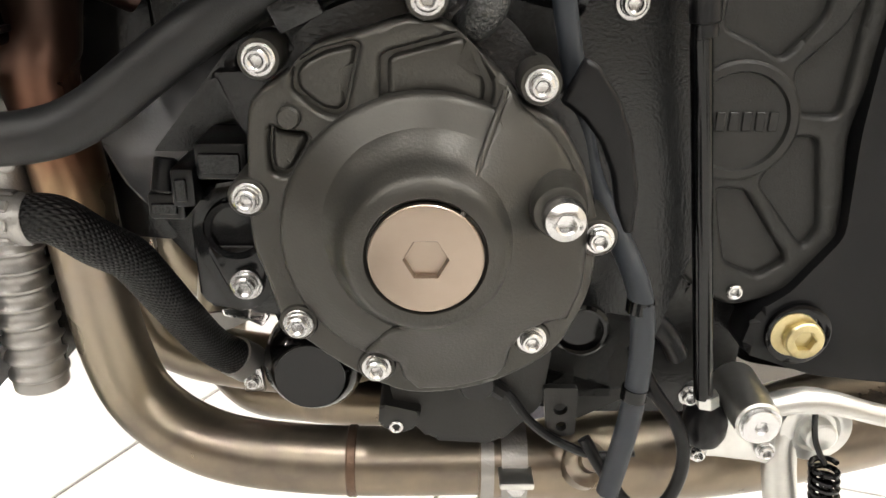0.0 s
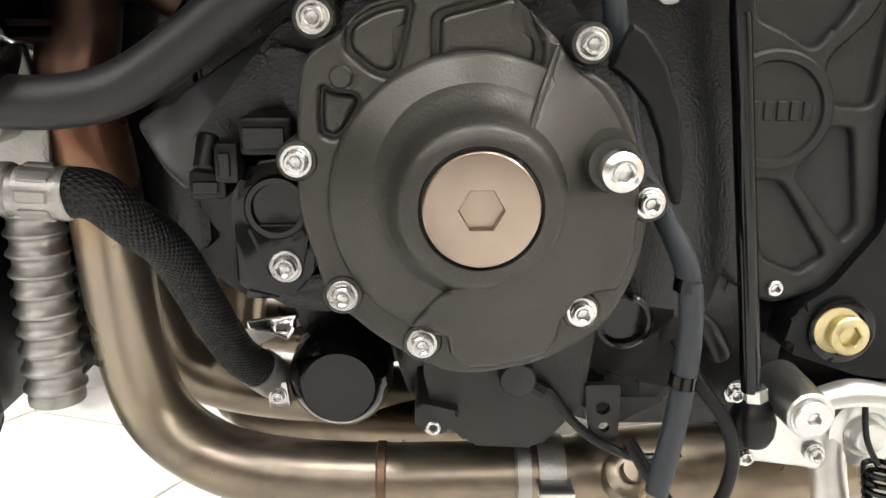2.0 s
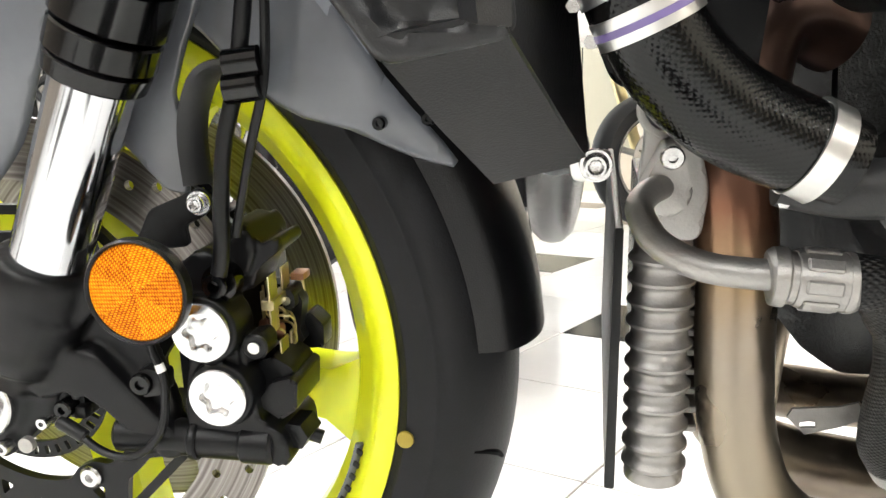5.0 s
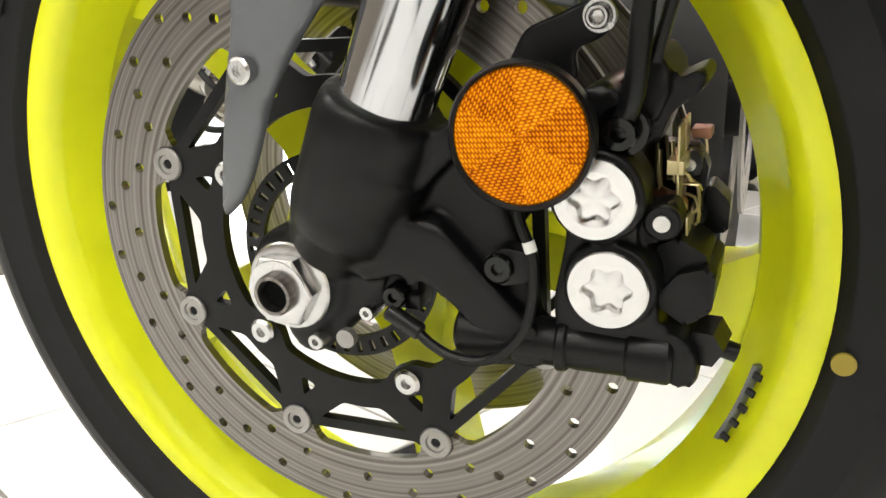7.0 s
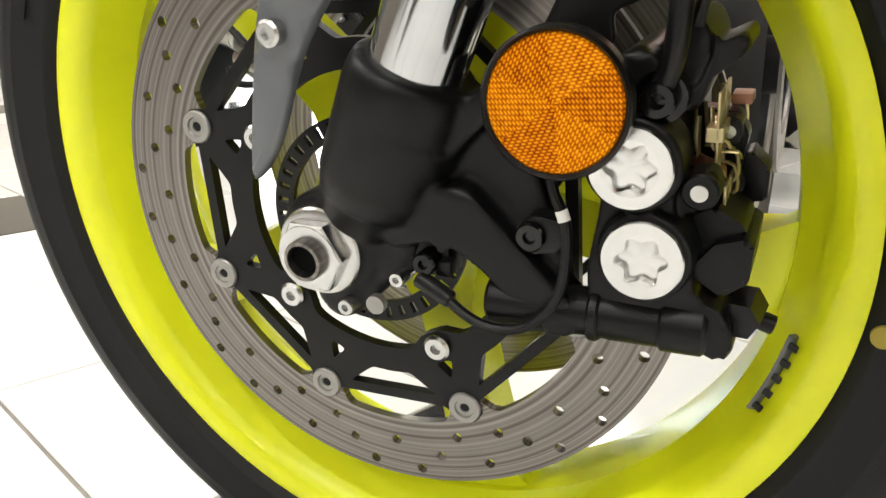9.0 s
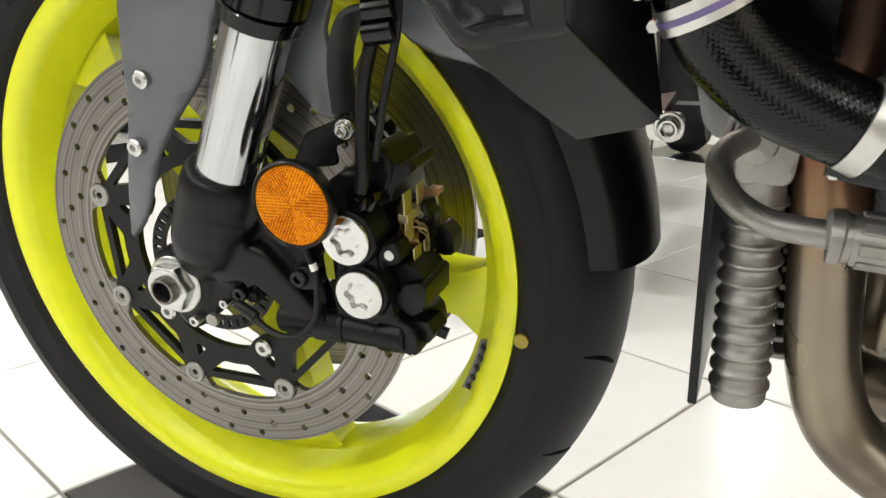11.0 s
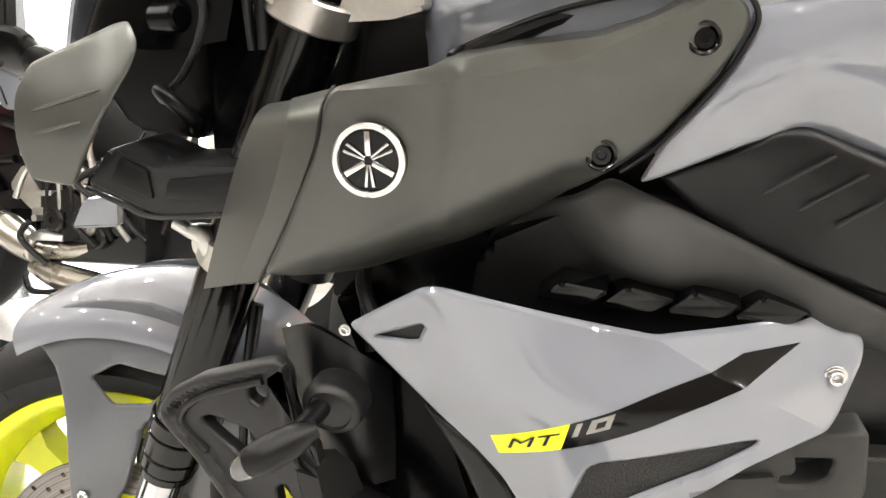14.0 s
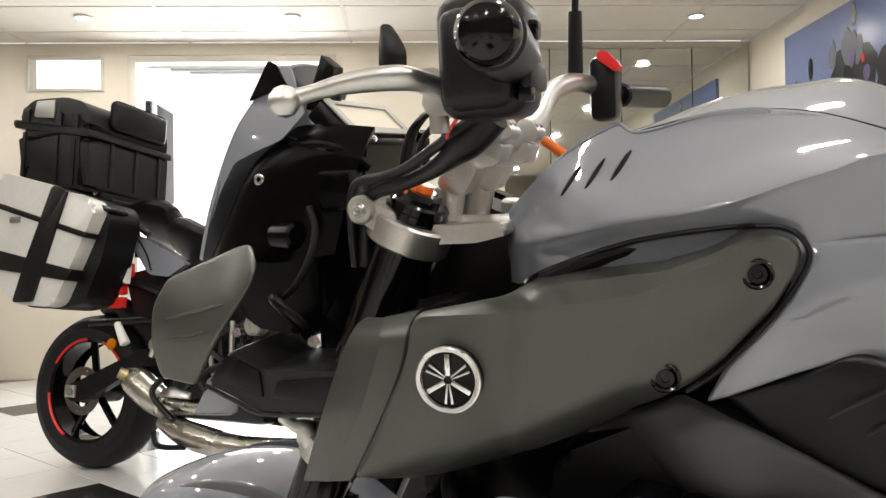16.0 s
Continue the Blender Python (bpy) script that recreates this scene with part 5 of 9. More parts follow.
for k in range(22):
    a = 2 * math.pi * k / 22 + 0.06
    for side in (-1, 1):
        pts = []
        for s in range(7):
            u = s / 6
            h = side * (0.012 + 0.036 * u)
            r = np.interp(abs(h), [q[1] for q in reversed(tp[10:17])], [q[0] for q in reversed(tp[10:17])]) - 0.0012
            aa = a + (0 if side < 0 else 0.14) + 0.10 * u * (1 if k % 2 else 0.6) - 0.035 * u * u
            pts.append((r * math.cos(aa), h, WZ + r * math.sin(aa)))
        # strip laid on the tread, its black painted in for groove shade
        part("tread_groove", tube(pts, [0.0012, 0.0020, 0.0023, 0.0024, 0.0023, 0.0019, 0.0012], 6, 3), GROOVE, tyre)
part("tyre_mark", plate(ngon(0.2365, 0.2655, 0.0052, 20), lambda q: np.full(len(q), -0.0588), 0.002, step=0.01), BDOT, tyre, "dull yellow balance dot")
for k in range(7):
    a = radians(118 + 6.2 * k)
    part("sidewall_mark", box((-0.006, -0.0003, -0.005), (0.006, 0.0003, 0.005), 0, 1), RUBBER, tyre, m=Matrix.Translation((0.2525 * math.cos(a), -0.0604, WZ + 0.2525 * math.sin(a))) @ pose(0, 0, 0, 0, 90 - math.degrees(a), 0))
for k in range(5):
    a = radians(-9 + 72 * k)
    ca, sa = math.cos(a), math.sin(a)
    # flat box spoke with a waist, spreading in fillets into hub and rim
    wid = [(0.030, 0.034), (0.050, 0.0215), (0.075, 0.0170), (0.110, 0.0155), (0.150, 0.0165), (0.178, 0.0180), (0.190, 0.0205), (0.199, 0.0265), (0.2035, 0.0350)]
    shape = [(r * ca - w * sa, WZ + r * sa + w * ca) for r, w in wid] + [(r * ca + w * sa, WZ + r * sa - w * ca) for r, w in reversed(wid)]
    bm = prism(shape, -0.016, 0.016, 0.0045)
    part("spoke", bm, YEL, wheel, "", 40)
part("hub", lathe([(0.030, -0.075), (0.040, -0.06), (0.042, -0.03), (0.036, 0.0), (0.042, 0.03), (0.040, 0.06), (0.030, 0.075)], 40, AX), YEL, wheel)
strip = part("rim_label", tube([(0.2085 * math.cos(radians(d)), -0.0362, WZ + 0.2085 * math.sin(radians(d))) for d in (-26.5, -23, -19, -14)], 0.0042, 8, 4, 0.35), SLATE_SHADE_GREY, wheel, "slate grey strip with raised marks on the rim")
for k in range(5):
    d = radians(-25.5 + 2.55 * k)
    part("raised_mark", box((-0.0026, -0.0008, -0.0019), (0.0026, 0.0008, 0.0019), 0.0004, 1), PLAST, strip, m=Matrix.Translation((0.2092 * math.cos(d), -0.0392, WZ + 0.2092 * math.sin(d))) @ pose(0, 0, 0, 0, -math.degrees(d) , 0) @ pose(0, 0, 0, 0, 0, -30))


def brake_disc(y, front):
    ph = math.pi - 0.381
    step, half = math.pi / 4, math.pi / 8

    def off(a):
        """Angle to the nearest button."""
        return (a - ph + half) % step - half
    holes = []
    if front:
        for k in range(64):
            a = radians(151.8 + 5.625 * k)
            r = (0.132, 0.150, 0.1335, 0.143, 0.1535, 0.1365, 0.1535, 0.144)[k % 8]
            holes.append(ngon(r * math.cos(a), WZ + r * math.sin(a), 0.0030, 10))

    def inner_edge(a):
        return 0.1220 - 0.0130 * math.exp(-(off(a) / 0.105) ** 4)
    ring = ngon(0, WZ, 0.160, 120)
    inner = [(inner_edge(a) * math.cos(a), WZ + inner_edge(a) * math.sin(a)) for a in np.linspace(0, 2 * math.pi, 192, endpoint=False)]
    d = part("brake_disc", plate(ring, y, 0.005, holes + [inner], 0.02), DISC, wheel, "drilled steel brake disc", 30)
    slots = []
    for k in range(8):
        a = ph + k * step
        slots.append(rounded([(r * math.cos(a + da), WZ + r * math.sin(a + da)) for r, da in ((0.0965, 0.0), (0.0860, 0.062), (0.0850, -0.062))], 0.003))
        a += half
        slots.append(rounded([(0.1012 / math.cos(da) * math.cos(a + da), WZ + 0.1012 / math.cos(da) * math.sin(a + da)) for da in (-0.265, 0.265)] + [(0.0905 * math.cos(a + da), WZ + 0.0905 * math.sin(a + da)) for da in (0.13, 0.0, -0.13)], 0.0025))

    def outer_edge(a):
        """Straight struts from button to button, with a round lobe about each."""
        o = off(a)
        r = 0.1072 / math.cos(half - abs(o))
        s = 0.0098 ** 2 - (0.1137 * math.sin(o)) ** 2
        return max(r, 0.1137 * math.cos(o) + math.sqrt(s)) if s > 0 else r

    def bore(a):
        o = (a - radians(150) + math.pi / 5) % (0.4 * math.pi) - math.pi / 5
        return 0.0755 - 0.0075 * math.exp(-(o / 0.17) ** 4)
    c = part("disc_carrier", plate([(outer_edge(a) * math.cos(a), WZ + outer_edge(a) * math.sin(a)) for a in np.linspace(0, 2 * math.pi, 256, endpoint=False)], y - 0.001, 0.006, slots + [[(bore(a) * math.cos(a), WZ + bore(a) * math.sin(a)) for a in np.linspace(0, 2 * math.pi, 120, endpoint=False)]], 0.012), SATIN, d, "black disc carrier with struts from button to button")
    if front:
        but = None
        for k in range(8):
            a = ph + k * math.pi / 4
            at = (0.1137 * math.cos(a), y - 0.001, WZ + 0.1137 * math.sin(a))
            if but is None:
                but = part("disc_button", lathe([(0.0092, -0.006), (0.0092, 0.0012), (0.0085, 0.0022), (0.0055, 0.0022), (0.0050, 0.0010), (0.0028, 0.0010), (0.0026, -0.002), (0.0004, -0.002)], 24, OUT), STEEL, d)
                but.matrix_basis = Matrix.Translation(at)
            else:
                share(but, d, at)
        for k in range(5):
            a = radians(150) + k * 2 * math.pi / 5
            part("carrier_bolt", lathe([(0.0075, 0), (0.0075, 0.003), (0.0060, 0.0045), (0.0030, 0.0045), (0.0026, 0.002), (0.0004, 0.002)], 18, at_side(0.0765 * math.cos(a), y - 0.0005, WZ + 0.0765 * math.sin(a))), BOLT, d)


brake_disc(-0.0655, True)
brake_disc(0.0605, False)
part("speed_sensor_ring", plate(ngon(0, WZ, 0.055, 60), -0.0745, 0.003, [ngon(0, WZ, 0.044, 40)] + [[((0.047 + 0.006 * i) * math.cos(2 * math.pi * k / 40 + d), WZ + (0.047 + 0.006 * i) * math.sin(2 * math.pi * k / 40 + d)) for i, d in ((0, -0.03), (1, -0.03), (1, 0.03), (0, 0.03))] for k in range(40)], 0.01), SATIN, wheel, "slotted black sensor ring")

# fork
FA, FB = Vector((0.046, -0.098, 0.383)), Vector((0.300, -0.140, 0.925))


def on_fork(z, side=1):
    t = (z - FA.z) / (FB.z - FA.z)
    p = FA + (FB - FA) * t
    return Vector((p.x, p.y * side, z))


for side in (1, -1):
    leg = part("fork_leg", rod(on_fork(0.355, side), on_fork(0.505, side), 0.0215, 40), CHROME, bike, "polished chrome fork tube", 40)
    for z0, z1, r0, r1 in ((0.482, 0.492, 0.0262, 0.0272), (0.493, 0.507, 0.0282, 0.0282), (0.509, 0.530, 0.0290, 0.0290), (0.532, 0.547, 0.0296, 0.0296)):
        part("dust_seal", rod(on_fork(z0, side), on_fork(z1, side), r0, 36, r1, 0.0012), GLOSS, leg, "gloss black fork seal")
    part("upper_tube", rod(on_fork(0.540, side), on_fork(0.925, side), 0.0272, 40), GLOSS, leg, "gloss black upper fork tube", 40)
    lower = part("fork_bottom", join(
        lathe([(0.018, -0.008), (0.0270, -0.002), (0.0292, 0.008), (0.0297, 0.052), (0.0285, 0.060), (0.0265, 0.0645), (0.0217, 0.0650)], 36, axis_m(on_fork(0.326, side), on_fork(0.386, side))),
        tube([(0.040, -0.097 * side, 0.362), (0.027, -0.0955 * side, 0.342), (0.013, -0.087 * side, 0.321), (-0.003, -0.0735 * side, 0.300)], [0.0290, 0.0285, 0.0262, 0.0235], 28),
        rod((-0.006, -0.070 * side, 0.297), (-0.008, -0.102 * side, 0.296), 0.0280, 36, bev=0.003),
        prism(rounded([(-0.020, 0.2700), (-0.0086, 0.2560), (0.0016, 0.2590), (0.0138, 0.2690), (0.0225, 0.2780), (0.0340, 0.2850), (0.0382, 0.2900), (0.0376, 0.2994), (0.0483, 0.3086), (0.040, 0.330), (0.0100, 0.3200)], 0.005), -0.100 if side > 0 else 0.080, -0.080 if side > 0 else 0.100, 0.003),
        prism(rounded([(0.037, 0.329), (0.055, 0.353), (0.079, 0.368), (0.097, 0.3405), (0.110, 0.300), (0.113, 0.277), (0.0955, 0.274), (0.075, 0.2905), (0.062, 0.3025), (0.0316, 0.3007), (0.0206, 0.289)], 0.004), -0.095 * side if side > 0 else 0.080, -0.084 * side if side > 0 else 0.095, 0.002 if side > 0 else 0),
        prism(rounded([(0.030, 0.322), (0.0495, 0.3294), (0.067, 0.3356), (0.1054, 0.294), (0.119, 0.283), (0.119, 0.268), (0.0976, 0.270), (0.0776, 0.2933), (0.0560, 0.308), (0.026, 0.300)], 0.006), -0.1065 * side if side > 0 else 0.080, -0.084 * side if side > 0 else 0.099, 0.006 if side > 0 else 0),
        prism(rounded([(0.028, 0.330), (0.0526, 0.3346), (0.0690, 0.352), (0.0850, 0.3670), (0.0830, 0.3800), (0.0582, 0.3640)], 0.005), -0.1055 * side if side > 0 else 0.080, -0.086 * side if side > 0 else 0.099, 0.006 if side > 0 else 0)), SATIN, leg, "satin black cast fork bottom", 40)
    cast(lower, 0.0018, 8)
    if side > 0:
        part("caliper_stay", join(rod((0.075, -0.098, 0.280), (0.168, -0.094, 0.277), 0.0108, 20, bev=0.002), rod((0.121, -0.0965, 0.2785), (0.126, -0.0963, 0.2783), 0.0124, 20, bev=0.001), rod((0.150, -0.095, 0.2776), (0.170, -0.094, 0.277), 0.0122, 20, bev=0.002)), SATIN, lower)
        nut = part("axle_nut", join(lathe([(0.0222, -0.004), (0.0222, 0.0022), (0.0214, 0.0034), (0.0190, 0.0042), (0.0102, 0.0042)], 48, at_side(-0.0085, -0.1045, 0.2960), cap=False),
                                    rod((-0.0085, -0.1070, 0.2960), (-0.0090, -0.1155, 0.2960), 0.0186, 6, bev=0.0009)), BOLT, lower, "bright hexagonal axle nut", 20)
        part("nut_face", lathe([(0.0160, 0.0), (0.0158, 0.0007), (0.0104, 0.0007), (0.0103, -0.002)], 48, at_side(-0.0090, -0.1156, 0.2960), cap=False), BOLT, nut)
        part("axle_end", lathe([(0.0102, -0.012), (0.0102, 0.0035), (0.0096, 0.0045), (0.0080, 0.0045), (0.0076, 0.0035), (0.0074, -0.020)], 36, at_side(-0.0092, -0.1165, 0.2960), cap=False), DISC, nut, "bronze-grey axle end")
        # matt black disc painted in for the shade inside the hollow axle
        part("axle_bore", lathe([(0.0075, 0), (0.0004, 0.0005)], 24, at_side(-0.0092, -0.1160, 0.2960)), BORE_SHADE, nut)
        for (x, z), s, m in (((0.0470, 0.2960), 0.8, GLOSS), ((0.0977, 0.3145), 0.95, GLOSS), ((0.0325, 0.2865), 0.55, BOLT), ((0.0030, 0.2680), 0.62, BOLT)):
            part("small_screw", lathe([(0.0070 * s, -0.012), (0.0070 * s, 0.002), (0.0060 * s, 0.0030), (0.0030 * s, 0.0030), (0.0026 * s, 0.0010, 6), (0.0004, 0.0010)], 18, at_side(x, -0.105, z)), m, lower)
        part("cable_clip", prism(rounded([(0.0900, 0.3170), (0.0985, 0.3235), (0.1120, 0.3215), (0.1110, 0.3085), (0.0960, 0.3055)], 0.003), -0.1045, -0.094, 0.001), PLASTD, lower)
        part("pinch_bolt", lathe([(0.0048, 0), (0.0048, 0.004), (0.0004, 0.004)], 14, at_side(0.020, -0.104, 0.272)), STEEL, lower)
        part("sensor_cable", tube([(0.058, -0.108, 0.2815), (0.066, -0.110, 0.2765), (0.076, -0.111, 0.2725), (0.088, -0.112, 0.2722), (0.100, -0.112, 0.2775), (0.112, -0.112, 0.294), (0.1145, -0.110, 0.320), (0.109, -0.109, 0.336), (0.106, -0.108, 0.350)], 0.0024, 10), RUBBER, lower, "thin black sensor cable")
        part("cable_mark", rod((0.1137, -0.1100, 0.3245), (0.1122, -0.1098, 0.3290), 0.0027, 12), WHITE, lower, "white tape on the cable")
        part("speed_sensor", join(box((0.036, -0.098, 0.286), (0.056, -0.082, 0.305), 0.003), rod((0.0435, -0.107, 0.2895), (0.0605, -0.108, 0.2805), 0.0042, 14, bev=0.001), box((0.0505, -0.103, 0.2890), (0.0585, -0.095, 0.2965), 0.001)), PLASTD, lower, "black wheel speed sensor")

# caliper, reflector and brake hose
cal = part("brake_caliper", join(
    prism(rounded([(0.120, 0.380), (0.140, 0.394), (0.153, 0.382), (0.1525, 0.3617), (0.1553, 0.3446), (0.1545, 0.328), (0.1595, 0.320), (0.1630, 0.3058), (0.1640, 0.291), (0.1725, 0.2895), (0.1790, 0.2841), (0.1805, 0.2687), (0.1755, 0.2645), (0.1690, 0.268), (0.122, 0.268), (0.120, 0.300), (0.126, 0.330)], 0.006), -0.101, -0.050, 0.005),
    lathe([(0.0190, -0.02), (0.0190, 0.004), (0.0180, 0.005), (0.001, 0.005)], 36, at_side(0.1450, -0.1030, 0.3110)),
    lathe([(0.0190, -0.02), (0.0190, 0.004), (0.0180, 0.005), (0.001, 0.005)], 36, at_side(0.1400, -0.1050, 0.3490)),
    prism(rounded([(0.1500, 0.3400), (0.1575, 0.3425), (0.1687, 0.3454), (0.1718, 0.3375), (0.1660, 0.3285), (0.1520, 0.3260)], 0.004), -0.097, -0.082, 0.003),
    prism(rounded([(0.1380, 0.3680), (0.1500, 0.4050), (0.1600, 0.4020), (0.1640, 0.3900), (0.1760, 0.3960), (0.1780, 0.3890), (0.1640, 0.3780), (0.1590, 0.3640)], 0.004), -0.086, -0.050, 0.004),
    prism(rounded([(0.130, 0.385), (0.156, 0.378), (0.160, 0.285), (0.130, 0.290)], 0.005), -0.048, -0.024, 0.004),
    prism(rounded([(0.140, 0.380), (0.158, 0.372), (0.166, 0.392), (0.158, 0.404)], 0.005), -0.090, -0.040, 0.004)), SATIN, bike, "satin black radial brake caliper", 40)
cast(cal, 0.0011, 2)

part("caliper_arm", join(prism(rounded([(0.1560, 0.3140), (0.1615, 0.3241), (0.1690, 0.3275), (0.1795, 0.3214), (0.1817, 0.3174), (0.1700, 0.3080), (0.1600, 0.3000)], 0.0015), -0.088, -0.056, 0.0022), prism(rounded([(0.1700, 0.3140), (0.1817, 0.3174), (0.1850, 0.3150), (0.1838, 0.2989), (0.1737, 0.2917), (0.1600, 0.3010)], 0.0012), -0.094, -0.054, 0.0025)), SATIN, cal)


def star_cap(x, y, z):
    body = lathe([(0.0166, 0), (0.0166, 0.0022), (0.0160, 0.0030), (0.0112, 0.0030)], 60, at_side(x, y, z), cap=False)
    part("caliper_cap", body, CAP, cal, "round silver caliper cap with a star recess")
    bm = bmesh.new()
    n = 60
    ring = [(math.cos(2 * math.pi * i / n), math.sin(2 * math.pi * i / n), 2 * math.pi * i / n) for i in range(n)]
    rim = [bm.verts.new((0.0113 * c, 0.0113 * s, 0.0030)) for c, s, a in ring]
    top = [bm.verts.new(((0.0092 + 0.0013 * math.cos(6 * a)) * c, (0.0092 + 0.0013 * math.cos(6 * a)) * s, 0.0028)) for c, s, a in ring]
    low = [bm.verts.new(((0.0083 + 0.0013 * math.cos(6 * a)) * c, (0.0083 + 0.0013 * math.cos(6 * a)) * s, 0.0002)) for c, s, a in ring]
    mid = bm.verts.new((0, 0, 0.0012))
    for i in range(n):
        j = (i + 1) % n
        bm.faces.new((rim[i], rim[j], top[j], top[i]))
        bm.faces.new((top[i], top[j], low[j], low[i]))
        bm.faces.new((low[i], low[j], mid))
    part("star_recess", bm, CAP, cal, m=at_side(x, y, z), angle=30)


star_cap(0.1450, -0.1085, 0.3110)
star_cap(0.1400, -0.1105, 0.3490)
part("brake_pad", join(prism(rounded([(0.1553, 0.3604), (0.1721, 0.3585), (0.1767, 0.3492), (0.1738, 0.3323), (0.1765, 0.325), (0.1678, 0.3194), (0.1543, 0.3311)], 0.002), -0.055, -0.044, 0.001), prism(rounded([(0.1633, 0.3560), (0.1700, 0.3590), (0.1740, 0.3565), (0.1746, 0.3479), (0.1645, 0.3440)], 0.002), -0.062, -0.050, 0.001), prism(rounded([(0.1736, 0.3379), (0.1777, 0.3396), (0.1855, 0.3317), (0.1851, 0.3178), (0.1751, 0.3163), (0.1698, 0.3199)], 0.0015), -0.046, -0.030, 0.002)), PLASTD, cal, "dark brake pad backing plates")
for pts in ([(0.1556, -0.062, 0.3607), (0.1564, -0.062, 0.3442), (0.1625, -0.062, 0.3397), (0.172, -0.062, 0.3378), (0.1738, -0.062, 0.327), (0.1673, -0.062, 0.3228)],
            [(0.1602, -0.068, 0.3654), (0.1623, -0.068, 0.3506), (0.1686, -0.068, 0.3497), (0.171, -0.068, 0.3464)],
            [(0.1638, -0.045, 0.368), (0.1646, -0.045, 0.3621), (0.1727, -0.045, 0.3623), (0.1743, -0.045, 0.3516), (0.1707, -0.045, 0.3478)],
            [(0.1599, -0.062, 0.3455), (0.1715, -0.062, 0.3449), (0.174, -0.062, 0.3343), (0.1702, -0.062, 0.3297), (0.1661, -0.062, 0.3314)]):
    part("pad_spring", tube(pts, 0.0008, 6, 3), GOLD, cal, "thin brass pad spring wire")
part("pad_plate", join(box((0.1665, -0.082, 0.338), (0.1677, -0.070, 0.372), 0.0003, 1), box((0.1665, -0.062, 0.338), (0.1677, -0.05, 0.372), 0.0003, 1), box((0.1625, -0.082, 0.3520), (0.1695, -0.05, 0.3580), 0.0004, 1)), GOLD, cal, "gold pad spring plate")
part("pad_plate", join(box((0.1705, -0.08, 0.308), (0.1717, -0.068, 0.334), 0.0003, 1), box((0.1705, -0.064, 0.308), (0.1717, -0.052, 0.334), 0.0003, 1), box((0.1665, -0.08, 0.3180), (0.1735, -0.052, 0.3240), 0.0004, 1)), GOLD, cal, "gold pad spring plate")
part("pad_lining", box((0.1680, -0.05, 0.3605), (0.1765, -0.038, 0.3650), 0.0008), COPPER, cal, "copper-red brake lining")
part("pad_pin", lathe([(0.0075, -0.01), (0.0075, 0.004), (0.0065, 0.005), (0.0004, 0.005)], 18, at_side(0.1640, -0.0945, 0.3370)), SATIN, cal)
part("pad_pin_end", lathe([(0.0034, 0), (0.0034, 0.001), (0.0004, 0.001)], 16, at_side(0.1640, -0.0998, 0.3370)), ALU, cal)
part("pad_pin_end", lathe([(0.0026, 0), (0.0026, 0.001), (0.0004, 0.001)], 16, at_side(0.1694, -0.0622, 0.3518)), ALU, cal)
for q0, q1 in (((0.1584, 0.3600), (0.1592, 0.3385)), ((0.1633, 0.3640), (0.1648, 0.3470))):
    part("pad_spring", tube([(q0[0], -0.071, q0[1]), (q1[0], -0.071, q1[1]), (q1[0] + 0.004, -0.071, q1[1] - 0.001), (q1[0] + 0.0095, -0.071, q1[1] - 0.001), (q1[0] + 0.0105, -0.068, q1[1] - 0.004)], 0.0011, 6, 2, 0.5), GOLD, cal)
part("piston_edge", rod((0.1585, -0.074, 0.3395), (0.1660, -0.066, 0.3345), 0.0055, 16), COPPER, cal, "copper-toned piston edge")
part("bleed_nipple", join(rod((0.178, -0.085, 0.283), (0.194, -0.083, 0.277), 0.0042, 14), rod((0.181, -0.094, 0.282), (0.183, -0.076, 0.283), 0.0085, 6)), RUBBER, cal)
part("banjo_bolt", lathe([(0.0100, -0.008), (0.0100, 0.003), (0.0070, 0.003), (0.0070, 0.009), (0.0062, 0.010), (0.0032, 0.010), (0.0030, 0.005), (0.0004, 0.005)], 24, at_side(0.1485, -0.100, 0.374)), GLOSS, cal, "black banjo bolt")
refl = part("reflector_arm", plate(rounded([(0.095, 0.388), (0.108, 0.412), (0.128, 0.420), (0.1385, 0.425), (0.146, 0.416), (0.139, 0.408), (0.128, 0.404), (0.130, 0.392)], 0.004), -0.096, 0.004, step=0.008, edge=0.0015), SATIN, bike, "black reflector bracket")
part("reflector_housing", lathe([(0.0265, -0.004), (0.0282, 0.0), (0.0282, 0.006), (0.0270, 0.0075), (0.0258, 0.006)], 56, at_side(0.1165, -0.1255, 0.3765), cap=False), PLASTD, refl)
part("reflector_lens", lathe([(0.0262, -0.004), (0.0262, 0.0050), (0.0250, 0.0062), (0.0004, 0.0064)], 56, at_side(0.1165, -0.1255, 0.3765)), ORANGE, refl, "round amber reflector with a prism pattern")
part("reflector_stem", rod((0.1165, -0.125, 0.3765), (0.112, -0.100, 0.385), 0.006, 12), SATIN, refl)
bolt(refl, 0.1385, -0.097, 0.4165, 0.95)
part("brake_hose", tube([(0.1485, -0.104, 0.376), (0.154, -0.108, 0.392), (0.1565, -0.108, 0.420), (0.160, -0.106, 0.450), (0.168, -0.104, 0.480), (0.176, -0.105, 0.520), (0.184, -0.108, 0.570), (0.205, -0.110, 0.66)], 0.0044, 12), RUBBER, bike, "black brake hose")
part("sensor_lead", tube([(0.160, -0.102, 0.40), (0.172, -0.103, 0.445), (0.182, -0.104, 0.478), (0.186, -0.105, 0.51), (0.190, -0.108, 0.57), (0.212, -0.112, 0.66)], 0.0026, 10), RUBBER, bike)
hb = part("hose_bracket", tube([(0.136, -0.090, 0.425), (0.134, -0.088, 0.450), (0.139, -0.090, 0.470), (0.152, -0.096, 0.485), (0.175, -0.100, 0.487)], 0.0085, 8, 6, 0.35), PLAST, bike, "flat black hose bracket")
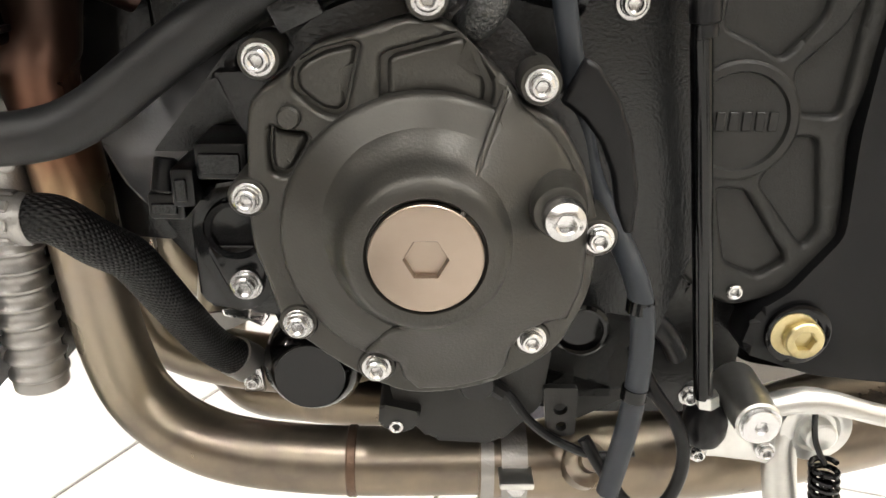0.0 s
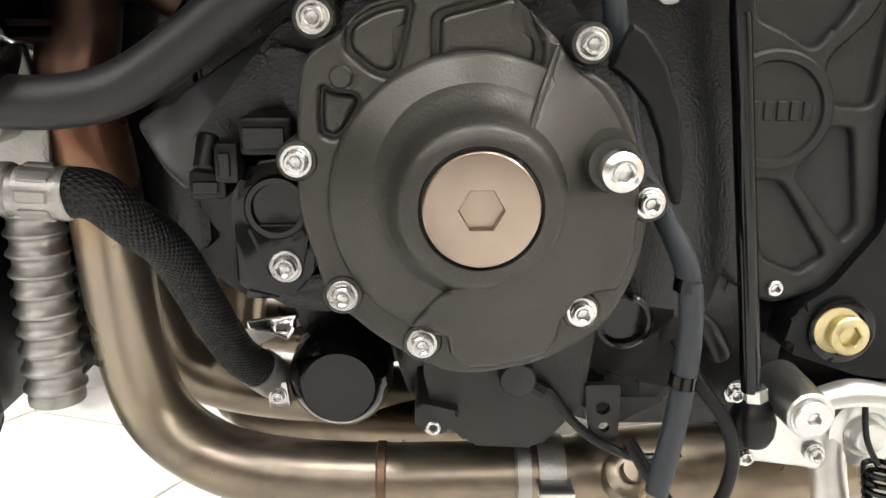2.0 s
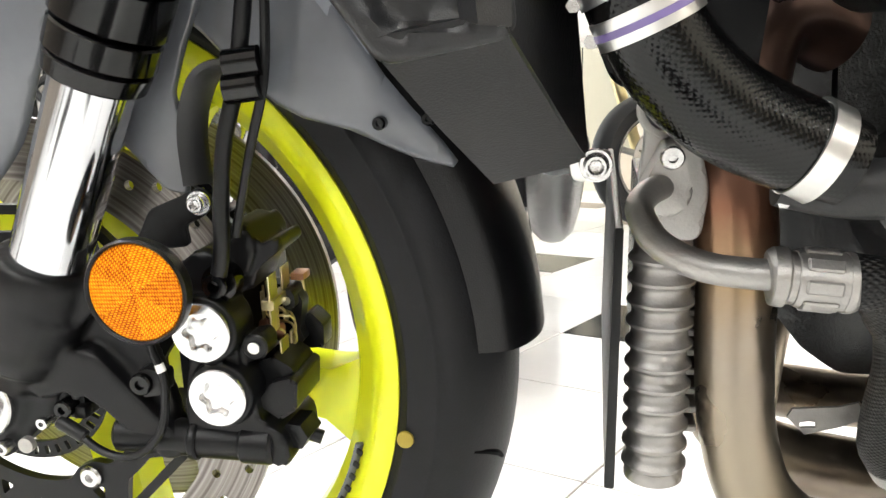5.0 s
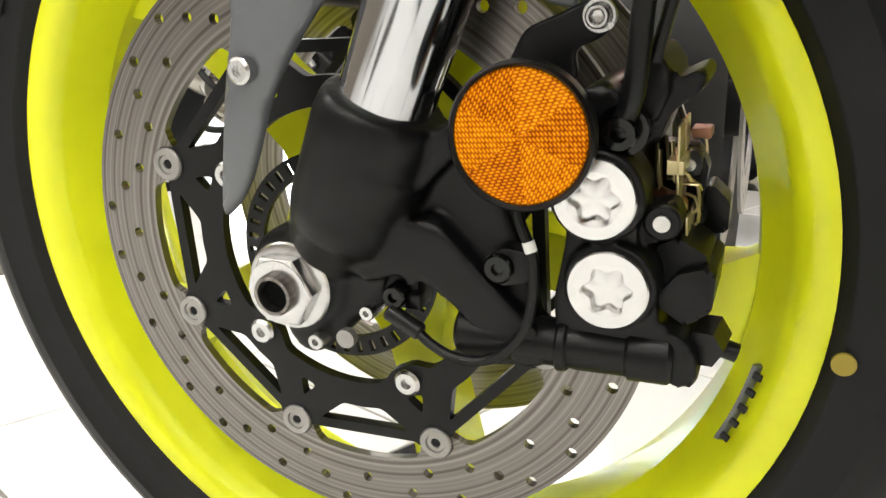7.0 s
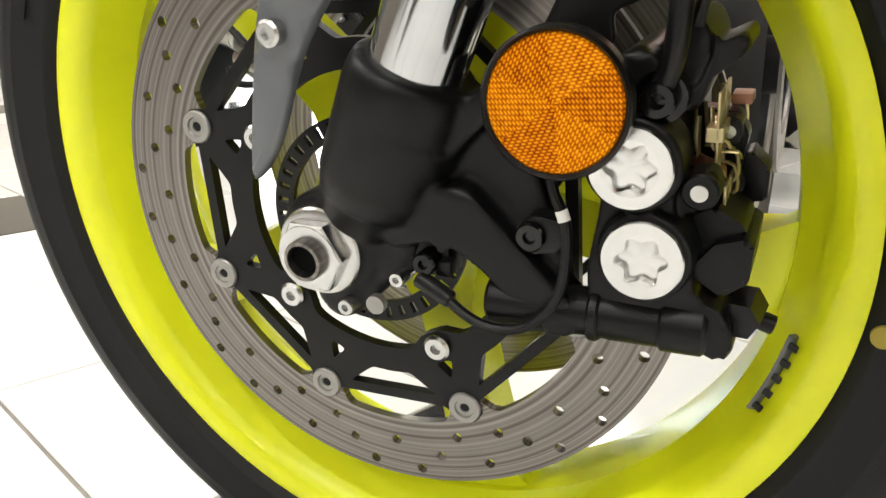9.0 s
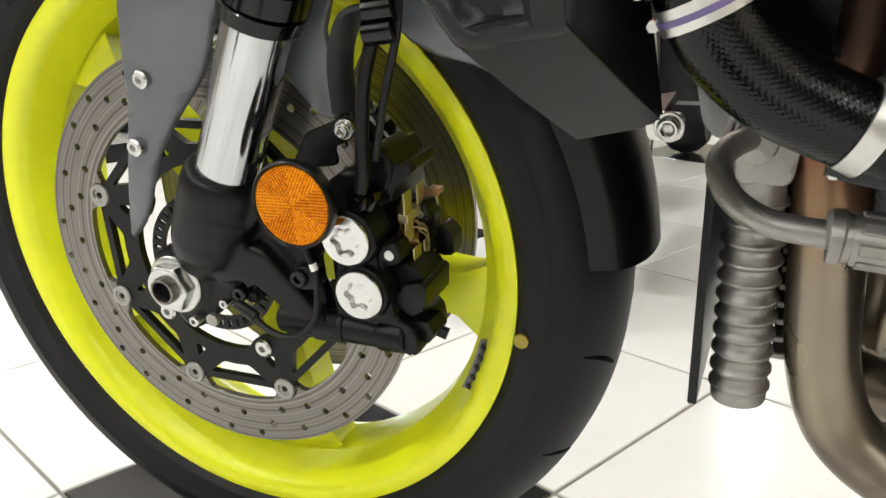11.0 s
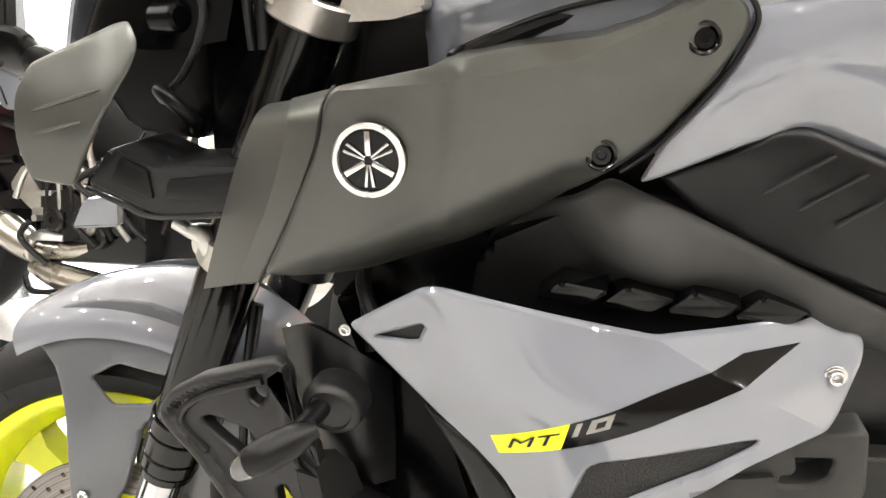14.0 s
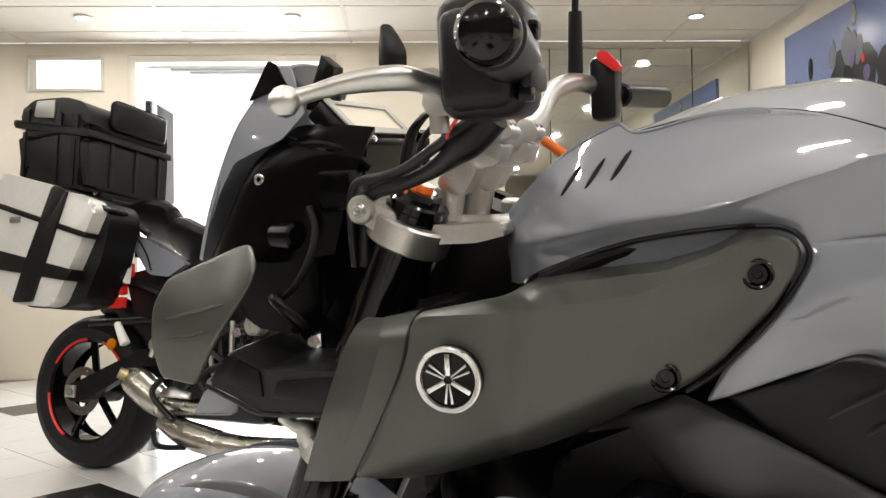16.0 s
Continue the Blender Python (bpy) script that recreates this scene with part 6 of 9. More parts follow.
part("hose_grip", join(rod((0.165, -0.110, 0.476), (0.182, -0.108, 0.478), 0.0075, 14), rod((0.166, -0.110, 0.488), (0.183, -0.108, 0.490), 0.0075, 14)), GLOSS, hb)

# front mudguard
fend = []
for k in range(13):
    a = radians(106 - 66 * k / 12)
    w = 0.060 + 0.012 * math.sin(math.pi * k / 12)
    row = []
    for h, dr in ((-1.0, -0.028), (-0.92, -0.008), (-0.6, 0.006), (0, 0.012), (0.6, 0.006), (0.92, -0.008), (1.0, -0.028)):
        r = 0.318 + dr + (0.022 * math.sin(math.pi * k / 12))
        row.append((r * math.cos(a), h * (w + 0.012), WZ + r * math.sin(a)))
    fend.append(row)
fen = part("front_mudguard", loft(fend, 0.003, 4, 2), GREY, bike, "gloss grey front mudguard", 45)
fend = []
for k in range(9):
    a = radians(46 - 42 * k / 8)
    w = 0.062 - 0.012 * k / 8
    fend.append([((0.311 + dr) * math.cos(a), h * w, WZ + (0.311 + dr) * math.sin(a)) for h, dr in ((-1.0, -0.030), (-0.9, -0.010), (-0.5, 0.002), (0, 0.005), (0.5, 0.002), (0.9, -0.010), (1.0, -0.030))])
part("mudguard_tail", loft(fend, 0.003, 4, 3), PLASTD, fen, "matt black mudguard extension", 45)
# side blades: the mudguard's own grey with shade mixed into the colour
for side in (-1, 1):
    bl = plate(catmull([(-0.072, 0.602), (-0.040, 0.625), (0.014, 0.641), (0.080, 0.640), (0.140, 0.610), (0.195, 0.545), (0.235, 0.480), (0.272, 0.434), (0.250, 0.436), (0.215, 0.452), (0.178, 0.466), (0.120, 0.520), (0.070, 0.522), (0.052, 0.490), (0.033, 0.447), (0.007, 0.412), (-0.010, 0.385), (-0.026, 0.347), (-0.039, 0.330), (-0.045, 0.333), (-0.034, 0.385), (-0.024, 0.420), (-0.018, 0.460), (-0.016, 0.520), (-0.034, 0.572)], 3, True), plane_fn([(-0.072, 0.602, -0.060), (0.02, 0.64, -0.066), (0.14, 0.61, -0.072), (0.27, 0.434, -0.064), (0.06, 0.53, -0.088), (0.18, 0.47, -0.080), (-0.045, 0.33, -0.104), (-0.022, 0.45, -0.109), (0.0, 0.50, -0.104), (0.033, 0.447, -0.090)]), 0.003, [rounded([(0.010, 0.566), (0.040, 0.580), (0.100, 0.566), (0.070, 0.540), (0.034, 0.540)], 0.005)], 0.010, 0.003)
    if side > 0:
        bl.transform(Matrix.Diagonal((1, -1, 1, 1)))
    part("mudguard_blade", bl, SLATE_SHADE_GREY, fen, "grey mudguard side blade with shade in its colour", 40)
# mounting arms: the same grey, shade beside the wheel put into the colour
for side in (-1, 1):
    st = plate(rounded([(0.086, 0.452), (0.118, 0.530), (0.150, 0.535), (0.133, 0.498), (0.1240, 0.473), (0.1275, 0.458), (0.1270, 0.418), (0.114, 0.421)], 0.004), -0.086, 0.004, step=0.012, edge=0.0015)
    if side > 0:
        st.transform(Matrix.Diagonal((1, -1, 1, 1)))
    part("mudguard_mount", st, SLATE_SHADE_GREY, fen, "grey mounting arm of the mudguard beside the fork, shade in its colour", 40)
for x, z, y in ((0.2335, 0.4560, -0.077), (0.2590, 0.4580, -0.074), (-0.0195, 0.398, -0.1075), (-0.006, 0.444, -0.1050)):
    s = 1.0 if x < 0 else 0.58
    part("mudguard_screw", lathe([(0.0062 * s, -0.004), (0.0062 * s, 0.002), (0.0048 * s, 0.0032), (0.0026 * s, 0.0032), (0.0024 * s, 0.001), (0.0004, 0.001)], 20, at_side(x, y, z)), BOLT if x < 0 else GLOSS, fen)

# radiator scoop with indicator
SCO = [(0.178, 0.618), (0.190, 0.634), (0.223, 0.653), (0.274, 0.669), (0.284, 0.671), (0.292, 0.664), (0.297, 0.610), (0.310, 0.592), (0.319, 0.5025), (0.280, 0.4950), (0.272, 0.506), (0.207, 0.588), (0.182, 0.607)]
sfn2 = plane_fn([(0.178, 0.618, -0.236), (0.223, 0.653, -0.246), (0.284, 0.671, -0.252), (0.297, 0.60, -0.262), (0.319, 0.5025, -0.256), (0.280, 0.495, -0.258), (0.207, 0.588, -0.246), (0.25, 0.60, -0.252)])
HOLES = [rounded([(0.258, 0.651), (0.270, 0.654), (0.273, 0.645), (0.267, 0.634), (0.258, 0.638)], 0.004), rounded([(0.212, 0.615), (0.221, 0.620), (0.256, 0.612), (0.262, 0.580)], 0.004), rounded([(0.274, 0.571), (0.283, 0.574), (0.296, 0.524), (0.291, 0.514), (0.280, 0.516)], 0.004)]
MID = np.mean(np.array(SCO), 0)
RIM = np.array(rounded([MID + (np.array(p) - MID) * 1.035 for p in SCO], 0.006))
sco = part("radiator_scoop", plate(RIM, sfn2, 0.012, HOLES, 0.0035, 0.003, add=lambda q: 0.0065 * np.clip((edge_distance(RIM, q) - 0.0075) / 0.003, 0, 1)), PLAST, bike, "matt black plastic radiator scoop", 40)
inner = [np.array(p) for p in SCO]
cen = np.mean(inner, 0)
def rail(scale, lift, rad, idx):
    pts = [cen + (inner[k] - cen) * scale for k in idx]
    part("raised_rib", tube([(p[0], float(sfn2(np.array([p]))[0]) - lift, p[1]) for p in pts], rad, 8, 3), PLAST, sco)


rail(0.78, -0.0060, 0.0030, (3, 2, 1, 0, 12, 11))
part("scoop_ridge", loft([[(0.2965, float(sfn2(np.array([(0.2965, 0.610)]))[0]) - 0.0005, 0.610), (0.3015, -0.2685, 0.600), (0.311, -0.263, 0.590)], [(0.3030, float(sfn2(np.array([(0.303, 0.555)]))[0]) - 0.0005, 0.555), (0.3085, -0.2690, 0.548), (0.3155, -0.263, 0.545)], [(0.3080, float(sfn2(np.array([(0.308, 0.505)]))[0]) - 0.0005, 0.505), (0.3135, -0.2680, 0.503), (0.3185, -0.262, 0.502)]], 0.003, 1, 3), PLAST, sco, "", 20)
# same moulding as the scoop; its shaded underside is coloured a deeper black
part("scoop_side", loft([[(0.2800, -0.2580, 0.5000), (0.3185, -0.2550, 0.5070)], [(0.2815, -0.2560, 0.4930), (0.3195, -0.2530, 0.5000)], [(0.2930, -0.2260, 0.4700), (0.3300, -0.2200, 0.4765)], [(0.3070, -0.1930, 0.4455), (0.3420, -0.1880, 0.4530)], [(0.3070, -0.1500, 0.4470), (0.3420, -0.1500, 0.4545)]], 0.004, 1, 1), PLASTD, sco, "underside of the scoop, shade put in as deeper black", 12)
part("scoop_wall", loft([[(0.296, -0.258, 0.606), (0.311, -0.262, 0.590), (0.319, -0.256, 0.5015)], [(0.318, -0.240, 0.600), (0.330, -0.235, 0.585), (0.342, -0.188, 0.4530)]], 0.004, 1, 1), PLASTD, sco, "dark outer wall of the scoop", 40)
part("scoop_post", prism(rounded([(0.278, 0.662), (0.292, 0.672), (0.300, 0.600), (0.314, 0.596), (0.312, 0.612), (0.303, 0.618), (0.298, 0.640)], 0.003), -0.262, -0.250, 0.002), PLAST, sco)
bolt(sco, 0.3445, -0.190, 0.4525, 0.9)
part("bolt_tab", prism(rounded([(0.336, 0.446), (0.334, 0.458), (0.350, 0.458), (0.350, 0.447)], 0.003), -0.190, -0.187, 0.0008), ALU, sco)
ind = part("indicator_base", lathe([(0.024, -0.02), (0.024, 0.004), (0.022, 0.008), (0.017, 0.010), (0.016, 0.0085), (0.0004, 0.009)], 32, Matrix.Translation((0.322, -0.246, 0.6385)) @ pose(0, 0, 0, 0, 25, 0) @ Matrix.Diagonal((0.95, 1, 0.78, 1)) @ OUT), PLAST, bike, "oval black rubber indicator mount", 45)
part("indicator_stalk", rod((0.316, -0.252, 0.640), (0.307, -0.282, 0.634), 0.0072, 16), RUBBER, ind)
part("indicator_body", tube([(0.326, -0.290, 0.644), (0.314, -0.296, 0.640), (0.298, -0.302, 0.632), (0.284, -0.304, 0.624), (0.275, -0.303, 0.618)], [0.005, 0.0105, 0.0125, 0.0110, 0.0070], 20, 6, 0.9), PLASTD, ind, "black indicator housing")
part("indicator_lens", tube([(0.284, -0.305, 0.624), (0.274, -0.304, 0.6165), (0.271, -0.303, 0.614)], [0.0104, 0.0078, 0.003], 18, 5, 0.9), SMOKE, ind, "clear smoked lens")

# grey side panel
PAN = [(0.338, 0.702), (0.366, 0.718), (0.393, 0.733), (0.405, 0.733), (0.475, 0.715), (0.542, 0.699), (0.594, 0.701), (0.640, 0.703), (0.652, 0.701), (0.676, 0.688), (0.674, 0.676), (0.656, 0.648), (0.648, 0.639), (0.602, 0.614), (0.557, 0.580), (0.539, 0.565), (0.505, 0.543), (0.492, 0.538), (0.475, 0.540), (0.462, 0.549), (0.440, 0.585), (0.420, 0.610), (0.404, 0.626), (0.387, 0.644), (0.362, 0.673)]
pfn_flat = plane_fn([(0.338, 0.702, -0.252), (0.395, 0.731, -0.262), (0.475, 0.715, -0.253), (0.542, 0.699, -0.240), (0.605, 0.633, -0.252), (0.519, 0.656, -0.269), (0.487, 0.574, -0.262), (0.490, 0.540, -0.268), (0.462, 0.549, -0.240), (0.440, 0.585, -0.238), (0.404, 0.626, -0.242), (0.390, 0.704, -0.252), (0.445, 0.650, -0.262), (0.557, 0.580, -0.252), (0.575, 0.660, -0.260)], 1.2e-3)


def pfn(q):
    """The panel's main face, bent inwards behind the crease towards its rear corner and below the one along its foot."""
    out = pfn_flat(q)
    (xa, za), (xb, zb) = (0.5452, 0.6961), (0.6549, 0.6373)
    d = ((q[:, 0] - xa) * (za - zb) + (q[:, 1] - za) * (xb - xa)) / math.hypot(xb - xa, zb - za)
    (xc, zc), (xd, zd) = (0.4857, 0.5590), (0.5950, 0.6020)
    e = ((q[:, 0] - xc) * (zd - zc) - (q[:, 1] - zc) * (xd - xc)) / math.hypot(xd - xc, zd - zc)
    return out + 0.62 * np.maximum(d, 0) + 0.42 * np.maximum(e, 0)


TRI = rounded([(0.500, 0.613), (0.509, 0.618), (0.597, 0.633), (0.607, 0.634), (0.603, 0.629), (0.574, 0.612), (0.490, 0.574), (0.485, 0.576)], 0.003)
NOT = rounded([(0.357, 0.694), (0.390, 0.705), (0.392, 0.703), (0.387, 0.693), (0.380, 0.692)], 0.0015)
pan2 = part("side_panel", plate(rounded(PAN, 0.006), pfn, 0.004, [TRI, NOT], 0.006, 0.003, lines=([(0.5452, 0.6961), (0.6549, 0.6373)], [(0.4600, 0.5489), (0.6500, 0.6236)])), GREY, bike, "gloss grey side panel with a yellow and black model stripe", 14)
part("mesh_insert", plate(TRI, lambda q: pfn(q) + 0.0045, 0.002, step=0.01), MESHBLK, pan2, "black mesh in the vent")
part("vent_backing", plate(NOT, lambda q: pfn(q) + 0.0045, 0.002, step=0.01), PLASTD, pan2)
on_panel = skin(pan2)


def stuck(q, out=0.0007):
    """Height of a sticker lying on the panel."""
    return np.array([on_panel(x, z) - out for x, z in q])


part("stripe", plate([(0.4886, 0.6459), (0.5372, 0.6652), (0.596, 0.6877), (0.6328, 0.6899), (0.597, 0.6708), (0.5411, 0.6474), (0.4827, 0.6262)], stuck, 0.0004, step=0.004), GLOSS, pan2, "black sticker stripe")
part("yellow_badge", plate([(0.4342, 0.6255), (0.4886, 0.6459), (0.4827, 0.6262), (0.4395, 0.6109)], stuck, 0.0004, step=0.006), YSTK, pan2, "yellow badge with black letters")


def lettering(text, at, size, slope, shear, material, parent, y, wide=1.0):
    cu = bpy.data.curves.new("text", "FONT")
    cu.body, cu.size, cu.shear, cu.extrude = text, size, shear, 0.0002
    cu.resolution_u = 2
    tmp = new("text", cu)
    me = bpy.data.meshes.new_from_object(tmp.evaluated_get(bpy.context.evaluated_depsgraph_get()))
    bpy.data.objects.remove(tmp)
    bm = bmesh.new()
    bm.from_mesh(me)
    bm.transform(Matrix.Translation((at[0], 0, at[1])) @ pose(0, 0, 0, 0, -slope, 0) @ pose(0, 0, 0, 90, 0, 0) @ Matrix.Diagonal((wide, 1, 1, 1)))
    for v in bm.verts:
        v.co.y += float(pfn(np.array([[v.co.x, v.co.z]]))[0]) + y
    return part("letters", bm, material, parent, "printed letters " + text)


lettering("MT", (0.4445, 0.6180), 0.0108, 19.4, 0.35, GLOSS, pan2, -0.0016, 2.45)
part("digit", plate([(0.4895, 0.6368), (0.4930, 0.6466), (0.4968, 0.6480), (0.4934, 0.6382)], lambda q: stuck(q, 0.0014), 0.0003, step=0.004), STEEL, pan2, "printed digit 1")
part("digit", plate([(0.4988, 0.6402), (0.5024, 0.6502), (0.5170, 0.6554), (0.5136, 0.6455)], lambda q: stuck(q, 0.0014), 0.0003, [[(0.5042, 0.6440), (0.5062, 0.6490), (0.5122, 0.6512), (0.5103, 0.6463)]], 0.004), STEEL, pan2, "printed digit 0")
bolt(pan2, 0.6545, float(pfn(np.array([[0.6545, 0.670]]))[0]) - 0.001, 0.670, 1.05)
bolt(pan2, 0.337, -0.2535, 0.699, 0.6)
bolt(pan2, 0.519, -0.2335, 0.5415, 1.05)
part("panel_liner", plate(rounded([(0.3825, 0.6345), (0.3977, 0.6207), (0.4222, 0.599), (0.4408, 0.5734), (0.4566, 0.5401), (0.4468, 0.5449), (0.4387, 0.548), (0.4209, 0.5586), (0.4105, 0.5857), (0.3971, 0.6097)], 0.004), -0.230, 0.012, step=0.009, edge=0.003), PLAST, pan2, "dark inner edge of the panel")
low = part("lower_side_cover", prism(rounded([(0.5240, 0.5400), (0.5380, 0.5500), (0.5591, 0.5713), (0.5822, 0.5864), (0.5865, 0.5427), (0.5683, 0.5327)], 0.003), -0.228, -0.20, 0.002), GRAIN, bike, "dark grey lower side cover")
part("cover_step", prism(rounded([(0.5810, 0.5845), (0.6249, 0.5915), (0.6277, 0.5579), (0.6246, 0.5500), (0.5830, 0.5465)], 0.003), -0.222, -0.19, 0.002), GRAIN, low)
part("cover_step", prism(rounded([(0.5940, 0.5900), (0.6357, 0.6140), (0.6385, 0.5919), (0.6188, 0.5875)], 0.003), -0.217, -0.18, 0.002), GRAIN, low)
part("rear_loop", plate(rounded([(0.630, 0.6090), (0.6859, 0.6207), (0.6881, 0.5726), (0.6807, 0.5561), (0.6240, 0.5510), (0.6230, 0.5740)], 0.006), -0.205, 0.03, [rounded([(0.6350, 0.5960), (0.6660, 0.5976), (0.6625, 0.5826), (0.6518, 0.5757), (0.6300, 0.5746)], 0.004)], 0.008, 0.003), GRAIN, low, "dark grey plastic loop")
# frame casting with large bolt
fr = part("main_frame", join(
    prism(rounded([(0.400, 0.640), (0.425, 0.560), (0.425, 0.515), (0.445, 0.502), (0.468, 0.515), (0.475, 0.560), (0.520, 0.640), (0.620, 0.700), (0.740, 0.680), (0.740, 0.745), (0.600, 0.760), (0.500, 0.775), (0.420, 0.740)], 0.012), -0.190, -0.14, 0.008),
    lathe([(0.0205, -0.05), (0.0205, 0.006), (0.0190, 0.008), (0.0150, 0.008)], 40, at_side(0.4434, -0.2050, 0.5277))), SATIN, bike, "satin black frame beam", 40)
part("frame_washer", lathe([(0.0165, 0), (0.0165, 0.0020), (0.0152, 0.0026), (0.0098, 0.0026)], 40, at_side(0.4434, -0.2125, 0.5277)), BOLT, fr)
part("frame_bolt", lathe([(0.0092, 0), (0.0092, 0.0028), (0.0084, 0.0038), (0.0056, 0.0038), (0.0052, 0.0032, 6), (0.0050, 0.0005, 6), (0.0004, 0.0005)], 36, at_side(0.4434, -0.2145, 0.5277)), BOLT, fr, "large silver frame bolt")
part("frame_cover", plate(rounded([(0.4264, 0.7385), (0.4695, 0.7733), (0.5104, 0.7928), (0.565, 0.7679), (0.6646, 0.7187), (0.7114, 0.6951), (0.7127, 0.6665), (0.666, 0.6772), (0.5656, 0.6955), (0.4853, 0.7125)], 0.008), plane_fn([(0.4264, 0.7385, -0.15), (0.4695, 0.7733, -0.185), (0.5104, 0.7928, -0.198), (0.565, 0.7679, -0.204), (0.6646, 0.7187, -0.206), (0.7114, 0.6951, -0.206), (0.7127, 0.6665, -0.19), (0.666, 0.6772, -0.185), (0.5656, 0.6955, -0.17), (0.4853, 0.7125, -0.155), (0.4914, 0.7853, -0.216), (0.5201, 0.7422, -0.216), (0.5524, 0.7273, -0.216), (0.6596, 0.6985, -0.216)], 2e-4), 0.01, step=0.009, edge=0.004), GRAIN, fr, "grey-black grained frame cover", 40)
part("engine_bay_shroud", prism(rounded([(0.38, 0.74), (0.42, 0.70), (0.66, 0.69), (0.70, 0.76), (0.52, 0.80), (0.40, 0.79)], 0.01), -0.120, 0.12, 0.0), PLASTD, fr, "black plastic inside the frame")
for k in range(4):
    x = 0.462 + 0.043 * k
    part("shroud_louvre", prism(rounded([(x, 0.715 - 0.004 * k), (x + 0.018, 0.728 - 0.003 * k), (x + 0.050, 0.722 - 0.005 * k), (x + 0.034, 0.712 - 0.004 * k)], 0.003), -0.225 + 0.003 * k, -0.16, 0.003), GLOSS, fr)

# intake cover with the round emblem
INT = [(0.2832, 0.7369), (0.3069, 0.7772), (0.3288, 0.8212), (0.3366, 0.8475)] + [(0.3445, 0.862), (0.404, 0.872), (0.419, 0.880), (0.467, 0.896), (0.503, 0.904), (0.554, 0.909), (0.577, 0.908), (0.588, 0.899), (0.588, 0.887), (0.572, 0.860), (0.539, 0.824), (0.514, 0.805), (0.485, 0.786), (0.447, 0.758), (0.407, 0.742), (0.345, 0.728)]
face = plane_fn([(0.3685, 0.8195, -0.2735), (0.345, 0.845, -0.268), (0.320, 0.770, -0.262), (0.410, 0.845, -0.268), (0.400, 0.790, -0.264), (0.500, 0.878, -0.258), (0.470, 0.850, -0.260), (0.440, 0.800, -0.254), (0.562, 0.8835, -0.2385), (0.505, 0.816, -0.2365), (0.588, 0.895, -0.230), (0.545, 0.835, -0.229), (0.345, 0.735, -0.258), (0.53, 0.86, -0.246)], 6e-4)
CREASE = [(0.3111, 0.8560), (0.3447, 0.8600), (0.4105, 0.8636), (0.4695, 0.8718), (0.4895, 0.8742), (0.5203, 0.8862), (0.5475, 0.8966), (0.565, 0.906)]
GROOVE = [(0.415, 0.8745), (0.4484, 0.8815), (0.503, 0.8865), (0.535, 0.8965), (0.556, 0.9060)]
UNDER = [(0.2634, 0.7345), (0.3275, 0.7572), (0.3916, 0.7807), (0.4438, 0.8004), (0.482, 0.815)]


def ifn(q):
    """Flat flank that steps outwards behind the emblem, folds inwards above one crease, sinks into a groove under the tank and rolls under along its lower edge."""
    d = q[:, 1] - np.interp(q[:, 0], [c[0] for c in CREASE], [c[1] for c in CREASE])
    up = np.maximum(d, 0)
    down = np.maximum(np.interp(q[:, 0], [c[0] for c in UNDER], [c[1] for c in UNDER]) - q[:, 1], 0)
    deep = np.maximum(q[:, 1] - np.interp(q[:, 0], [c[0] for c in GROOVE], [c[1] for c in GROOVE]), 0) * np.clip((q[:, 0] - 0.410) / 0.02, 0, 1) * np.clip((0.556 - q[:, 0]) / 0.03, 0, 1)
    bulge = 0.0055 / (1 + np.exp(-(q[:, 0] - 0.408 - 0.16 * (q[:, 1] - 0.80)) / 0.0022))
    return face(q) - bulge * np.clip((0.56 - q[:, 0]) / 0.10, 0, 1) + 1.45 * up + np.minimum(14.0 * deep, 0.06) + 34.0 * down ** 2 + 0.22 * down


ic = part("intake_cover", plate(rounded(INT, 0.006), ifn, 0.006, step=0.0040, edge=0.004, lines=(CREASE, GROOVE)), OLIVE, bike, "dark olive-grey satin intake cover with a round chrome emblem", 28)
for rows in ([[(0.3359, -0.236, 0.8588), (0.3367, -0.262, 0.8507), (0.3295, -0.264, 0.8217), (0.303, -0.252, 0.774), (0.2678, -0.228, 0.7235)], [(0.3027, -0.226, 0.8513), (0.3089, -0.25, 0.8443), (0.3055, -0.252, 0.8268), (0.2804, -0.24, 0.774), (0.2379, -0.212, 0.714)]],
             [[(0.3011, -0.222, 0.8497), (0.3073, -0.246, 0.8427), (0.3039, -0.248, 0.8251), (0.2786, -0.236, 0.7718), (0.2365, -0.208, 0.7124)], [(0.27, -0.188, 0.8438), (0.265, -0.203, 0.837), (0.2499, -0.204, 0.8087), (0.2208, -0.19, 0.7521), (0.1882, -0.165, 0.6927)]]):
    part("cover_band", loft(rows, 0.005, 4, 2), OLIVE, ic, "", 45)
part("band_gap", tube([(0.337, -0.238, 0.8595), (0.3374, -0.264, 0.8502), (0.3304, -0.2665, 0.8223), (0.304, -0.2545, 0.7748), (0.2681, -0.23, 0.7238)], 0.0017, 8), PLASTD, ic, "dark joint between cover and duct lip")
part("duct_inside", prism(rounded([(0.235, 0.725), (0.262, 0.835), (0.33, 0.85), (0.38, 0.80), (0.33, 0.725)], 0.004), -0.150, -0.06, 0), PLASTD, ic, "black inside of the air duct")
emb = part("emblem_disc", lathe([(0.0228, -0.003), (0.0228, 0.0035), (0.0217, 0.0048), (0.0190, 0.0048), (0.0184, 0.0022), (0.0004, 0.0022)], 56, at_side(0.3685, -0.2745, 0.8195)), GLOSS, ic, "round chrome-rimmed black emblem")
part("emblem_ring", lathe([(0.0231, 0.0030), (0.0227, 0.0046), (0.0217, 0.0054), (0.0193, 0.0054), (0.0184, 0.0034)], 56, at_side(0.3685, -0.2745, 0.8195), cap=False), BRIGHT, emb)
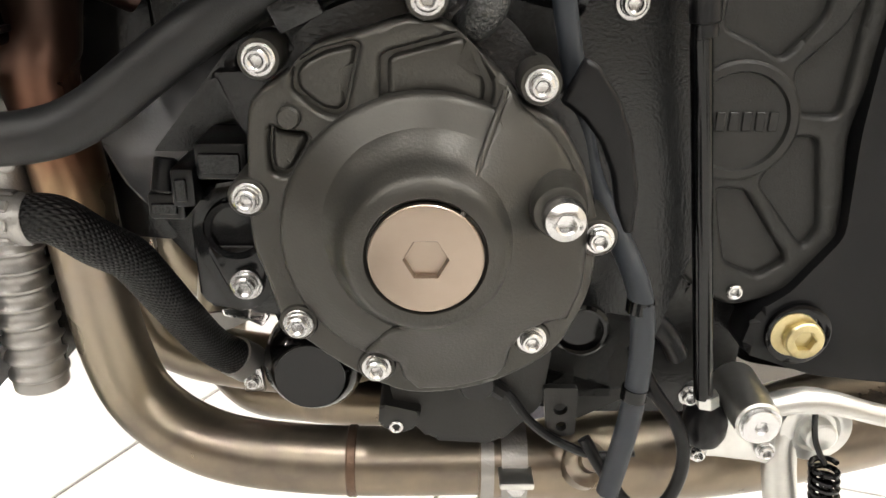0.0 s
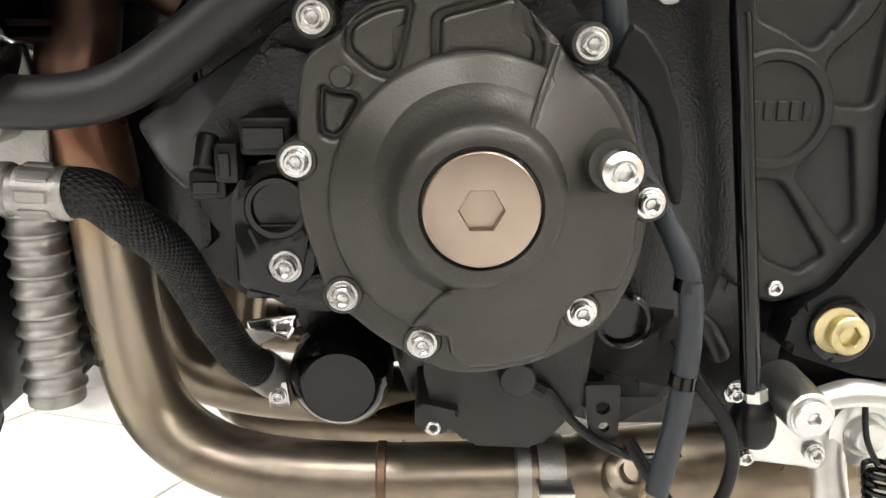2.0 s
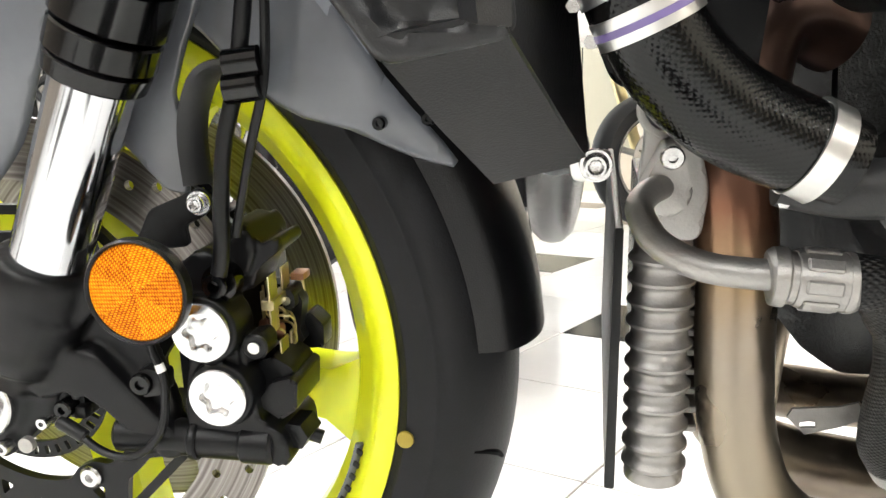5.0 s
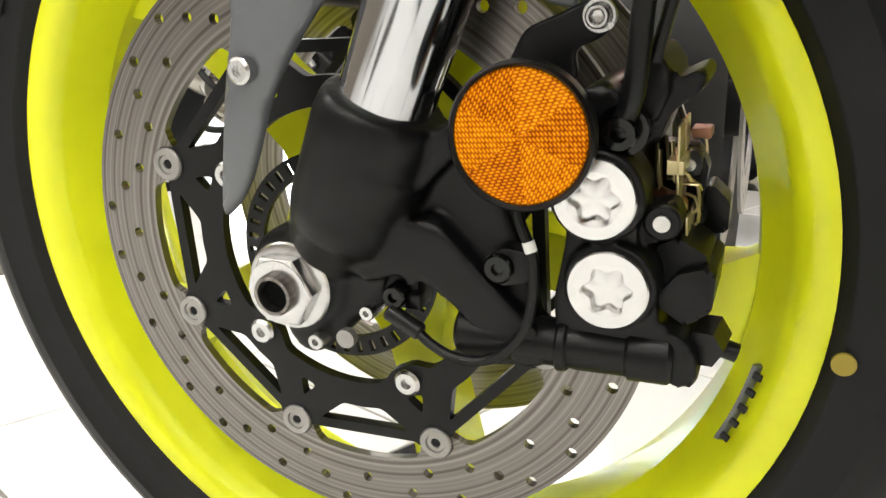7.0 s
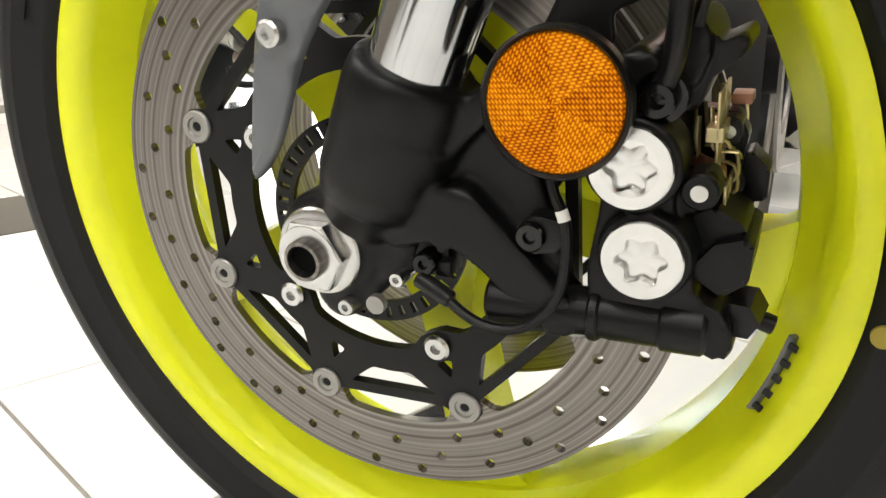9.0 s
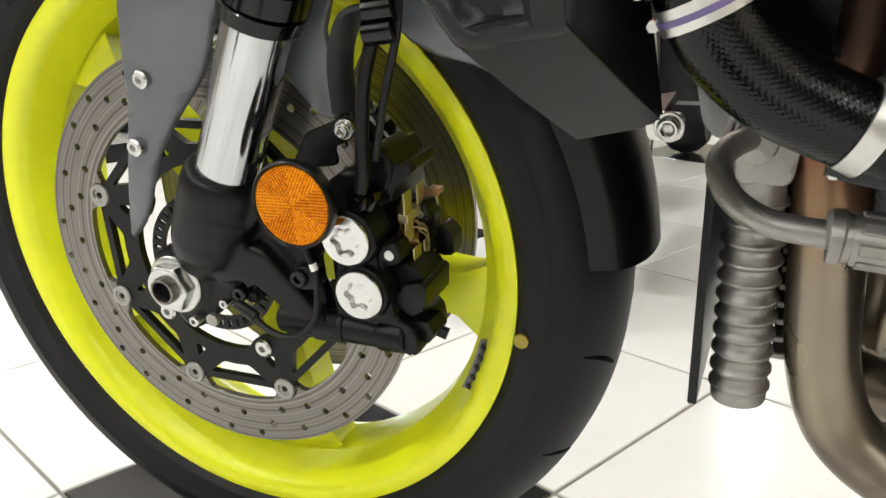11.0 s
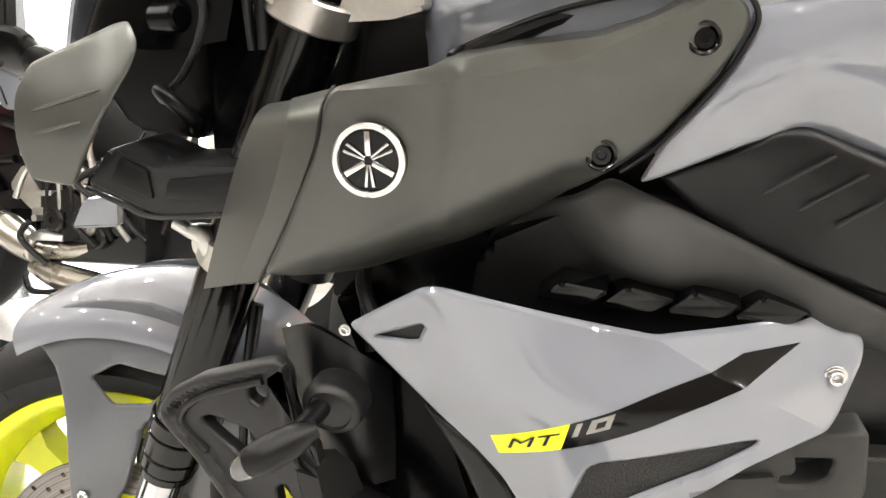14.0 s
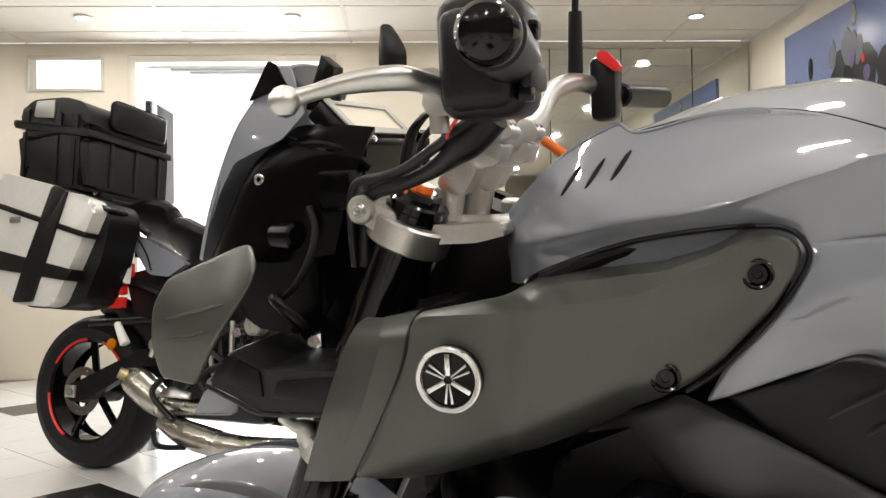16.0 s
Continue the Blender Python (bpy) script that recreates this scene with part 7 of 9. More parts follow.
for k in range(3):
    a = radians(90 + 120 * k)
    part("star_arm", prism([(0.3685 + r * math.cos(a + d), 0.8195 + r * math.sin(a + d)) for r, d in ((0.0175, -0.10), (0.0175, 0.10), (0.0034, 0.55), (0.0034, -0.55))], -0.2788, -0.2765, 0.0003), BRIGHT, emb)
    b = a + math.pi
    for s in (-0.16, 0.16):
        part("star_arm", prism([(0.3685 + r * math.cos(b + s * w), 0.8195 + r * math.sin(b + s * w)) for r, w in ((0.0165, 1.3), (0.0165, 0.55), (0.0026, 0.3), (0.0026, 3.0))], -0.2788, -0.2765, 0.0003), BRIGHT, emb)
for x, y, z in ((0.562, float(ifn(np.array([[0.562, 0.8835]]))[0]), 0.8835), (0.505, float(ifn(np.array([[0.505, 0.816]]))[0]), 0.8160)):
    s = part("cover_screw", lathe([(0.0100, -0.004), (0.0100, 0.0015), (0.0090, 0.0025), (0.0075, 0.0015), (0.0070, -0.0010), (0.0062, 0.0002), (0.0058, 0.0022), (0.0030, 0.0022), (0.0028, 0.0002, 6), (0.0004, 0.0002)], 32, at_side(x, y - 0.001, z)), GLOSS, ic, "recessed black screw")
# strip added behind the open gap, its black standing for the shade there
part("gap_backing", tube([(0.409, -0.216, 0.872), (0.467, -0.212, 0.894), (0.503, -0.209, 0.902), (0.554, -0.206, 0.907), (0.577, -0.206, 0.904), (0.586, -0.208, 0.895), (0.585, -0.208, 0.884), (0.570, -0.206, 0.858), (0.538, -0.202, 0.824), (0.515, -0.198, 0.806)], 0.0065, 10), PLASTD, ic, "black strip added behind the gap for its shade")

# tank and its shells
STN = [(0.374, 0.862, -0.125, 0.893, -0.132, 0.9215, -0.120), (0.416, 0.872, -0.206, 0.905, -0.209, 0.959, -0.135), (0.464, 0.884, -0.214, 0.916, -0.224, 0.984, -0.140),
       (0.484, 0.886, -0.214, 0.9195, -0.226, 0.9780, -0.148), (0.540, 0.885, -0.214, 0.927, -0.229, 0.988, -0.140), (0.600, 0.850, -0.210, 0.943, -0.227, 0.984, -0.150),
       (0.655, 0.830, -0.205, 0.950, -0.219, 0.963, -0.188), (0.760, 0.830, -0.190, 0.905, -0.196, 0.925, -0.170)]
tfn = []
for x, zb, yb, zc, yc, zt, yt in STN:
    # foot, undercut face, crease, sloping upper face, rolled top edge
    tfn.append([(x, yb, zb), (x, yb * 0.45 + yc * 0.55 + 0.002, zb * 0.45 + zc * 0.55), (x, yc + 0.0006, zc - 0.005), (x, yc + 0.002, zc + 0.003),
                (x, yc * 0.5 + yt * 0.5 + 0.003, zc * 0.5 + zt * 0.5 - 0.001), (x, yt - 0.004, zt - 0.002), (x, yt, zt), (x, yt + 0.006, zt - 0.003), (x, yt + 0.012, zt - 0.012)])
tank = part("fuel_tank", loft(tfn, 0.003, 5, 7), GREY, bike, "gloss grey fuel tank shell with a sharp side crease", 60)
on_tank = skin(tank)
part("tank_right_half", loft([[(x, -y, z) for x, y, z in row] for row in tfn], 0.003, 4, 4), GREY, tank, "", 60)
TOPZ = (0.940, 0.966, 0.982, 0.989, 1.007, 1.014, 1.011, 0.955)
crown = []
for (x, zb, yb, zc, yc, zt, yt), h in zip(STN, TOPZ):
    e, g = yt + 0.008, zt - 0.010
    crown.append([(x, k * e, h - (h - g) * abs(k) ** 2.2) for k in (1, 0.85, 0.65, 0.4, 0, -0.4, -0.65, -0.85, -1)])
part("tank_crown", loft(crown, 0.003, 4, 6), GREY, tank, "rounded grey top of the tank", 60)
wing_shell = part("tank_wing", plate(rounded([(0.590, 0.900), (0.592, 0.884), (0.576, 0.856), (0.543, 0.820), (0.528, 0.7915), (0.545, 0.797), (0.580, 0.812), (0.622, 0.827), (0.690, 0.800), (0.76, 0.765), (0.76, 0.90), (0.66, 0.905)], 0.006), plane_fn([(0.59, 0.9, -0.2185), (0.528, 0.7915, -0.213), (0.576, 0.856, -0.224), (0.63, 0.828, -0.211), (0.70, 0.795, -0.200), (0.76, 0.765, -0.192), (0.76, 0.84, -0.20), (0.76, 0.9, -0.203), (0.62, 0.87, -0.226), (0.66, 0.905, -0.2185)]), 0.004, step=0.010, edge=0.003), GREY, tank, "", 50)
on_wing = skin(wing_shell)
gap = catmull([(0.413, 0.8775), (0.421, 0.8825), (0.467, 0.8985), (0.503, 0.9065), (0.554, 0.9120), (0.580, 0.9100), (0.5915, 0.899), (0.591, 0.885), (0.5735, 0.8565), (0.5405, 0.8205), (0.517, 0.8015)], 4)
part("cover_gap", tube([(x, min(on_tank(x, z), on_wing(x, z), float(ifn(np.array([[x, z]]))[0]) + 0.004) - 0.0004, z) for x, z in gap], 0.0019, 8, 2), PLASTD, ic, "dark shut line")
for k in range(3):
    x, z = 0.4289 + 0.0190 * k, 0.9337 + 0.005 * k
    row = [(x + 0.0115 * t, z + 0.0205 * t) for t in (0, 0.2, 0.4, 0.6, 0.8, 1)]
    part("tank_slot", tube([(a, on_tank(a, b) + 0.0003, b) for a, b in row], [0.0010, 0.0020, 0.0022, 0.0022, 0.0020, 0.0010], 8, 3), PLASTD, tank, "dark slanted slot")
part("tank_seam", tube(catmull([(x, yt + 0.004, zt + 0.0002) for x, zb, yb, zc, yc, zt, yt in STN[3:7]], 6), 0.0012, 8, 1), GLOSS, tank, "dark joint line below the crown")
part("tank_joint", tube([(a, on_tank(a, b) + 0.0004, b) for a, b in catmull([(0.668, 0.955), (0.650, 0.944), (0.640, 0.925), (0.645, 0.905), (0.668, 0.888), (0.70, 0.872)], 4)], 0.0013, 8, 2), GLOSS, tank, "curved seat joint line")
sc = part("knee_cover", plate(rounded([(0.540, 0.796), (0.580, 0.810), (0.612, 0.828), (0.630, 0.828), (0.690, 0.800), (0.76, 0.76), (0.76, 0.690), (0.690, 0.715), (0.579, 0.757)], 0.008), plane_fn([(0.54, 0.796, -0.208), (0.612, 0.828, -0.214), (0.69, 0.80, -0.216), (0.76, 0.76, -0.215), (0.76, 0.69, -0.200), (0.579, 0.757, -0.195), (0.65, 0.785, -0.224)]), 0.008, step=0.009, edge=0.005), PLASTD, bike, "black plastic cover with three raised ribs", 40)
for k in range(3):
    part("cover_rib", tube([(0.603 + 0.0215 * k, -0.2235, 0.789 - 0.0105 * k), (0.642 + 0.0190 * k, -0.2260, 0.8125 - 0.0110 * k)], 0.0014, 8, 1), PLAST, sc)

# headlight cowl, wing and bracket
wfn = plane_fn([(0.160, 0.904, -0.190), (0.190, 0.888, -0.218), (0.142, 0.847, -0.215), (0.066, 0.850, -0.198), (0.066, 0.790, -0.194), (0.118, 0.786, -0.206), (0.10, 0.83, -0.209)])
wing = part("cowl_wing", plate(rounded([(0.0715, 0.8554), (0.0838, 0.8760), (0.1550, 0.9025), (0.1714, 0.9045), (0.1885, 0.8884), (0.1830, 0.8740), (0.1263, 0.8015), (0.1117, 0.7850), (0.0695, 0.7885), (0.0650, 0.8157)], 0.007), wfn, 0.004, step=0.007, edge=0.003), OLIVE, bike, "dark grey cowl wing with two ribs", 40)
for (x0, z0), (x1, z1) in (((0.0914, 0.8433), (0.1543, 0.8581)), ((0.0878, 0.8257), (0.1369, 0.8357))):
    part("wing_rib", tube([(x, float(wfn(np.array([(x, z)]))[0]) - 0.0006, z) for x, z in [(x0 + (x1 - x0) * t, z0 + (z1 - z0) * t) for t in (0, 0.25, 0.5, 0.75, 1)]], [0.0006, 0.0014, 0.0014, 0.0014, 0.0006], 8), OLIVE, wing)
cb = part("cowl_bracket", join(
    prism(rounded([(0.112, 0.782), (0.136, 0.812), (0.172, 0.796), (0.245, 0.797), (0.238, 0.763), (0.168, 0.760)], 0.004), -0.185, -0.10, 0.004),), PLAST, bike, "black moulded cowl bracket")
part("bracket_panel", prism(rounded([(0.133, 0.784), (0.145, 0.805), (0.166, 0.795), (0.168, 0.772)], 0.003), -0.188, -0.183, 0.001), PLASTD, cb)
part("bracket_panel", prism(rounded([(0.178, 0.772), (0.182, 0.787), (0.236, 0.792), (0.234, 0.770)], 0.003), -0.188, -0.183, 0.001), PLASTD, cb)
part("bracket_lip", tube([(0.110, -0.184, 0.780), (0.140, -0.186, 0.768), (0.168, -0.186, 0.758), (0.240, -0.185, 0.761)], 0.0022, 8), PLAST, cb)
tag = part("grey_air_flap", prism(rounded([(0.026, 0.722), (0.042, 0.749), (0.076, 0.753), (0.072, 0.724)], 0.003), -0.095, -0.085, 0.002), GREY, bike, "small grey flap under the cowl")
lower_cl = part("lower_fork_clamp", join(rod((0.170, -0.118, 0.715), (0.170, 0.118, 0.715), 0.014, 20), rod(on_fork(0.700), on_fork(0.724), 0.0315, 32, bev=0.002), rod(on_fork(0.700, -1), on_fork(0.724, -1), 0.0315, 32, bev=0.002)), ALU, bike, "silver lower fork clamp")
part("clamp_arm", tube([(0.158, -0.140, 0.742), (0.170, -0.142, 0.735), (0.184, -0.142, 0.730), (0.190, -0.140, 0.705)], [0.007, 0.0065, 0.010, 0.010], 14), ALU, lower_cl)
bolt(lower_cl, 0.222, -0.150, 0.705, 0.95)
lc = [[(0.045, -0.080, 0.872), (0.090, -0.115, 0.885), (0.150, -0.120, 0.880), (0.200, -0.100, 0.885)],
      [(0.070, -0.075, 0.915), (0.105, -0.112, 0.930), (0.160, -0.118, 0.935), (0.215, -0.100, 0.930)],
      [(0.105, -0.070, 0.965), (0.130, -0.106, 0.975), (0.180, -0.108, 0.985), (0.230, -0.090, 0.975)],
      [(0.140, -0.055, 1.000), (0.160, -0.080, 1.005), (0.195, -0.080, 1.005), (0.235, -0.070, 1.000)]]
cowl = part("headlight_cowl", loft(lc, 0.005), COWL, bike, "gloss black headlight cowl", 45)
part("cowl_right", loft([[(x, -y, z) for x, y, z in row] for row in lc], 0.005), COWL, cowl)
part("cowl_core", prism(rounded([(0.055, 0.870), (0.110, 0.960), (0.150, 1.000), (0.230, 0.990), (0.210, 0.880), (0.16, 0.80), (0.09, 0.81)], 0.008), -0.075, 0.075, 0.004), COWL, cowl)
part("lamp_bucket", join(prism(rounded([(0.165, 0.765), (0.170, 0.900), (0.255, 0.905), (0.262, 0.770)], 0.01), -0.075, 0.075, 0.006), rod((0.150, -0.118, 0.905), (0.178, -0.128, 0.905), 0.012, 20, bev=0.003), box((0.196, -0.118, 0.925), (0.228, -0.085, 0.962), 0.004)), COWL, cowl, "black lamp housing behind the cowl")
part("cowl_bolt", lathe([(0.0055, -0.003), (0.0055, 0.002), (0.004, 0.003), (0.0022, 0.003), (0.002, 0.001), (0.0004, 0.001)], 20, at_side(0.136, -0.114, 0.957)), BOLT, cowl)
part("cowl_cable", tube([(0.160, -0.125, 0.850), (0.180, -0.140, 0.862), (0.196, -0.142, 0.885), (0.198, -0.130, 0.910), (0.188, -0.12, 0.93)], 0.0032, 12), BRAID, cowl, "ribbed black wiring sleeve")
part("cowl_tube", tube([(0.150, -0.120, 0.842), (0.158, -0.140, 0.850), (0.170, -0.145, 0.842), (0.182, -0.135, 0.825), (0.176, -0.120, 0.815)], 0.0060, 12), RUBBER, cowl)
scr = part("flyscreen", loft([[(0.036, -0.078, 0.880), (0.040, -0.02, 0.885), (0.040, 0.02, 0.885), (0.036, 0.078, 0.880)], [(0.070, -0.098, 0.940), (0.074, -0.03, 0.950), (0.074, 0.03, 0.950), (0.070, 0.098, 0.940)], [(0.108, -0.100, 1.010), (0.112, -0.035, 1.020), (0.112, 0.035, 1.020), (0.108, 0.100, 1.010)], [(0.142, -0.072, 1.062), (0.144, -0.030, 1.070), (0.144, 0.030, 1.070), (0.142, 0.072, 1.062)]], 0.004), GREY, bike, "grey and smoked fly screen", 50)
part("screen_side", plate(rounded([(0.040, 0.884), (0.075, 0.945), (0.113, 1.012), (0.143, 1.064), (0.156, 1.060), (0.181, 1.014), (0.160, 0.992), (0.106, 0.974), (0.080, 0.944)], 0.004), plane_fn([(0.04, 0.884, -0.078), (0.113, 1.012, -0.102), (0.143, 1.064, -0.074), (0.181, 1.014, -0.105), (0.106, 0.974, -0.108)]), 0.003, step=0.012), GREY, scr)
part("screen_tip", plate(rounded([(0.120, 1.030), (0.144, 1.066), (0.152, 1.062), (0.162, 1.040), (0.140, 1.036)], 0.003), -0.0985, 0.003, step=0.02), GLOSS, scr, "smoked screen edge")
part("screen_fin", prism([(0.158, 1.022), (0.1785, 1.072), (0.192, 1.060), (0.186, 1.015)], -0.060, -0.040, 0.002), GLOSS, scr)
DASH = Matrix.Translation((0.199, 0.0, 1.0115)) @ pose(0, 0, 0, 0, 47, 0)
dash = part("instrument_panel", join(box((-0.024, -0.076, -0.022), (0.024, 0.076, 0.0), 0.004), box((-0.018, -0.060, -0.040), (0.014, 0.060, -0.018), 0.006)), PLASTD, bike, "black instrument panel", m=DASH)
part("panel_bezel", plate(rounded([(-0.023, -0.074), (-0.023, 0.074), (0.023, 0.074), (0.023, -0.074)], 0.004), 0.0014, 0.002, [rounded([(-0.016, -0.062), (-0.016, 0.062), (0.015, 0.062), (0.015, -0.062)], 0.003)], 0.02), GREYB, dash, "pale grey bezel", m=DASH @ pose(0, 0, 0, 90, 0, 0))
# cream wall paint stands in for the bright reflection on the glass
part("screen_glass", box((-0.0165, -0.063, 0.0002), (0.0155, 0.063, 0.0010), 0.0003), WALLP, dash, "display with a pale reflection painted on", m=DASH)
for k in range(2):
    part("dash_knob", join(rod((0.206 + 0.011 * k, -0.052, 0.984), (0.2138 + 0.0111 * k, -0.056, 0.9927), 0.0062, 16, bev=0.0015), rod((0.198 + 0.011 * k, -0.050, 0.975), (0.208 + 0.011 * k, -0.053, 0.986), 0.0075, 16)), GLOSS, dash)
    part("knob_ring", rod((0.2120 + 0.0111 * k, -0.055, 0.9907), (0.2130 + 0.0111 * k, -0.0556, 0.9918), 0.0066, 16), BOLT, dash)
part("cowl_rim", tube([(0.150, -0.098, 0.996), (0.172, -0.102, 0.986), (0.196, -0.100, 0.984), (0.216, -0.088, 0.976), (0.232, -0.080, 0.962)], [0.004, 0.006, 0.006, 0.006, 0.004], 10), GLOSS, cowl)
# top clamp, risers, bars
tc = part("top_fork_clamp", join(
    rod(on_fork(0.897), on_fork(0.919), 0.0360, 48, bev=0.002), rod(on_fork(0.897, -1), on_fork(0.919, -1), 0.0360, 40, bev=0.002),
    rod((0.2620, -0.172, 0.9285), (0.2620, -0.118, 0.9285), 0.0120, 28, bev=0.002),
    prism(rounded([(0.2530, 0.9230), (0.2590, 0.9395), (0.2900, 0.9270), (0.2980, 0.9020), (0.2760, 0.9080)], 0.004), -0.168, -0.122, 0.003),
    prism(rounded([(0.300, 0.914), (0.340, 0.913), (0.378, 0.914), (0.381, 0.904), (0.354, 0.898), (0.310, 0.897)], 0.004), -0.155, 0.155, 0.004),
    rod((0.360, 0, 0.890), (0.365, 0, 0.922), 0.030, 32, bev=0.003)), RISER, bike, "bare cast aluminium top fork clamp", 30)
part("fork_cap", join(rod(on_fork(0.920), on_fork(0.933), 0.0258, 36, bev=0.002), rod(on_fork(0.933), on_fork(0.940), 0.0165, 6)), GLOSS, tc, "gloss black fork cap")
part("fork_adjuster", join(rod(on_fork(0.940), on_fork(0.946), 0.0075, 20), box(tuple(on_fork(0.939) + Vector((-0.014, -0.010, 0))), tuple(on_fork(0.945) + Vector((-0.005, 0.002, 0))), 0.001)), ORG, tc, "orange anodised adjuster")
bolt(tc, 0.2620, -0.172, 0.9285, 0.9)


def riser(dx, y0, y1):
    """A leaning stem, a squared body with a sunk panel, and a split clamp round the bar."""
    yc = (y0 + y1) / 2
    def sh(pts):
        return [(x + dx, z) for x, z in pts]
    r = part("bar_riser", join(rod((0.3105 + dx, yc, 0.906), (0.3180 + dx, yc, 0.9400), 0.0138, 36, 0.0134, 0.0012),
                               rod((0.3098 + dx, yc, 0.905), (0.3112 + dx, yc, 0.9115), 0.0165, 36, bev=0.001)), RISER, tc, "cast aluminium handlebar riser", 25)
    part("riser_body", prism(rounded(sh([(0.3110, 0.9440), (0.3124, 0.9487), (0.3232, 0.9634), (0.3343, 0.9716), (0.3400, 0.9690), (0.3480, 0.9571), (0.3357, 0.9376), (0.3270, 0.9340)]), 0.003), y0, y1, 0.0025), RISER, r)
    part("riser_panel", plate(rounded(sh([(0.3180, 0.9493), (0.3250, 0.9622), (0.3432, 0.9590), (0.3376, 0.9460)]), 0.002), y0 - 0.0012, 0.0022, [rounded(sh([(0.3206, 0.9505), (0.3262, 0.9602), (0.3398, 0.9577), (0.3358, 0.9480)]), 0.002)], 0.006), RISER, r)
    part("clamp_base", prism(rounded(sh([(0.3342, 0.9700), (0.3385, 0.9751), (0.3558, 0.9810), (0.3717, 0.9757), (0.3663, 0.9592), (0.3467, 0.9560)]), 0.003), y0 - 0.001, y1 + 0.001, 0.002), RISER, r)
    part("clamp_cap", prism(rounded(sh([(0.3566, 0.9838), (0.3610, 0.9978), (0.3707, 0.9989), (0.3797, 0.9854), (0.3740, 0.9780)]), 0.003), y0 - 0.001, y1 + 0.001, 0.002), RISER, r)
    for yy in (yc - 0.008, yc + 0.008):
        part("clamp_screw", rod((0.3735 + dx, yy, 0.9915), (0.3752 + dx, yy, 0.9940), 0.0034, 12), BOLT, r)


riser(0.0, -0.120, -0.090)
riser(0.006, -0.048, -0.018)
bars = part("handlebar", tube([(0.446, -0.400, 1.018), (0.424, -0.300, 1.018), (0.385, -0.190, 1.010), (0.362, -0.130, 0.990), (0.357, -0.105, 0.9825), (0.359, -0.030, 0.9825), (0.361, 0.050, 1.000), (0.362, 0.120, 1.033), (0.378, 0.200, 1.048), (0.410, 0.300, 1.040), (0.452, 0.420, 1.038)], 0.0118, 20), ALU, bike, "silver tapered handlebar")
part("left_grip", rod((0.428, -0.300, 1.020), (0.448, -0.420, 1.018), 0.0165, 28, bev=0.003), RUBBER, bars, "black rubber grip")
part("bar_end", lathe([(0.0150, 0), (0.0152, 0.004), (0.0146, 0.014), (0.0120, 0.019), (0.006, 0.0215), (0.0004, 0.022)], 32, axis_m((0.448, -0.419, 1.018), (0.4516, -0.440, 1.0163))), GLOSS, bars, "gloss black bar end")
part("switch_housing", join(box((0.390, -0.335, 0.986), (0.442, -0.280, 1.056), 0.012, 3), box((0.397, -0.350, 0.990), (0.437, -0.330, 1.046), 0.009, 3), box((0.392, -0.33, 1.030), (0.402, -0.30, 1.046), 0.003), box((0.441, -0.34, 1.000), (0.448, -0.30, 1.016), 0.003)), PLASTD, bars, "black switch housing")
for k in range(3):
    part("switch_button", box((0.438, -0.338 + 0.010 * k, 0.993 + 0.018 * k), (0.447, -0.326 + 0.010 * k, 1.004 + 0.018 * k), 0.002), GLOSS, bars)
part("right_grip", rod((0.415, 0.290, 1.037), (0.4556, 0.420, 1.039), 0.0150, 28, bev=0.003), RUBBER, bars, "black rubber grip")
part("right_switch", box((0.386, 0.222, 1.004), (0.420, 0.275, 1.080), 0.009), PLASTD, bars, "black right switch housing")
part("kill_switch", prism(rounded([(0.398, 1.076), (0.400, 1.086), (0.410, 1.084), (0.426, 1.066), (0.418, 1.060)], 0.003), 0.214, 0.25, 0.002), RED, bars, "red engine stop switch")
part("mirror_stem_boot", join(rod((0.375, 0.200, 1.060), (0.3775, 0.200, 1.130), 0.0095, 20, 0.0080), rod((0.374, 0.200, 1.045), (0.375, 0.200, 1.062), 0.0065, 14), rod((0.3775, 0.200, 1.128), (0.380, 0.200, 1.190), 0.0042, 14)), RUBBER, bars, "black mirror stem")
lev = part("clutch_lever", tube([(0.392, -0.318, 1.004), (0.3845, -0.334, 1.008), (0.374, -0.350, 1.0105), (0.352, -0.364, 1.0085), (0.336, -0.376, 1.004), (0.3265, -0.383, 1.001)], [0.0060, 0.0060, 0.0078, 0.0066, 0.0050, 0.0056], 18, 6, 0.8), ALU, bars, "polished clutch lever")
part("lever_ball", lathe([(0.0004, -0.0105), (0.006, -0.0088), (0.0098, -0.0040), (0.0105, 0.0), (0.0098, 0.004), (0.006, 0.0088), (0.0004, 0.0105)], 28, Matrix.Translation((0.3225, -0.386, 0.9995)) @ Matrix.Diagonal((0.84, 0.84, 0.84, 1))), ALU, lev)
part("lever_perch", join(prism(rounded([(0.3700, 1.0165), (0.3830, 1.0190), (0.3990, 1.012), (0.3990, 0.990), (0.3810, 0.990), (0.3750, 0.9945), (0.3770, 1.006)], 0.003), -0.318, -0.290, 0.003), rod((0.384, -0.312, 0.980), (0.384, -0.312, 1.016), 0.006, 16)), ALU, bars)
part("clutch_cable", tube([(0.3985, -0.272, 0.992), (0.3786, -0.270, 0.9815), (0.3549, -0.240, 0.9737), (0.3156, -0.200, 0.9604), (0.2867, -0.180, 0.9543), (0.2636, -0.170, 0.9514), (0.2539, -0.165, 0.943), (0.2486, -0.160, 0.9205), (0.245, -0.150, 0.880)], 0.0040, 14), RUBBER, bars, "black clutch cable")
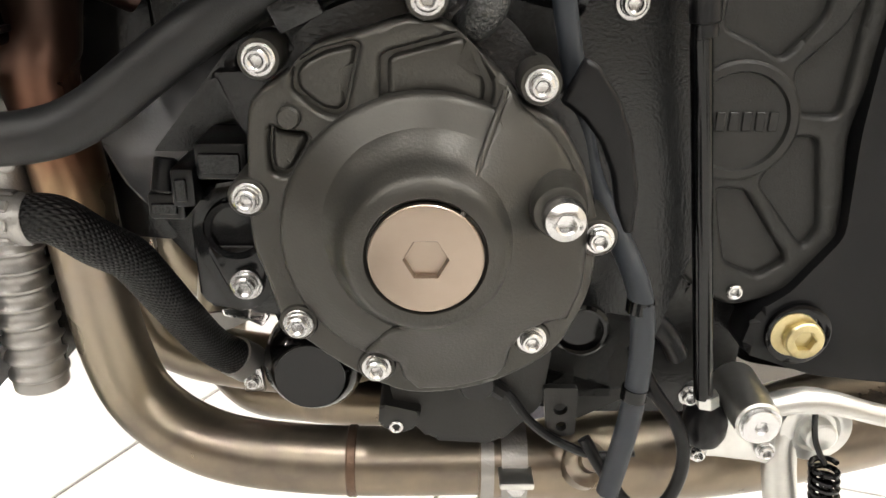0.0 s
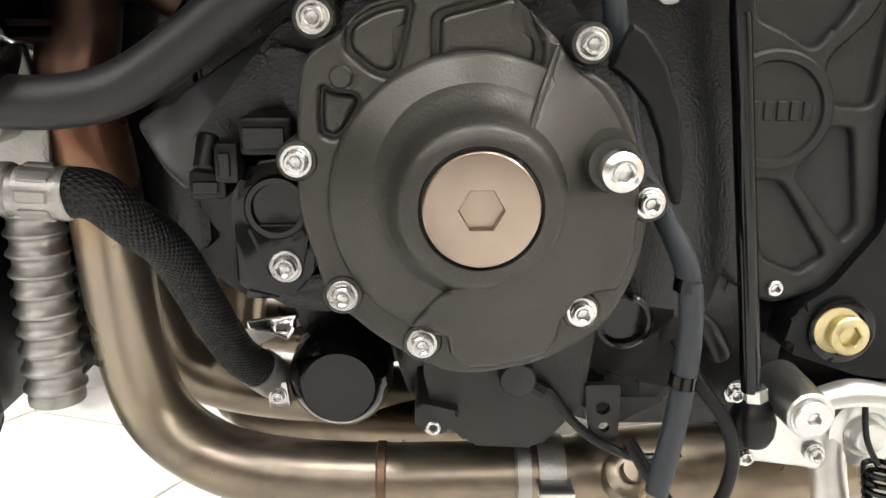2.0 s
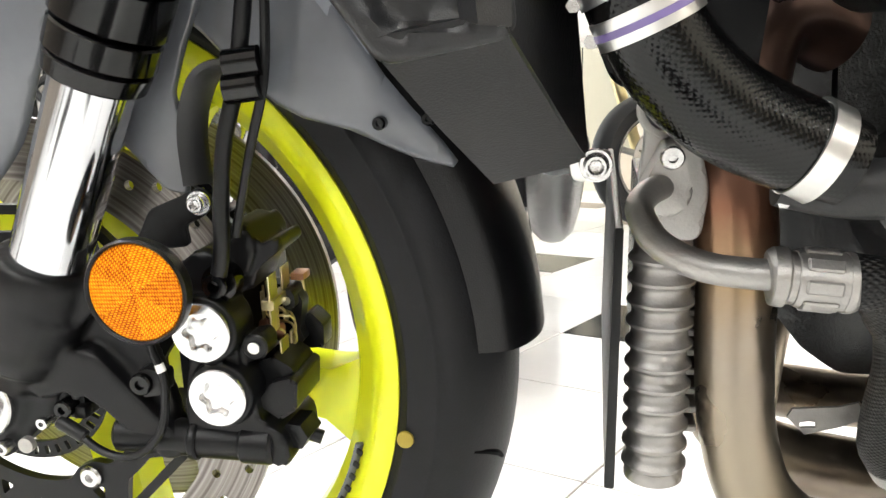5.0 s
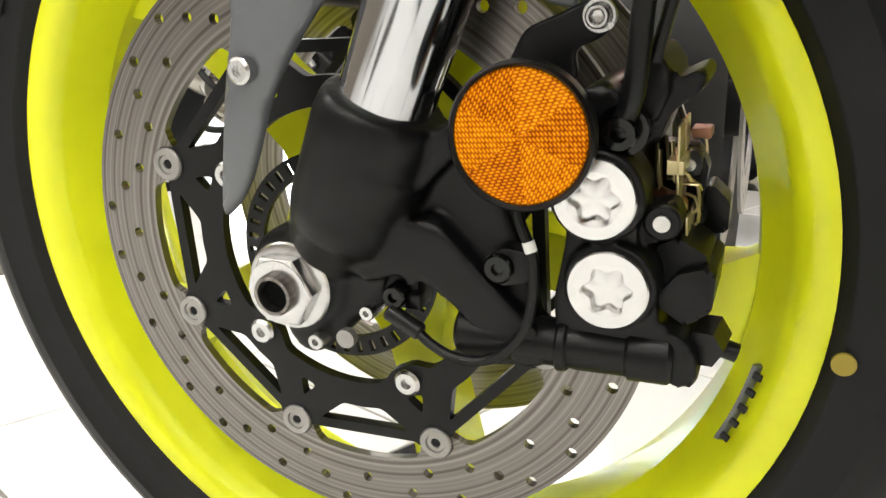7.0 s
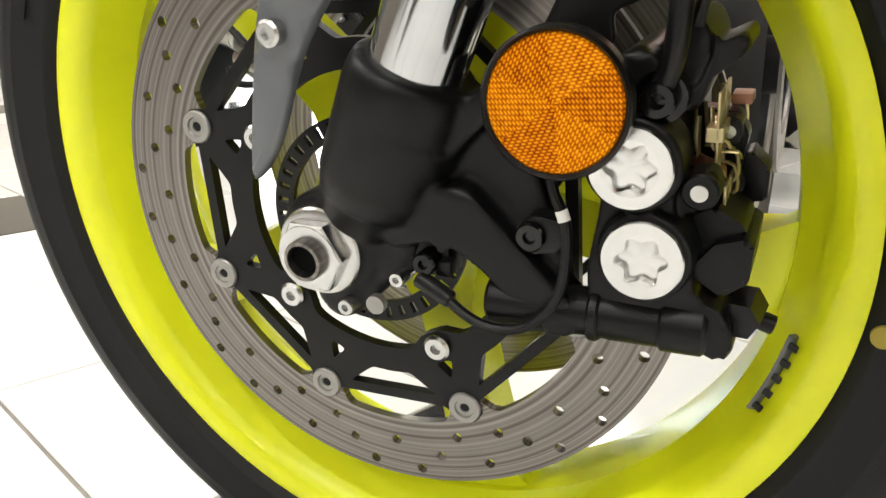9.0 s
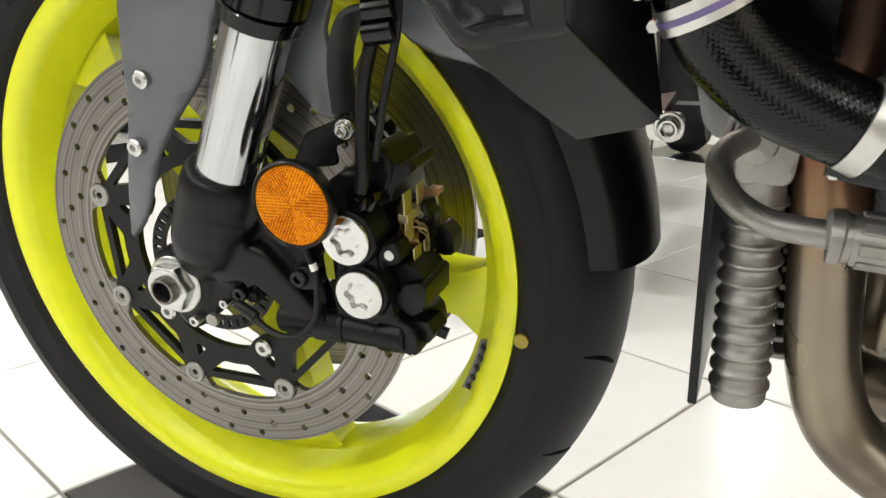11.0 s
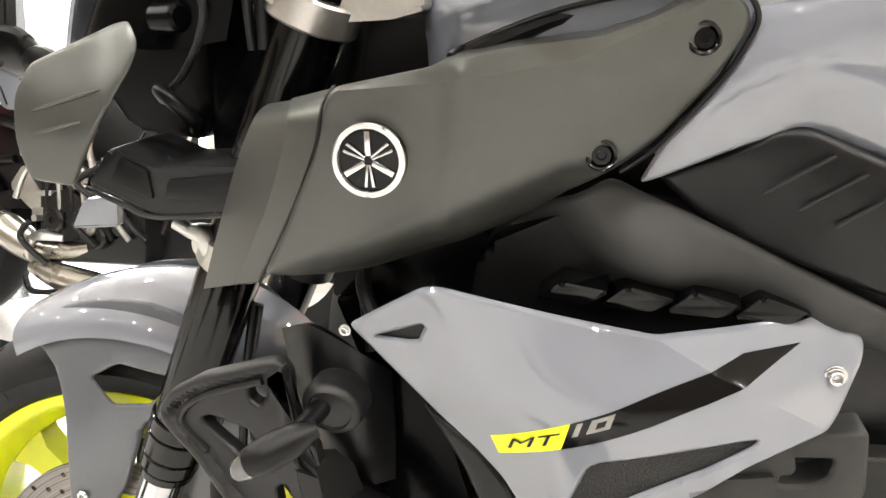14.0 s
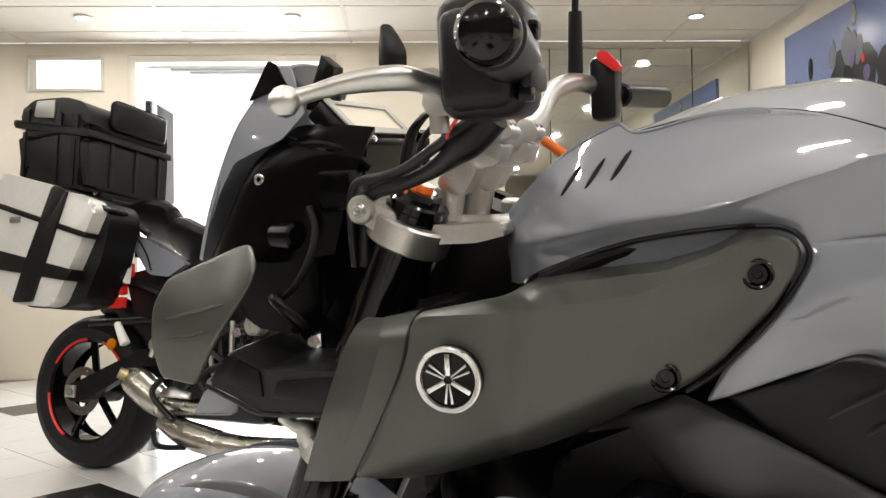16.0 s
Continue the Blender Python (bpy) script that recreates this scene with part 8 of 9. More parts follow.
part("wiring_sleeve", tube([(0.404, -0.265, 0.992), (0.3860, -0.260, 0.9765), (0.3700, -0.245, 0.9680), (0.3350, -0.205, 0.9560), (0.3000, -0.182, 0.9470), (0.2740, -0.165, 0.9420), (0.2600, -0.155, 0.9300), (0.2550, -0.150, 0.880)], [0.0125, 0.0120, 0.0085, 0.0062, 0.0058, 0.0058, 0.0058, 0.0058], 16), PLASTD, bars, "black taped wiring sleeve")
for k, (dx, dz) in enumerate(((0.0, 0.0), (0.0125, -0.006), (0.0065, 0.004))):
    part("bar_cable", tube([(0.2700 + dx, -0.10, 0.925), (0.2730 + dx, -0.10, 0.9657 + dz), (0.2805 + dx, -0.10, 0.9889 + dz), (0.2949 + dx, -0.11, 1.0005 + dz), (0.320 + dx, -0.15, 1.004 + dz), (0.350, -0.20, 1.002), (0.392, -0.27, 0.995)], 0.0030, 10), RUBBER, bars)
part("lead_wire", tube([(0.386, -0.283, 0.990), (0.3795, -0.281, 0.983), (0.3760, -0.276, 0.978)], 0.0012, 8), RED, bars, "thin red wire")
part("lead_wire", tube([(0.374, -0.275, 0.990), (0.3700, -0.272, 0.984), (0.3740, -0.266, 0.978)], 0.0014, 8), BLUEW, bars, "thin blue wire")
part("mirror", loft([[(0.089, 0.30, 1.092), (0.106, 0.290, 1.090), (0.121, 0.30, 1.089)], [(0.0905, 0.30, 1.124), (0.106, 0.288, 1.122), (0.123, 0.30, 1.120)], [(0.095, 0.30, 1.153), (0.0985, 0.295, 1.156), (0.103, 0.30, 1.152)]], 0.006, 4, 4), PLASTD, bars, "black mirror shell")
part("orange_reservoir", rod((0.3630, 0.06, 0.9825), (0.386, 0.065, 0.9645), 0.0050, 16, bev=0.002), ORG, bars)
loom = part("wiring_loom", join(tube([(0.300, -0.10, 0.76), (0.325, -0.15, 0.735), (0.332, -0.19, 0.71), (0.345, -0.205, 0.685)], 0.006, 10), tube([(0.29, -0.11, 0.75), (0.318, -0.15, 0.72), (0.33, -0.185, 0.70), (0.338, -0.20, 0.66)], 0.004, 10)), RUBBER, bike, "black wiring loom")
part("horn_cover", box((0.270, -0.130, 0.722), (0.312, -0.10, 0.748), 0.004), WHITE, loom, "white plastic connector")
part("steering_head", join(rod((0.205, 0, 0.66), (0.33, 0, 0.92), 0.035, 28), prism(rounded([(0.27, 0.66), (0.39, 0.70), (0.40, 0.90), (0.32, 0.90)], 0.01), -0.09, 0.09, 0)), PLASTD, bike, "black steering head")

# ---- the other motorcycle behind ----
FAR = ROOM @ Matrix.Translation((-1.3334, 3.5858, 0)) @ pose(0, 0, 0, 0, 0, -27) @ pose(0, 0, 0, -7, 0, 0)


def other_bike():
    root = new("touring_motorcycle")
    root.matrix_basis = FAR
    tagged(root, "dark touring motorcycle with aluminium pannier and black top case", "motorcycle")
    ax = Matrix.Translation((0, 0, 0.32)) @ OUT
    w = part("rear_wheel", lathe([(0.205, -0.07), (0.225, -0.075), (0.222, -0.03), (0.205, 0.0), (0.222, 0.03), (0.225, 0.075), (0.205, 0.07), (0.195, 0.0)], 64, ax, cap=False), GLOSS, root, "black rear wheel with a red rim stripe", 40)
    part("tyre", lathe([(0.218, -0.075), (0.26, -0.09), (0.295, -0.078), (0.315, -0.045), (0.322, 0.0), (0.315, 0.045), (0.295, 0.078), (0.26, 0.09), (0.218, 0.075)], 64, ax, cap=False), TYRE, w)
    for a0, a1 in ((95, 150), (185, 240), (20, 70)):
        part("rim_stripe", tube([(0.216 * math.cos(radians(a)), -0.078, 0.32 + 0.216 * math.sin(radians(a))) for a in np.linspace(a0, a1, 8)], 0.006, 6, 2), RED, w)
    for k in range(5):
        a = radians(72 * k + 20)
        part("spoke", tube([(0.03 * math.cos(a), -0.02, 0.32 + 0.03 * math.sin(a)), (0.20 * math.cos(a + 0.1), -0.03, 0.32 + 0.20 * math.sin(a + 0.1))], 0.016, 8, 1), GLOSS, w)
    part("brake_disc", plate(ngon(0, 0.32, 0.100, 40), -0.10, 0.005, [ngon(0, 0.32, 0.064, 30)] + [ngon(0.084 * math.cos(k * 0.4488), 0.32 + 0.084 * math.sin(k * 0.4488), 0.005, 8) for k in range(14)], 0.03), DISC, w, "drilled rear brake disc")
    part("rear_caliper", prism(rounded([(0.05, 0.39), (0.11, 0.40), (0.13, 0.36), (0.09, 0.335), (0.05, 0.35)], 0.01), -0.125, -0.09, 0.006), PLASTD, w)
    part("axle_nut", rod((0, -0.15, 0.32), (0, -0.165, 0.32), 0.018, 6), BOLT, w)
    part("hub", lathe([(0.05, -0.09), (0.05, 0.09)], 24, ax), PLASTD, w)
    part("swingarm", join(prism(rounded([(-0.035, 0.300), (-0.030, 0.345), (0.024, 0.362), (0.350, 0.501), (0.60, 0.53), (0.60, 0.44), (0.357, 0.438), (0.082, 0.288), (0.0, 0.278)], 0.012), -0.150, -0.105, 0.010), prism(rounded([(-0.035, 0.300), (-0.030, 0.345), (0.350, 0.501), (0.60, 0.50), (0.60, 0.44), (0.082, 0.288)], 0.012), 0.105, 0.150, 0.010)), SATIN, root, "black box-section swingarm")
    part("adjuster_block", box((-0.035, -0.158, 0.295), (0.022, -0.148, 0.345), 0.003), ALU, root, "bare metal chain adjuster block")
    part("hugger", tube([(-0.02, 0.0, 0.668), (0.12, 0.0, 0.655), (0.24, 0.0, 0.590), (0.33, 0.0, 0.500)], [0.02, 0.05, 0.055, 0.055], 14, 6, 1.5), PLASTD, root, "black rear wheel hugger")
    ex = part("silencer", join(tube([(0.345, -0.20, 0.410), (0.385, -0.20, 0.385), (0.440, -0.20, 0.352), (0.500, -0.20, 0.318), (0.560, -0.20, 0.292)], [0.030, 0.056, 0.060, 0.058, 0.050], 28), tube([(0.540, -0.19, 0.310), (0.610, -0.19, 0.300), (0.690, -0.18, 0.300), (0.760, -0.17, 0.310)], [0.046, 0.040, 0.036, 0.034], 20)), POLISH, root, "polished metal silencer")
    part("tail_pipe", lathe([(0.022, -0.01), (0.022, 0.03), (0.018, 0.032), (0.017, 0.0), (0.0005, 0.0)], 24, axis_m((0.375, -0.235, 0.402), (0.350, -0.262, 0.415))), GOLD, ex, "brass-toned tail pipe")
    part("heat_shield", tube([(0.56, -0.235, 0.345), (0.62, -0.240, 0.352), (0.70, -0.235, 0.345)], [0.020, 0.026, 0.020], 12, 6, 0.5), ALU, ex)
    part("silencer_clamp", rod((0.546, -0.198, 0.303), (0.562, -0.198, 0.297), 0.056, 28, bev=0.002), ALU, ex)
    part("exhaust_pipe", tube([(0.520, -0.18, 0.235), (0.628, -0.19, 0.205), (0.750, -0.19, 0.180), (0.896, -0.19, 0.168), (1.142, -0.19, 0.189)], [0.030, 0.048, 0.052, 0.044, 0.03], 20), POLISH, root, "bare metal collector box and pipes")
    part("centre_stand", tube([(0.515, -0.22, 0.200), (0.535, -0.225, 0.158), (0.580, -0.225, 0.147), (0.670, -0.22, 0.153)], 0.011, 10), PLASTD, root, "black centre stand lever")
    part("footrest_hanger", join(prism(rounded([(0.42, 0.52), (0.48, 0.60), (0.56, 0.50), (0.62, 0.42), (0.58, 0.40), (0.50, 0.45)], 0.015), -0.19, -0.165, 0.006), rod((0.600, -0.17, 0.415), (0.600, -0.27, 0.410), 0.012, 14)), ALU, root, "cast footrest hanger")
    part("engine", join(box((0.55, -0.20, 0.25), (1.00, 0.20, 0.62), 0.03), box((0.75, -0.22, 0.35), (0.95, -0.18, 0.55), 0.02), rod((0.70, -0.24, 0.42), (0.70, -0.18, 0.42), 0.09, 24)), CASE_DARK, root, "dark engine block")
    for k in range(7):
        part("engine_pipe", tube([(0.60 + 0.05 * k, -0.22, 0.62), (0.63 + 0.05 * k, -0.235, 0.50 - 0.01 * k), (0.60 + 0.07 * k, -0.22, 0.34)], 0.010, 8), STEEL if k % 2 else RUBBER, root)
    part("side_cover", join(prism(rounded([(0.22, 0.80), (0.30, 0.60), (0.60, 0.42), (1.0, 0.42), (1.0, 0.86), (0.5, 0.86)], 0.04), -0.13, 0.12, 0.02), prism(rounded([(0.40, 0.34), (0.45, 0.26), (1.2, 0.24), (1.2, 0.50), (0.7, 0.50)], 0.03), -0.10, 0.12, 0.01)), PLASTD, root, "dark bodywork and frame")
    rnd = random.Random(5)
    for k in range(26):
        x, z, r = rnd.uniform(0.50, 1.25), rnd.uniform(0.28, 0.72), rnd.uniform(0.012, 0.045)
        y = -0.225 - rnd.uniform(0.0, 0.03)
        kind = k % 3
        if kind == 0:
            part("cover_disc", lathe([(r, -0.05), (r, 0.0), (r * 0.8, 0.008), (r * 0.3, 0.008), (r * 0.25, 0.002), (0.0005, 0.002)], 18, at_side(x, y, z)), (STEEL, CASE_DARK, BOLT)[k % 9 // 3], root)
        elif kind == 1:
            part("hose", tube([(x, y, z), (x + rnd.uniform(-0.08, 0.08), y - 0.02, z - 0.06), (x + rnd.uniform(-0.12, 0.12), y, z - 0.15)], rnd.uniform(0.006, 0.013), 8), (RUBBER, ALU, RUBBER)[k % 9 // 3], root)
        else:
            part("bracket", box((x, y, z), (x + rnd.uniform(0.03, 0.09), y + 0.03, z + rnd.uniform(0.02, 0.06)), 0.005), (ALU, PLASTD, STEEL)[k % 9 // 3], root)
    part("subframe", join(tube([(-0.15, -0.12, 0.80), (0.25, -0.14, 0.78), (0.60, -0.14, 0.68)], 0.02, 10), tube([(0.05, -0.13, 0.60), (0.40, -0.14, 0.62)], 0.016, 10)), PLASTD, root)
    part("seat", join(tube([(0.10, 0, 1.070), (0.20, 0, 1.045), (0.311, 0, 1.030), (0.360, 0, 1.005), (0.420, 0, 0.985)], [0.025, 0.045, 0.052, 0.045, 0.030], 16, 6, 2.3), tube([(0.350, 0, 0.965), (0.42, 0, 0.955), (0.52, 0, 0.905), (0.66, 0, 0.865), (0.86, 0, 0.850)], [0.035, 0.055, 0.062, 0.062, 0.06], 16, 6, 2.2)), RUBBER, root, "black stepped seat")
    part("grab_rail", tube([(0.06, -0.15, 1.060), (0.20, -0.175, 1.040), (0.30, -0.175, 1.000), (0.36, -0.16, 0.960)], 0.014, 12), PLASTD, root, "black grab rail")
    part("tail_panel", prism(rounded([(0.235, 0.959), (0.304, 0.956), (0.374, 0.930), (0.560, 0.842), (0.470, 0.790), (0.366, 0.800)], 0.012), -0.155, -0.10, 0.008), GREY, root, "grey tail panel")
    part("tail_crease", tube([(0.300, -0.156, 0.945), (0.350, -0.157, 0.880), (0.380, -0.156, 0.815)], 0.004, 8), PLASTD, root)
    tl = part("tail_light", prism(rounded([(0.218, 0.846), (0.286, 0.845), (0.290, 0.790), (0.255, 0.775), (0.262, 0.721), (0.232, 0.715), (0.226, 0.770)], 0.006), -0.185, -0.15, 0.004), RED, root, "red rear lamp and reflector")
    part("red_reflector", prism(rounded([(0.205, 0.700), (0.275, 0.708), (0.272, 0.664), (0.195, 0.662)], 0.004), -0.185, -0.165, 0.003), RED, tl)
    part("lamp_lens", prism(rounded([(0.262, 0.832), (0.292, 0.835), (0.290, 0.760), (0.268, 0.765)], 0.004), -0.190, -0.17, 0.003), WHITE, tl, "clear lens")
    part("indicator", rod((0.246, -0.18, 0.604), (0.300, -0.18, 0.520), 0.014, 12, 0.021, 0.004), WHITE, root, "white rear indicator")
    part("side_reflector", lathe([(0.024, -0.004), (0.024, 0.004), (0.02, 0.006), (0.0005, 0.006)], 20, at_side(0.144, -0.10, 0.517)), ORANGE, root, "amber reflector")
    part("tank", tube([(0.70, 0, 0.86), (0.90, 0, 0.98), (1.15, 0, 1.00), (1.30, 0, 0.92)], [0.10, 0.16, 0.17, 0.10], 18), GLOSS, root, "gloss black tank")
    part("front_wheel", lathe([(0.21, -0.05), (0.28, -0.06), (0.31, -0.03), (0.315, 0), (0.31, 0.03), (0.28, 0.06), (0.21, 0.05)], 48, Matrix.Translation((1.45, 0, 0.315)) @ OUT, cap=False), TYRE, root)
    part("front_fork", join(rod((1.45, -0.1, 0.32), (1.25, -0.1, 1.0), 0.03, 14), rod((1.45, 0.1, 0.32), (1.25, 0.1, 1.0), 0.03, 14)), SATIN, root)
    return root


other_bike()


def side_case():
    """Silver outer skin in two panels, black bands, black shell behind."""
    root = part("side_case", prism(rounded([(-0.232, 1.186), (-0.190, 1.192), (0.043, 1.135), (0.295, 1.063), (0.316, 1.028), (0.144, 0.668), (0.100, 0.652), (-0.073, 0.661), (-0.166, 0.730), (-0.245, 1.00)], 0.03), -0.400, -0.335, 0.022), SILVERC, None, "silver aluminium pannier with black edge bands")
    root.matrix_basis = FAR
    tagged(root, "", "motorcycle case")
    part("upright_band", prism(rounded([(0.085, 1.126), (0.170, 1.103), (0.030, 0.670), (-0.078, 0.668), (-0.030, 0.822)], 0.010), -0.410, -0.34, 0.006), CASEBLK, root, "black plastic band")
    part("upper_band", prism(rounded([(-0.236, 1.075), (0.285, 0.935), (0.278, 0.915), (-0.234, 1.052)], 0.005), -0.4065, -0.34, 0.003), CASEBLK, root, "black plastic band")
    part("lower_band", prism(rounded([(-0.216, 0.880), (0.225, 0.795), (0.205, 0.752), (-0.190, 0.800)], 0.008), -0.4085, -0.34, 0.005), CASEBLK, root, "black plastic band")
    part("back_shell", prism(rounded([(-0.236, 1.178), (0.043, 1.130), (0.298, 1.058), (0.330, 1.010), (0.300, 0.840), (0.225, 0.672), (0.105, 0.648), (-0.073, 0.652), (-0.172, 0.725)], 0.03), -0.336, -0.180, 0.014), CASEBLK, root, "black back shell")
    part("carry_handle", tube([(0.300, -0.355, 1.040), (0.325, -0.330, 1.030), (0.325, -0.260, 1.030), (0.300, -0.235, 1.040)], 0.010, 10), PLASTD, root, "black carrying handle")
    part("latch_plate", box((-0.140, -0.409, 0.985), (-0.085, -0.398, 1.010), 0.003), STEEL, root)


def top_case():
    """A lidded case with a rim band round the seam, ribs, a silver plate and a back pad."""
    top = part("top_case", prism(rounded([(-0.395, 1.440), (-0.340, 1.235), (-0.290, 1.205), (0.030, 1.150), (0.046, 1.160), (0.040, 1.398)], 0.05), -0.215, 0.245, 0.055), CASEBLK, None, "large black plastic top case with a ribbed lid")
    top.matrix_basis = FAR
    tagged(top, "", "motorcycle case")
    part("lid", prism(rounded([(-0.398, 1.462), (-0.370, 1.530), (-0.315, 1.566), (-0.119, 1.560), (-0.010, 1.530), (0.030, 1.480), (0.038, 1.398)], 0.035), -0.212, 0.242, 0.062), CASEBLK, top)
    part("seam_band", prism(rounded([(-0.412, 1.482), (0.048, 1.404), (0.052, 1.372), (-0.408, 1.446)], 0.008), -0.226, 0.256, 0.014), PLASTD, top, "black rim band round the seam")
    for xc in (-0.345, -0.145, -0.045):
        zc = 1.455 - 0.17 * (xc + 0.40)
        part("lid_rib", prism(rounded([(xc - 0.024, zc), (xc - 0.018, zc + 0.088), (xc + 0.020, zc + 0.084), (xc + 0.026, zc - 0.005)], 0.010), -0.222, 0.10, 0.012), CASEBLK, top)
        part("shell_rib", prism(rounded([(xc - 0.010, zc - 0.02), (xc + 0.010, zc - 0.025), (xc + 0.018, zc - 0.225), (xc - 0.002, zc - 0.222)], 0.004), -0.220, -0.19, 0.004), CASEBLK, top)
    part("lid_plate", prism(rounded([(-0.296, 1.486), (-0.286, 1.556), (-0.176, 1.552), (-0.172, 1.472)], 0.006), -0.219, -0.18, 0.006), ALU, top, "silver lid plate")
    part("back_pad", box((0.020, -0.110, 1.430), (0.066, 0.215, 1.565), 0.030, 4), RUBBER, top, "padded black backrest")
    for yy in (-0.09, 0.05, 0.19):
        part("front_rib", box((0.038, yy - 0.008, 1.18), (0.050, yy + 0.008, 1.37), 0.004), CASEBLK, top)
    part("tail_reflector", box((-0.402, -0.17, 1.290), (-0.380, 0.15, 1.325), 0.004), RED, top, "red reflector strip")
    part("carrier_rack", join(box((-0.290, -0.12, 1.100), (0.100, 0.10, 1.125), 0.008), box((-0.240, -0.13, 1.120), (0.040, 0.13, 1.205), 0.012), rod((0.060, -0.09, 0.90), (0.030, -0.09, 1.110), 0.014, 10), rod((0.060, 0.09, 0.90), (0.030, 0.09, 1.110), 0.014, 10)), PLASTD, top, "black carrier rack")
    for xx in (-0.18, -0.10, 0.02):
        part("rack_bolt", lathe([(0.012, 0), (0.012, 0.006), (0.0005, 0.006)], 12, at_side(xx, -0.135, 1.150)), BOLT, top)


side_case()
top_case()


def row_bike(x, y, turn, paint, label):
    """A far machine in the row behind, a few shapes only."""
    root = new("parked_motorcycle")
    root.matrix_basis = ROOM @ Matrix.Translation((x, y, 0)) @ pose(0, 0, 0, 0, 0, turn)
    tagged(root, label, "motorcycle", "machines in the row behind")
    for wx in (0, 1.42):
        ax = Matrix.Translation((wx, 0, 0.31)) @ OUT
        w = part("wheel", lathe([(0.20, -0.05), (0.27, -0.07), (0.30, -0.04), (0.31, 0), (0.30, 0.04), (0.27, 0.07), (0.20, 0.05), (0.19, 0)], 40, ax, cap=False), TYRE, root)
        part("rim", lathe([(0.205, -0.055), (0.215, -0.06), (0.212, -0.03), (0.195, 0.0), (0.212, 0.03), (0.215, 0.06), (0.205, 0.055), (0.188, 0.0), (0.205, -0.055)], 40, ax, cap=False), STEEL, w)
        for k in range(5):
            a = radians(72 * k + 15)
            part("spoke", tube([(wx + 0.03 * math.cos(a), -0.01, 0.31 + 0.03 * math.sin(a)), (wx + 0.195 * math.cos(a + 0.08), -0.01, 0.31 + 0.195 * math.sin(a + 0.08))], 0.015, 8, 1), STEEL, w)
        part("brake_disc", plate(ngon(wx, 0.31, 0.155, 48), -0.085, 0.005, [ngon(wx, 0.31, 0.10, 36)] + [ngon(wx + 0.128 * math.cos(k * 0.35), 0.31 + 0.128 * math.sin(k * 0.35), 0.007, 8) for k in range(18)], 0.03), STEEL, w, "drilled steel brake disc")
        part("hub", lathe([(0.05, -0.085), (0.04, 0.085)], 24, ax), SATIN, w)
    part("engine", box((0.45, -0.19, 0.26), (0.95, 0.19, 0.62), 0.04), CASE_DARK, root)
    part("engine_cover", rod((0.72, -0.23, 0.42), (0.72, -0.18, 0.42), 0.10, 24, bev=0.01), CASE_DARK, root)
    part("tank", tube([(0.62, 0, 0.82), (0.80, 0, 0.93), (1.02, 0, 0.94), (1.15, 0, 0.86)], [0.10, 0.15, 0.16, 0.08], 16), paint, root)
    part("tail", tube([(-0.10, 0, 0.92), (0.25, 0, 0.82), (0.60, 0, 0.80)], [0.05, 0.09, 0.10], 12), paint, root)
    part("fork", join(rod((1.42, -0.1, 0.31), (1.16, -0.1, 1.0), 0.028, 12), rod((1.42, 0.1, 0.31), (1.16, 0.1, 1.0), 0.028, 12)), GOLD, root)
    part("handlebar", tube([(1.05, -0.36, 1.06), (1.14, -0.1, 1.02), (1.14, 0.1, 1.02), (1.05, 0.36, 1.06)], 0.013, 10), PLASTD, root)
    part("exhaust", tube([(0.95, -0.12, 0.40), (0.80, -0.17, 0.22), (0.35, -0.20, 0.26), (-0.05, -0.22, 0.42)], [0.03, 0.035, 0.05, 0.055], 12), CASE_DARK, root)
    return root


row_bike(0.25, 3.75, 8, WHITE, "far parked motorcycle with white bodywork")
row_bike(0.20, 1.80, 68, RED, "parked motorcycle with red bodywork and drilled discs")

# ---- floor ----
TP = 0.355
TILE_M = pose(0, 0, 0, 0, 0, -22.3)


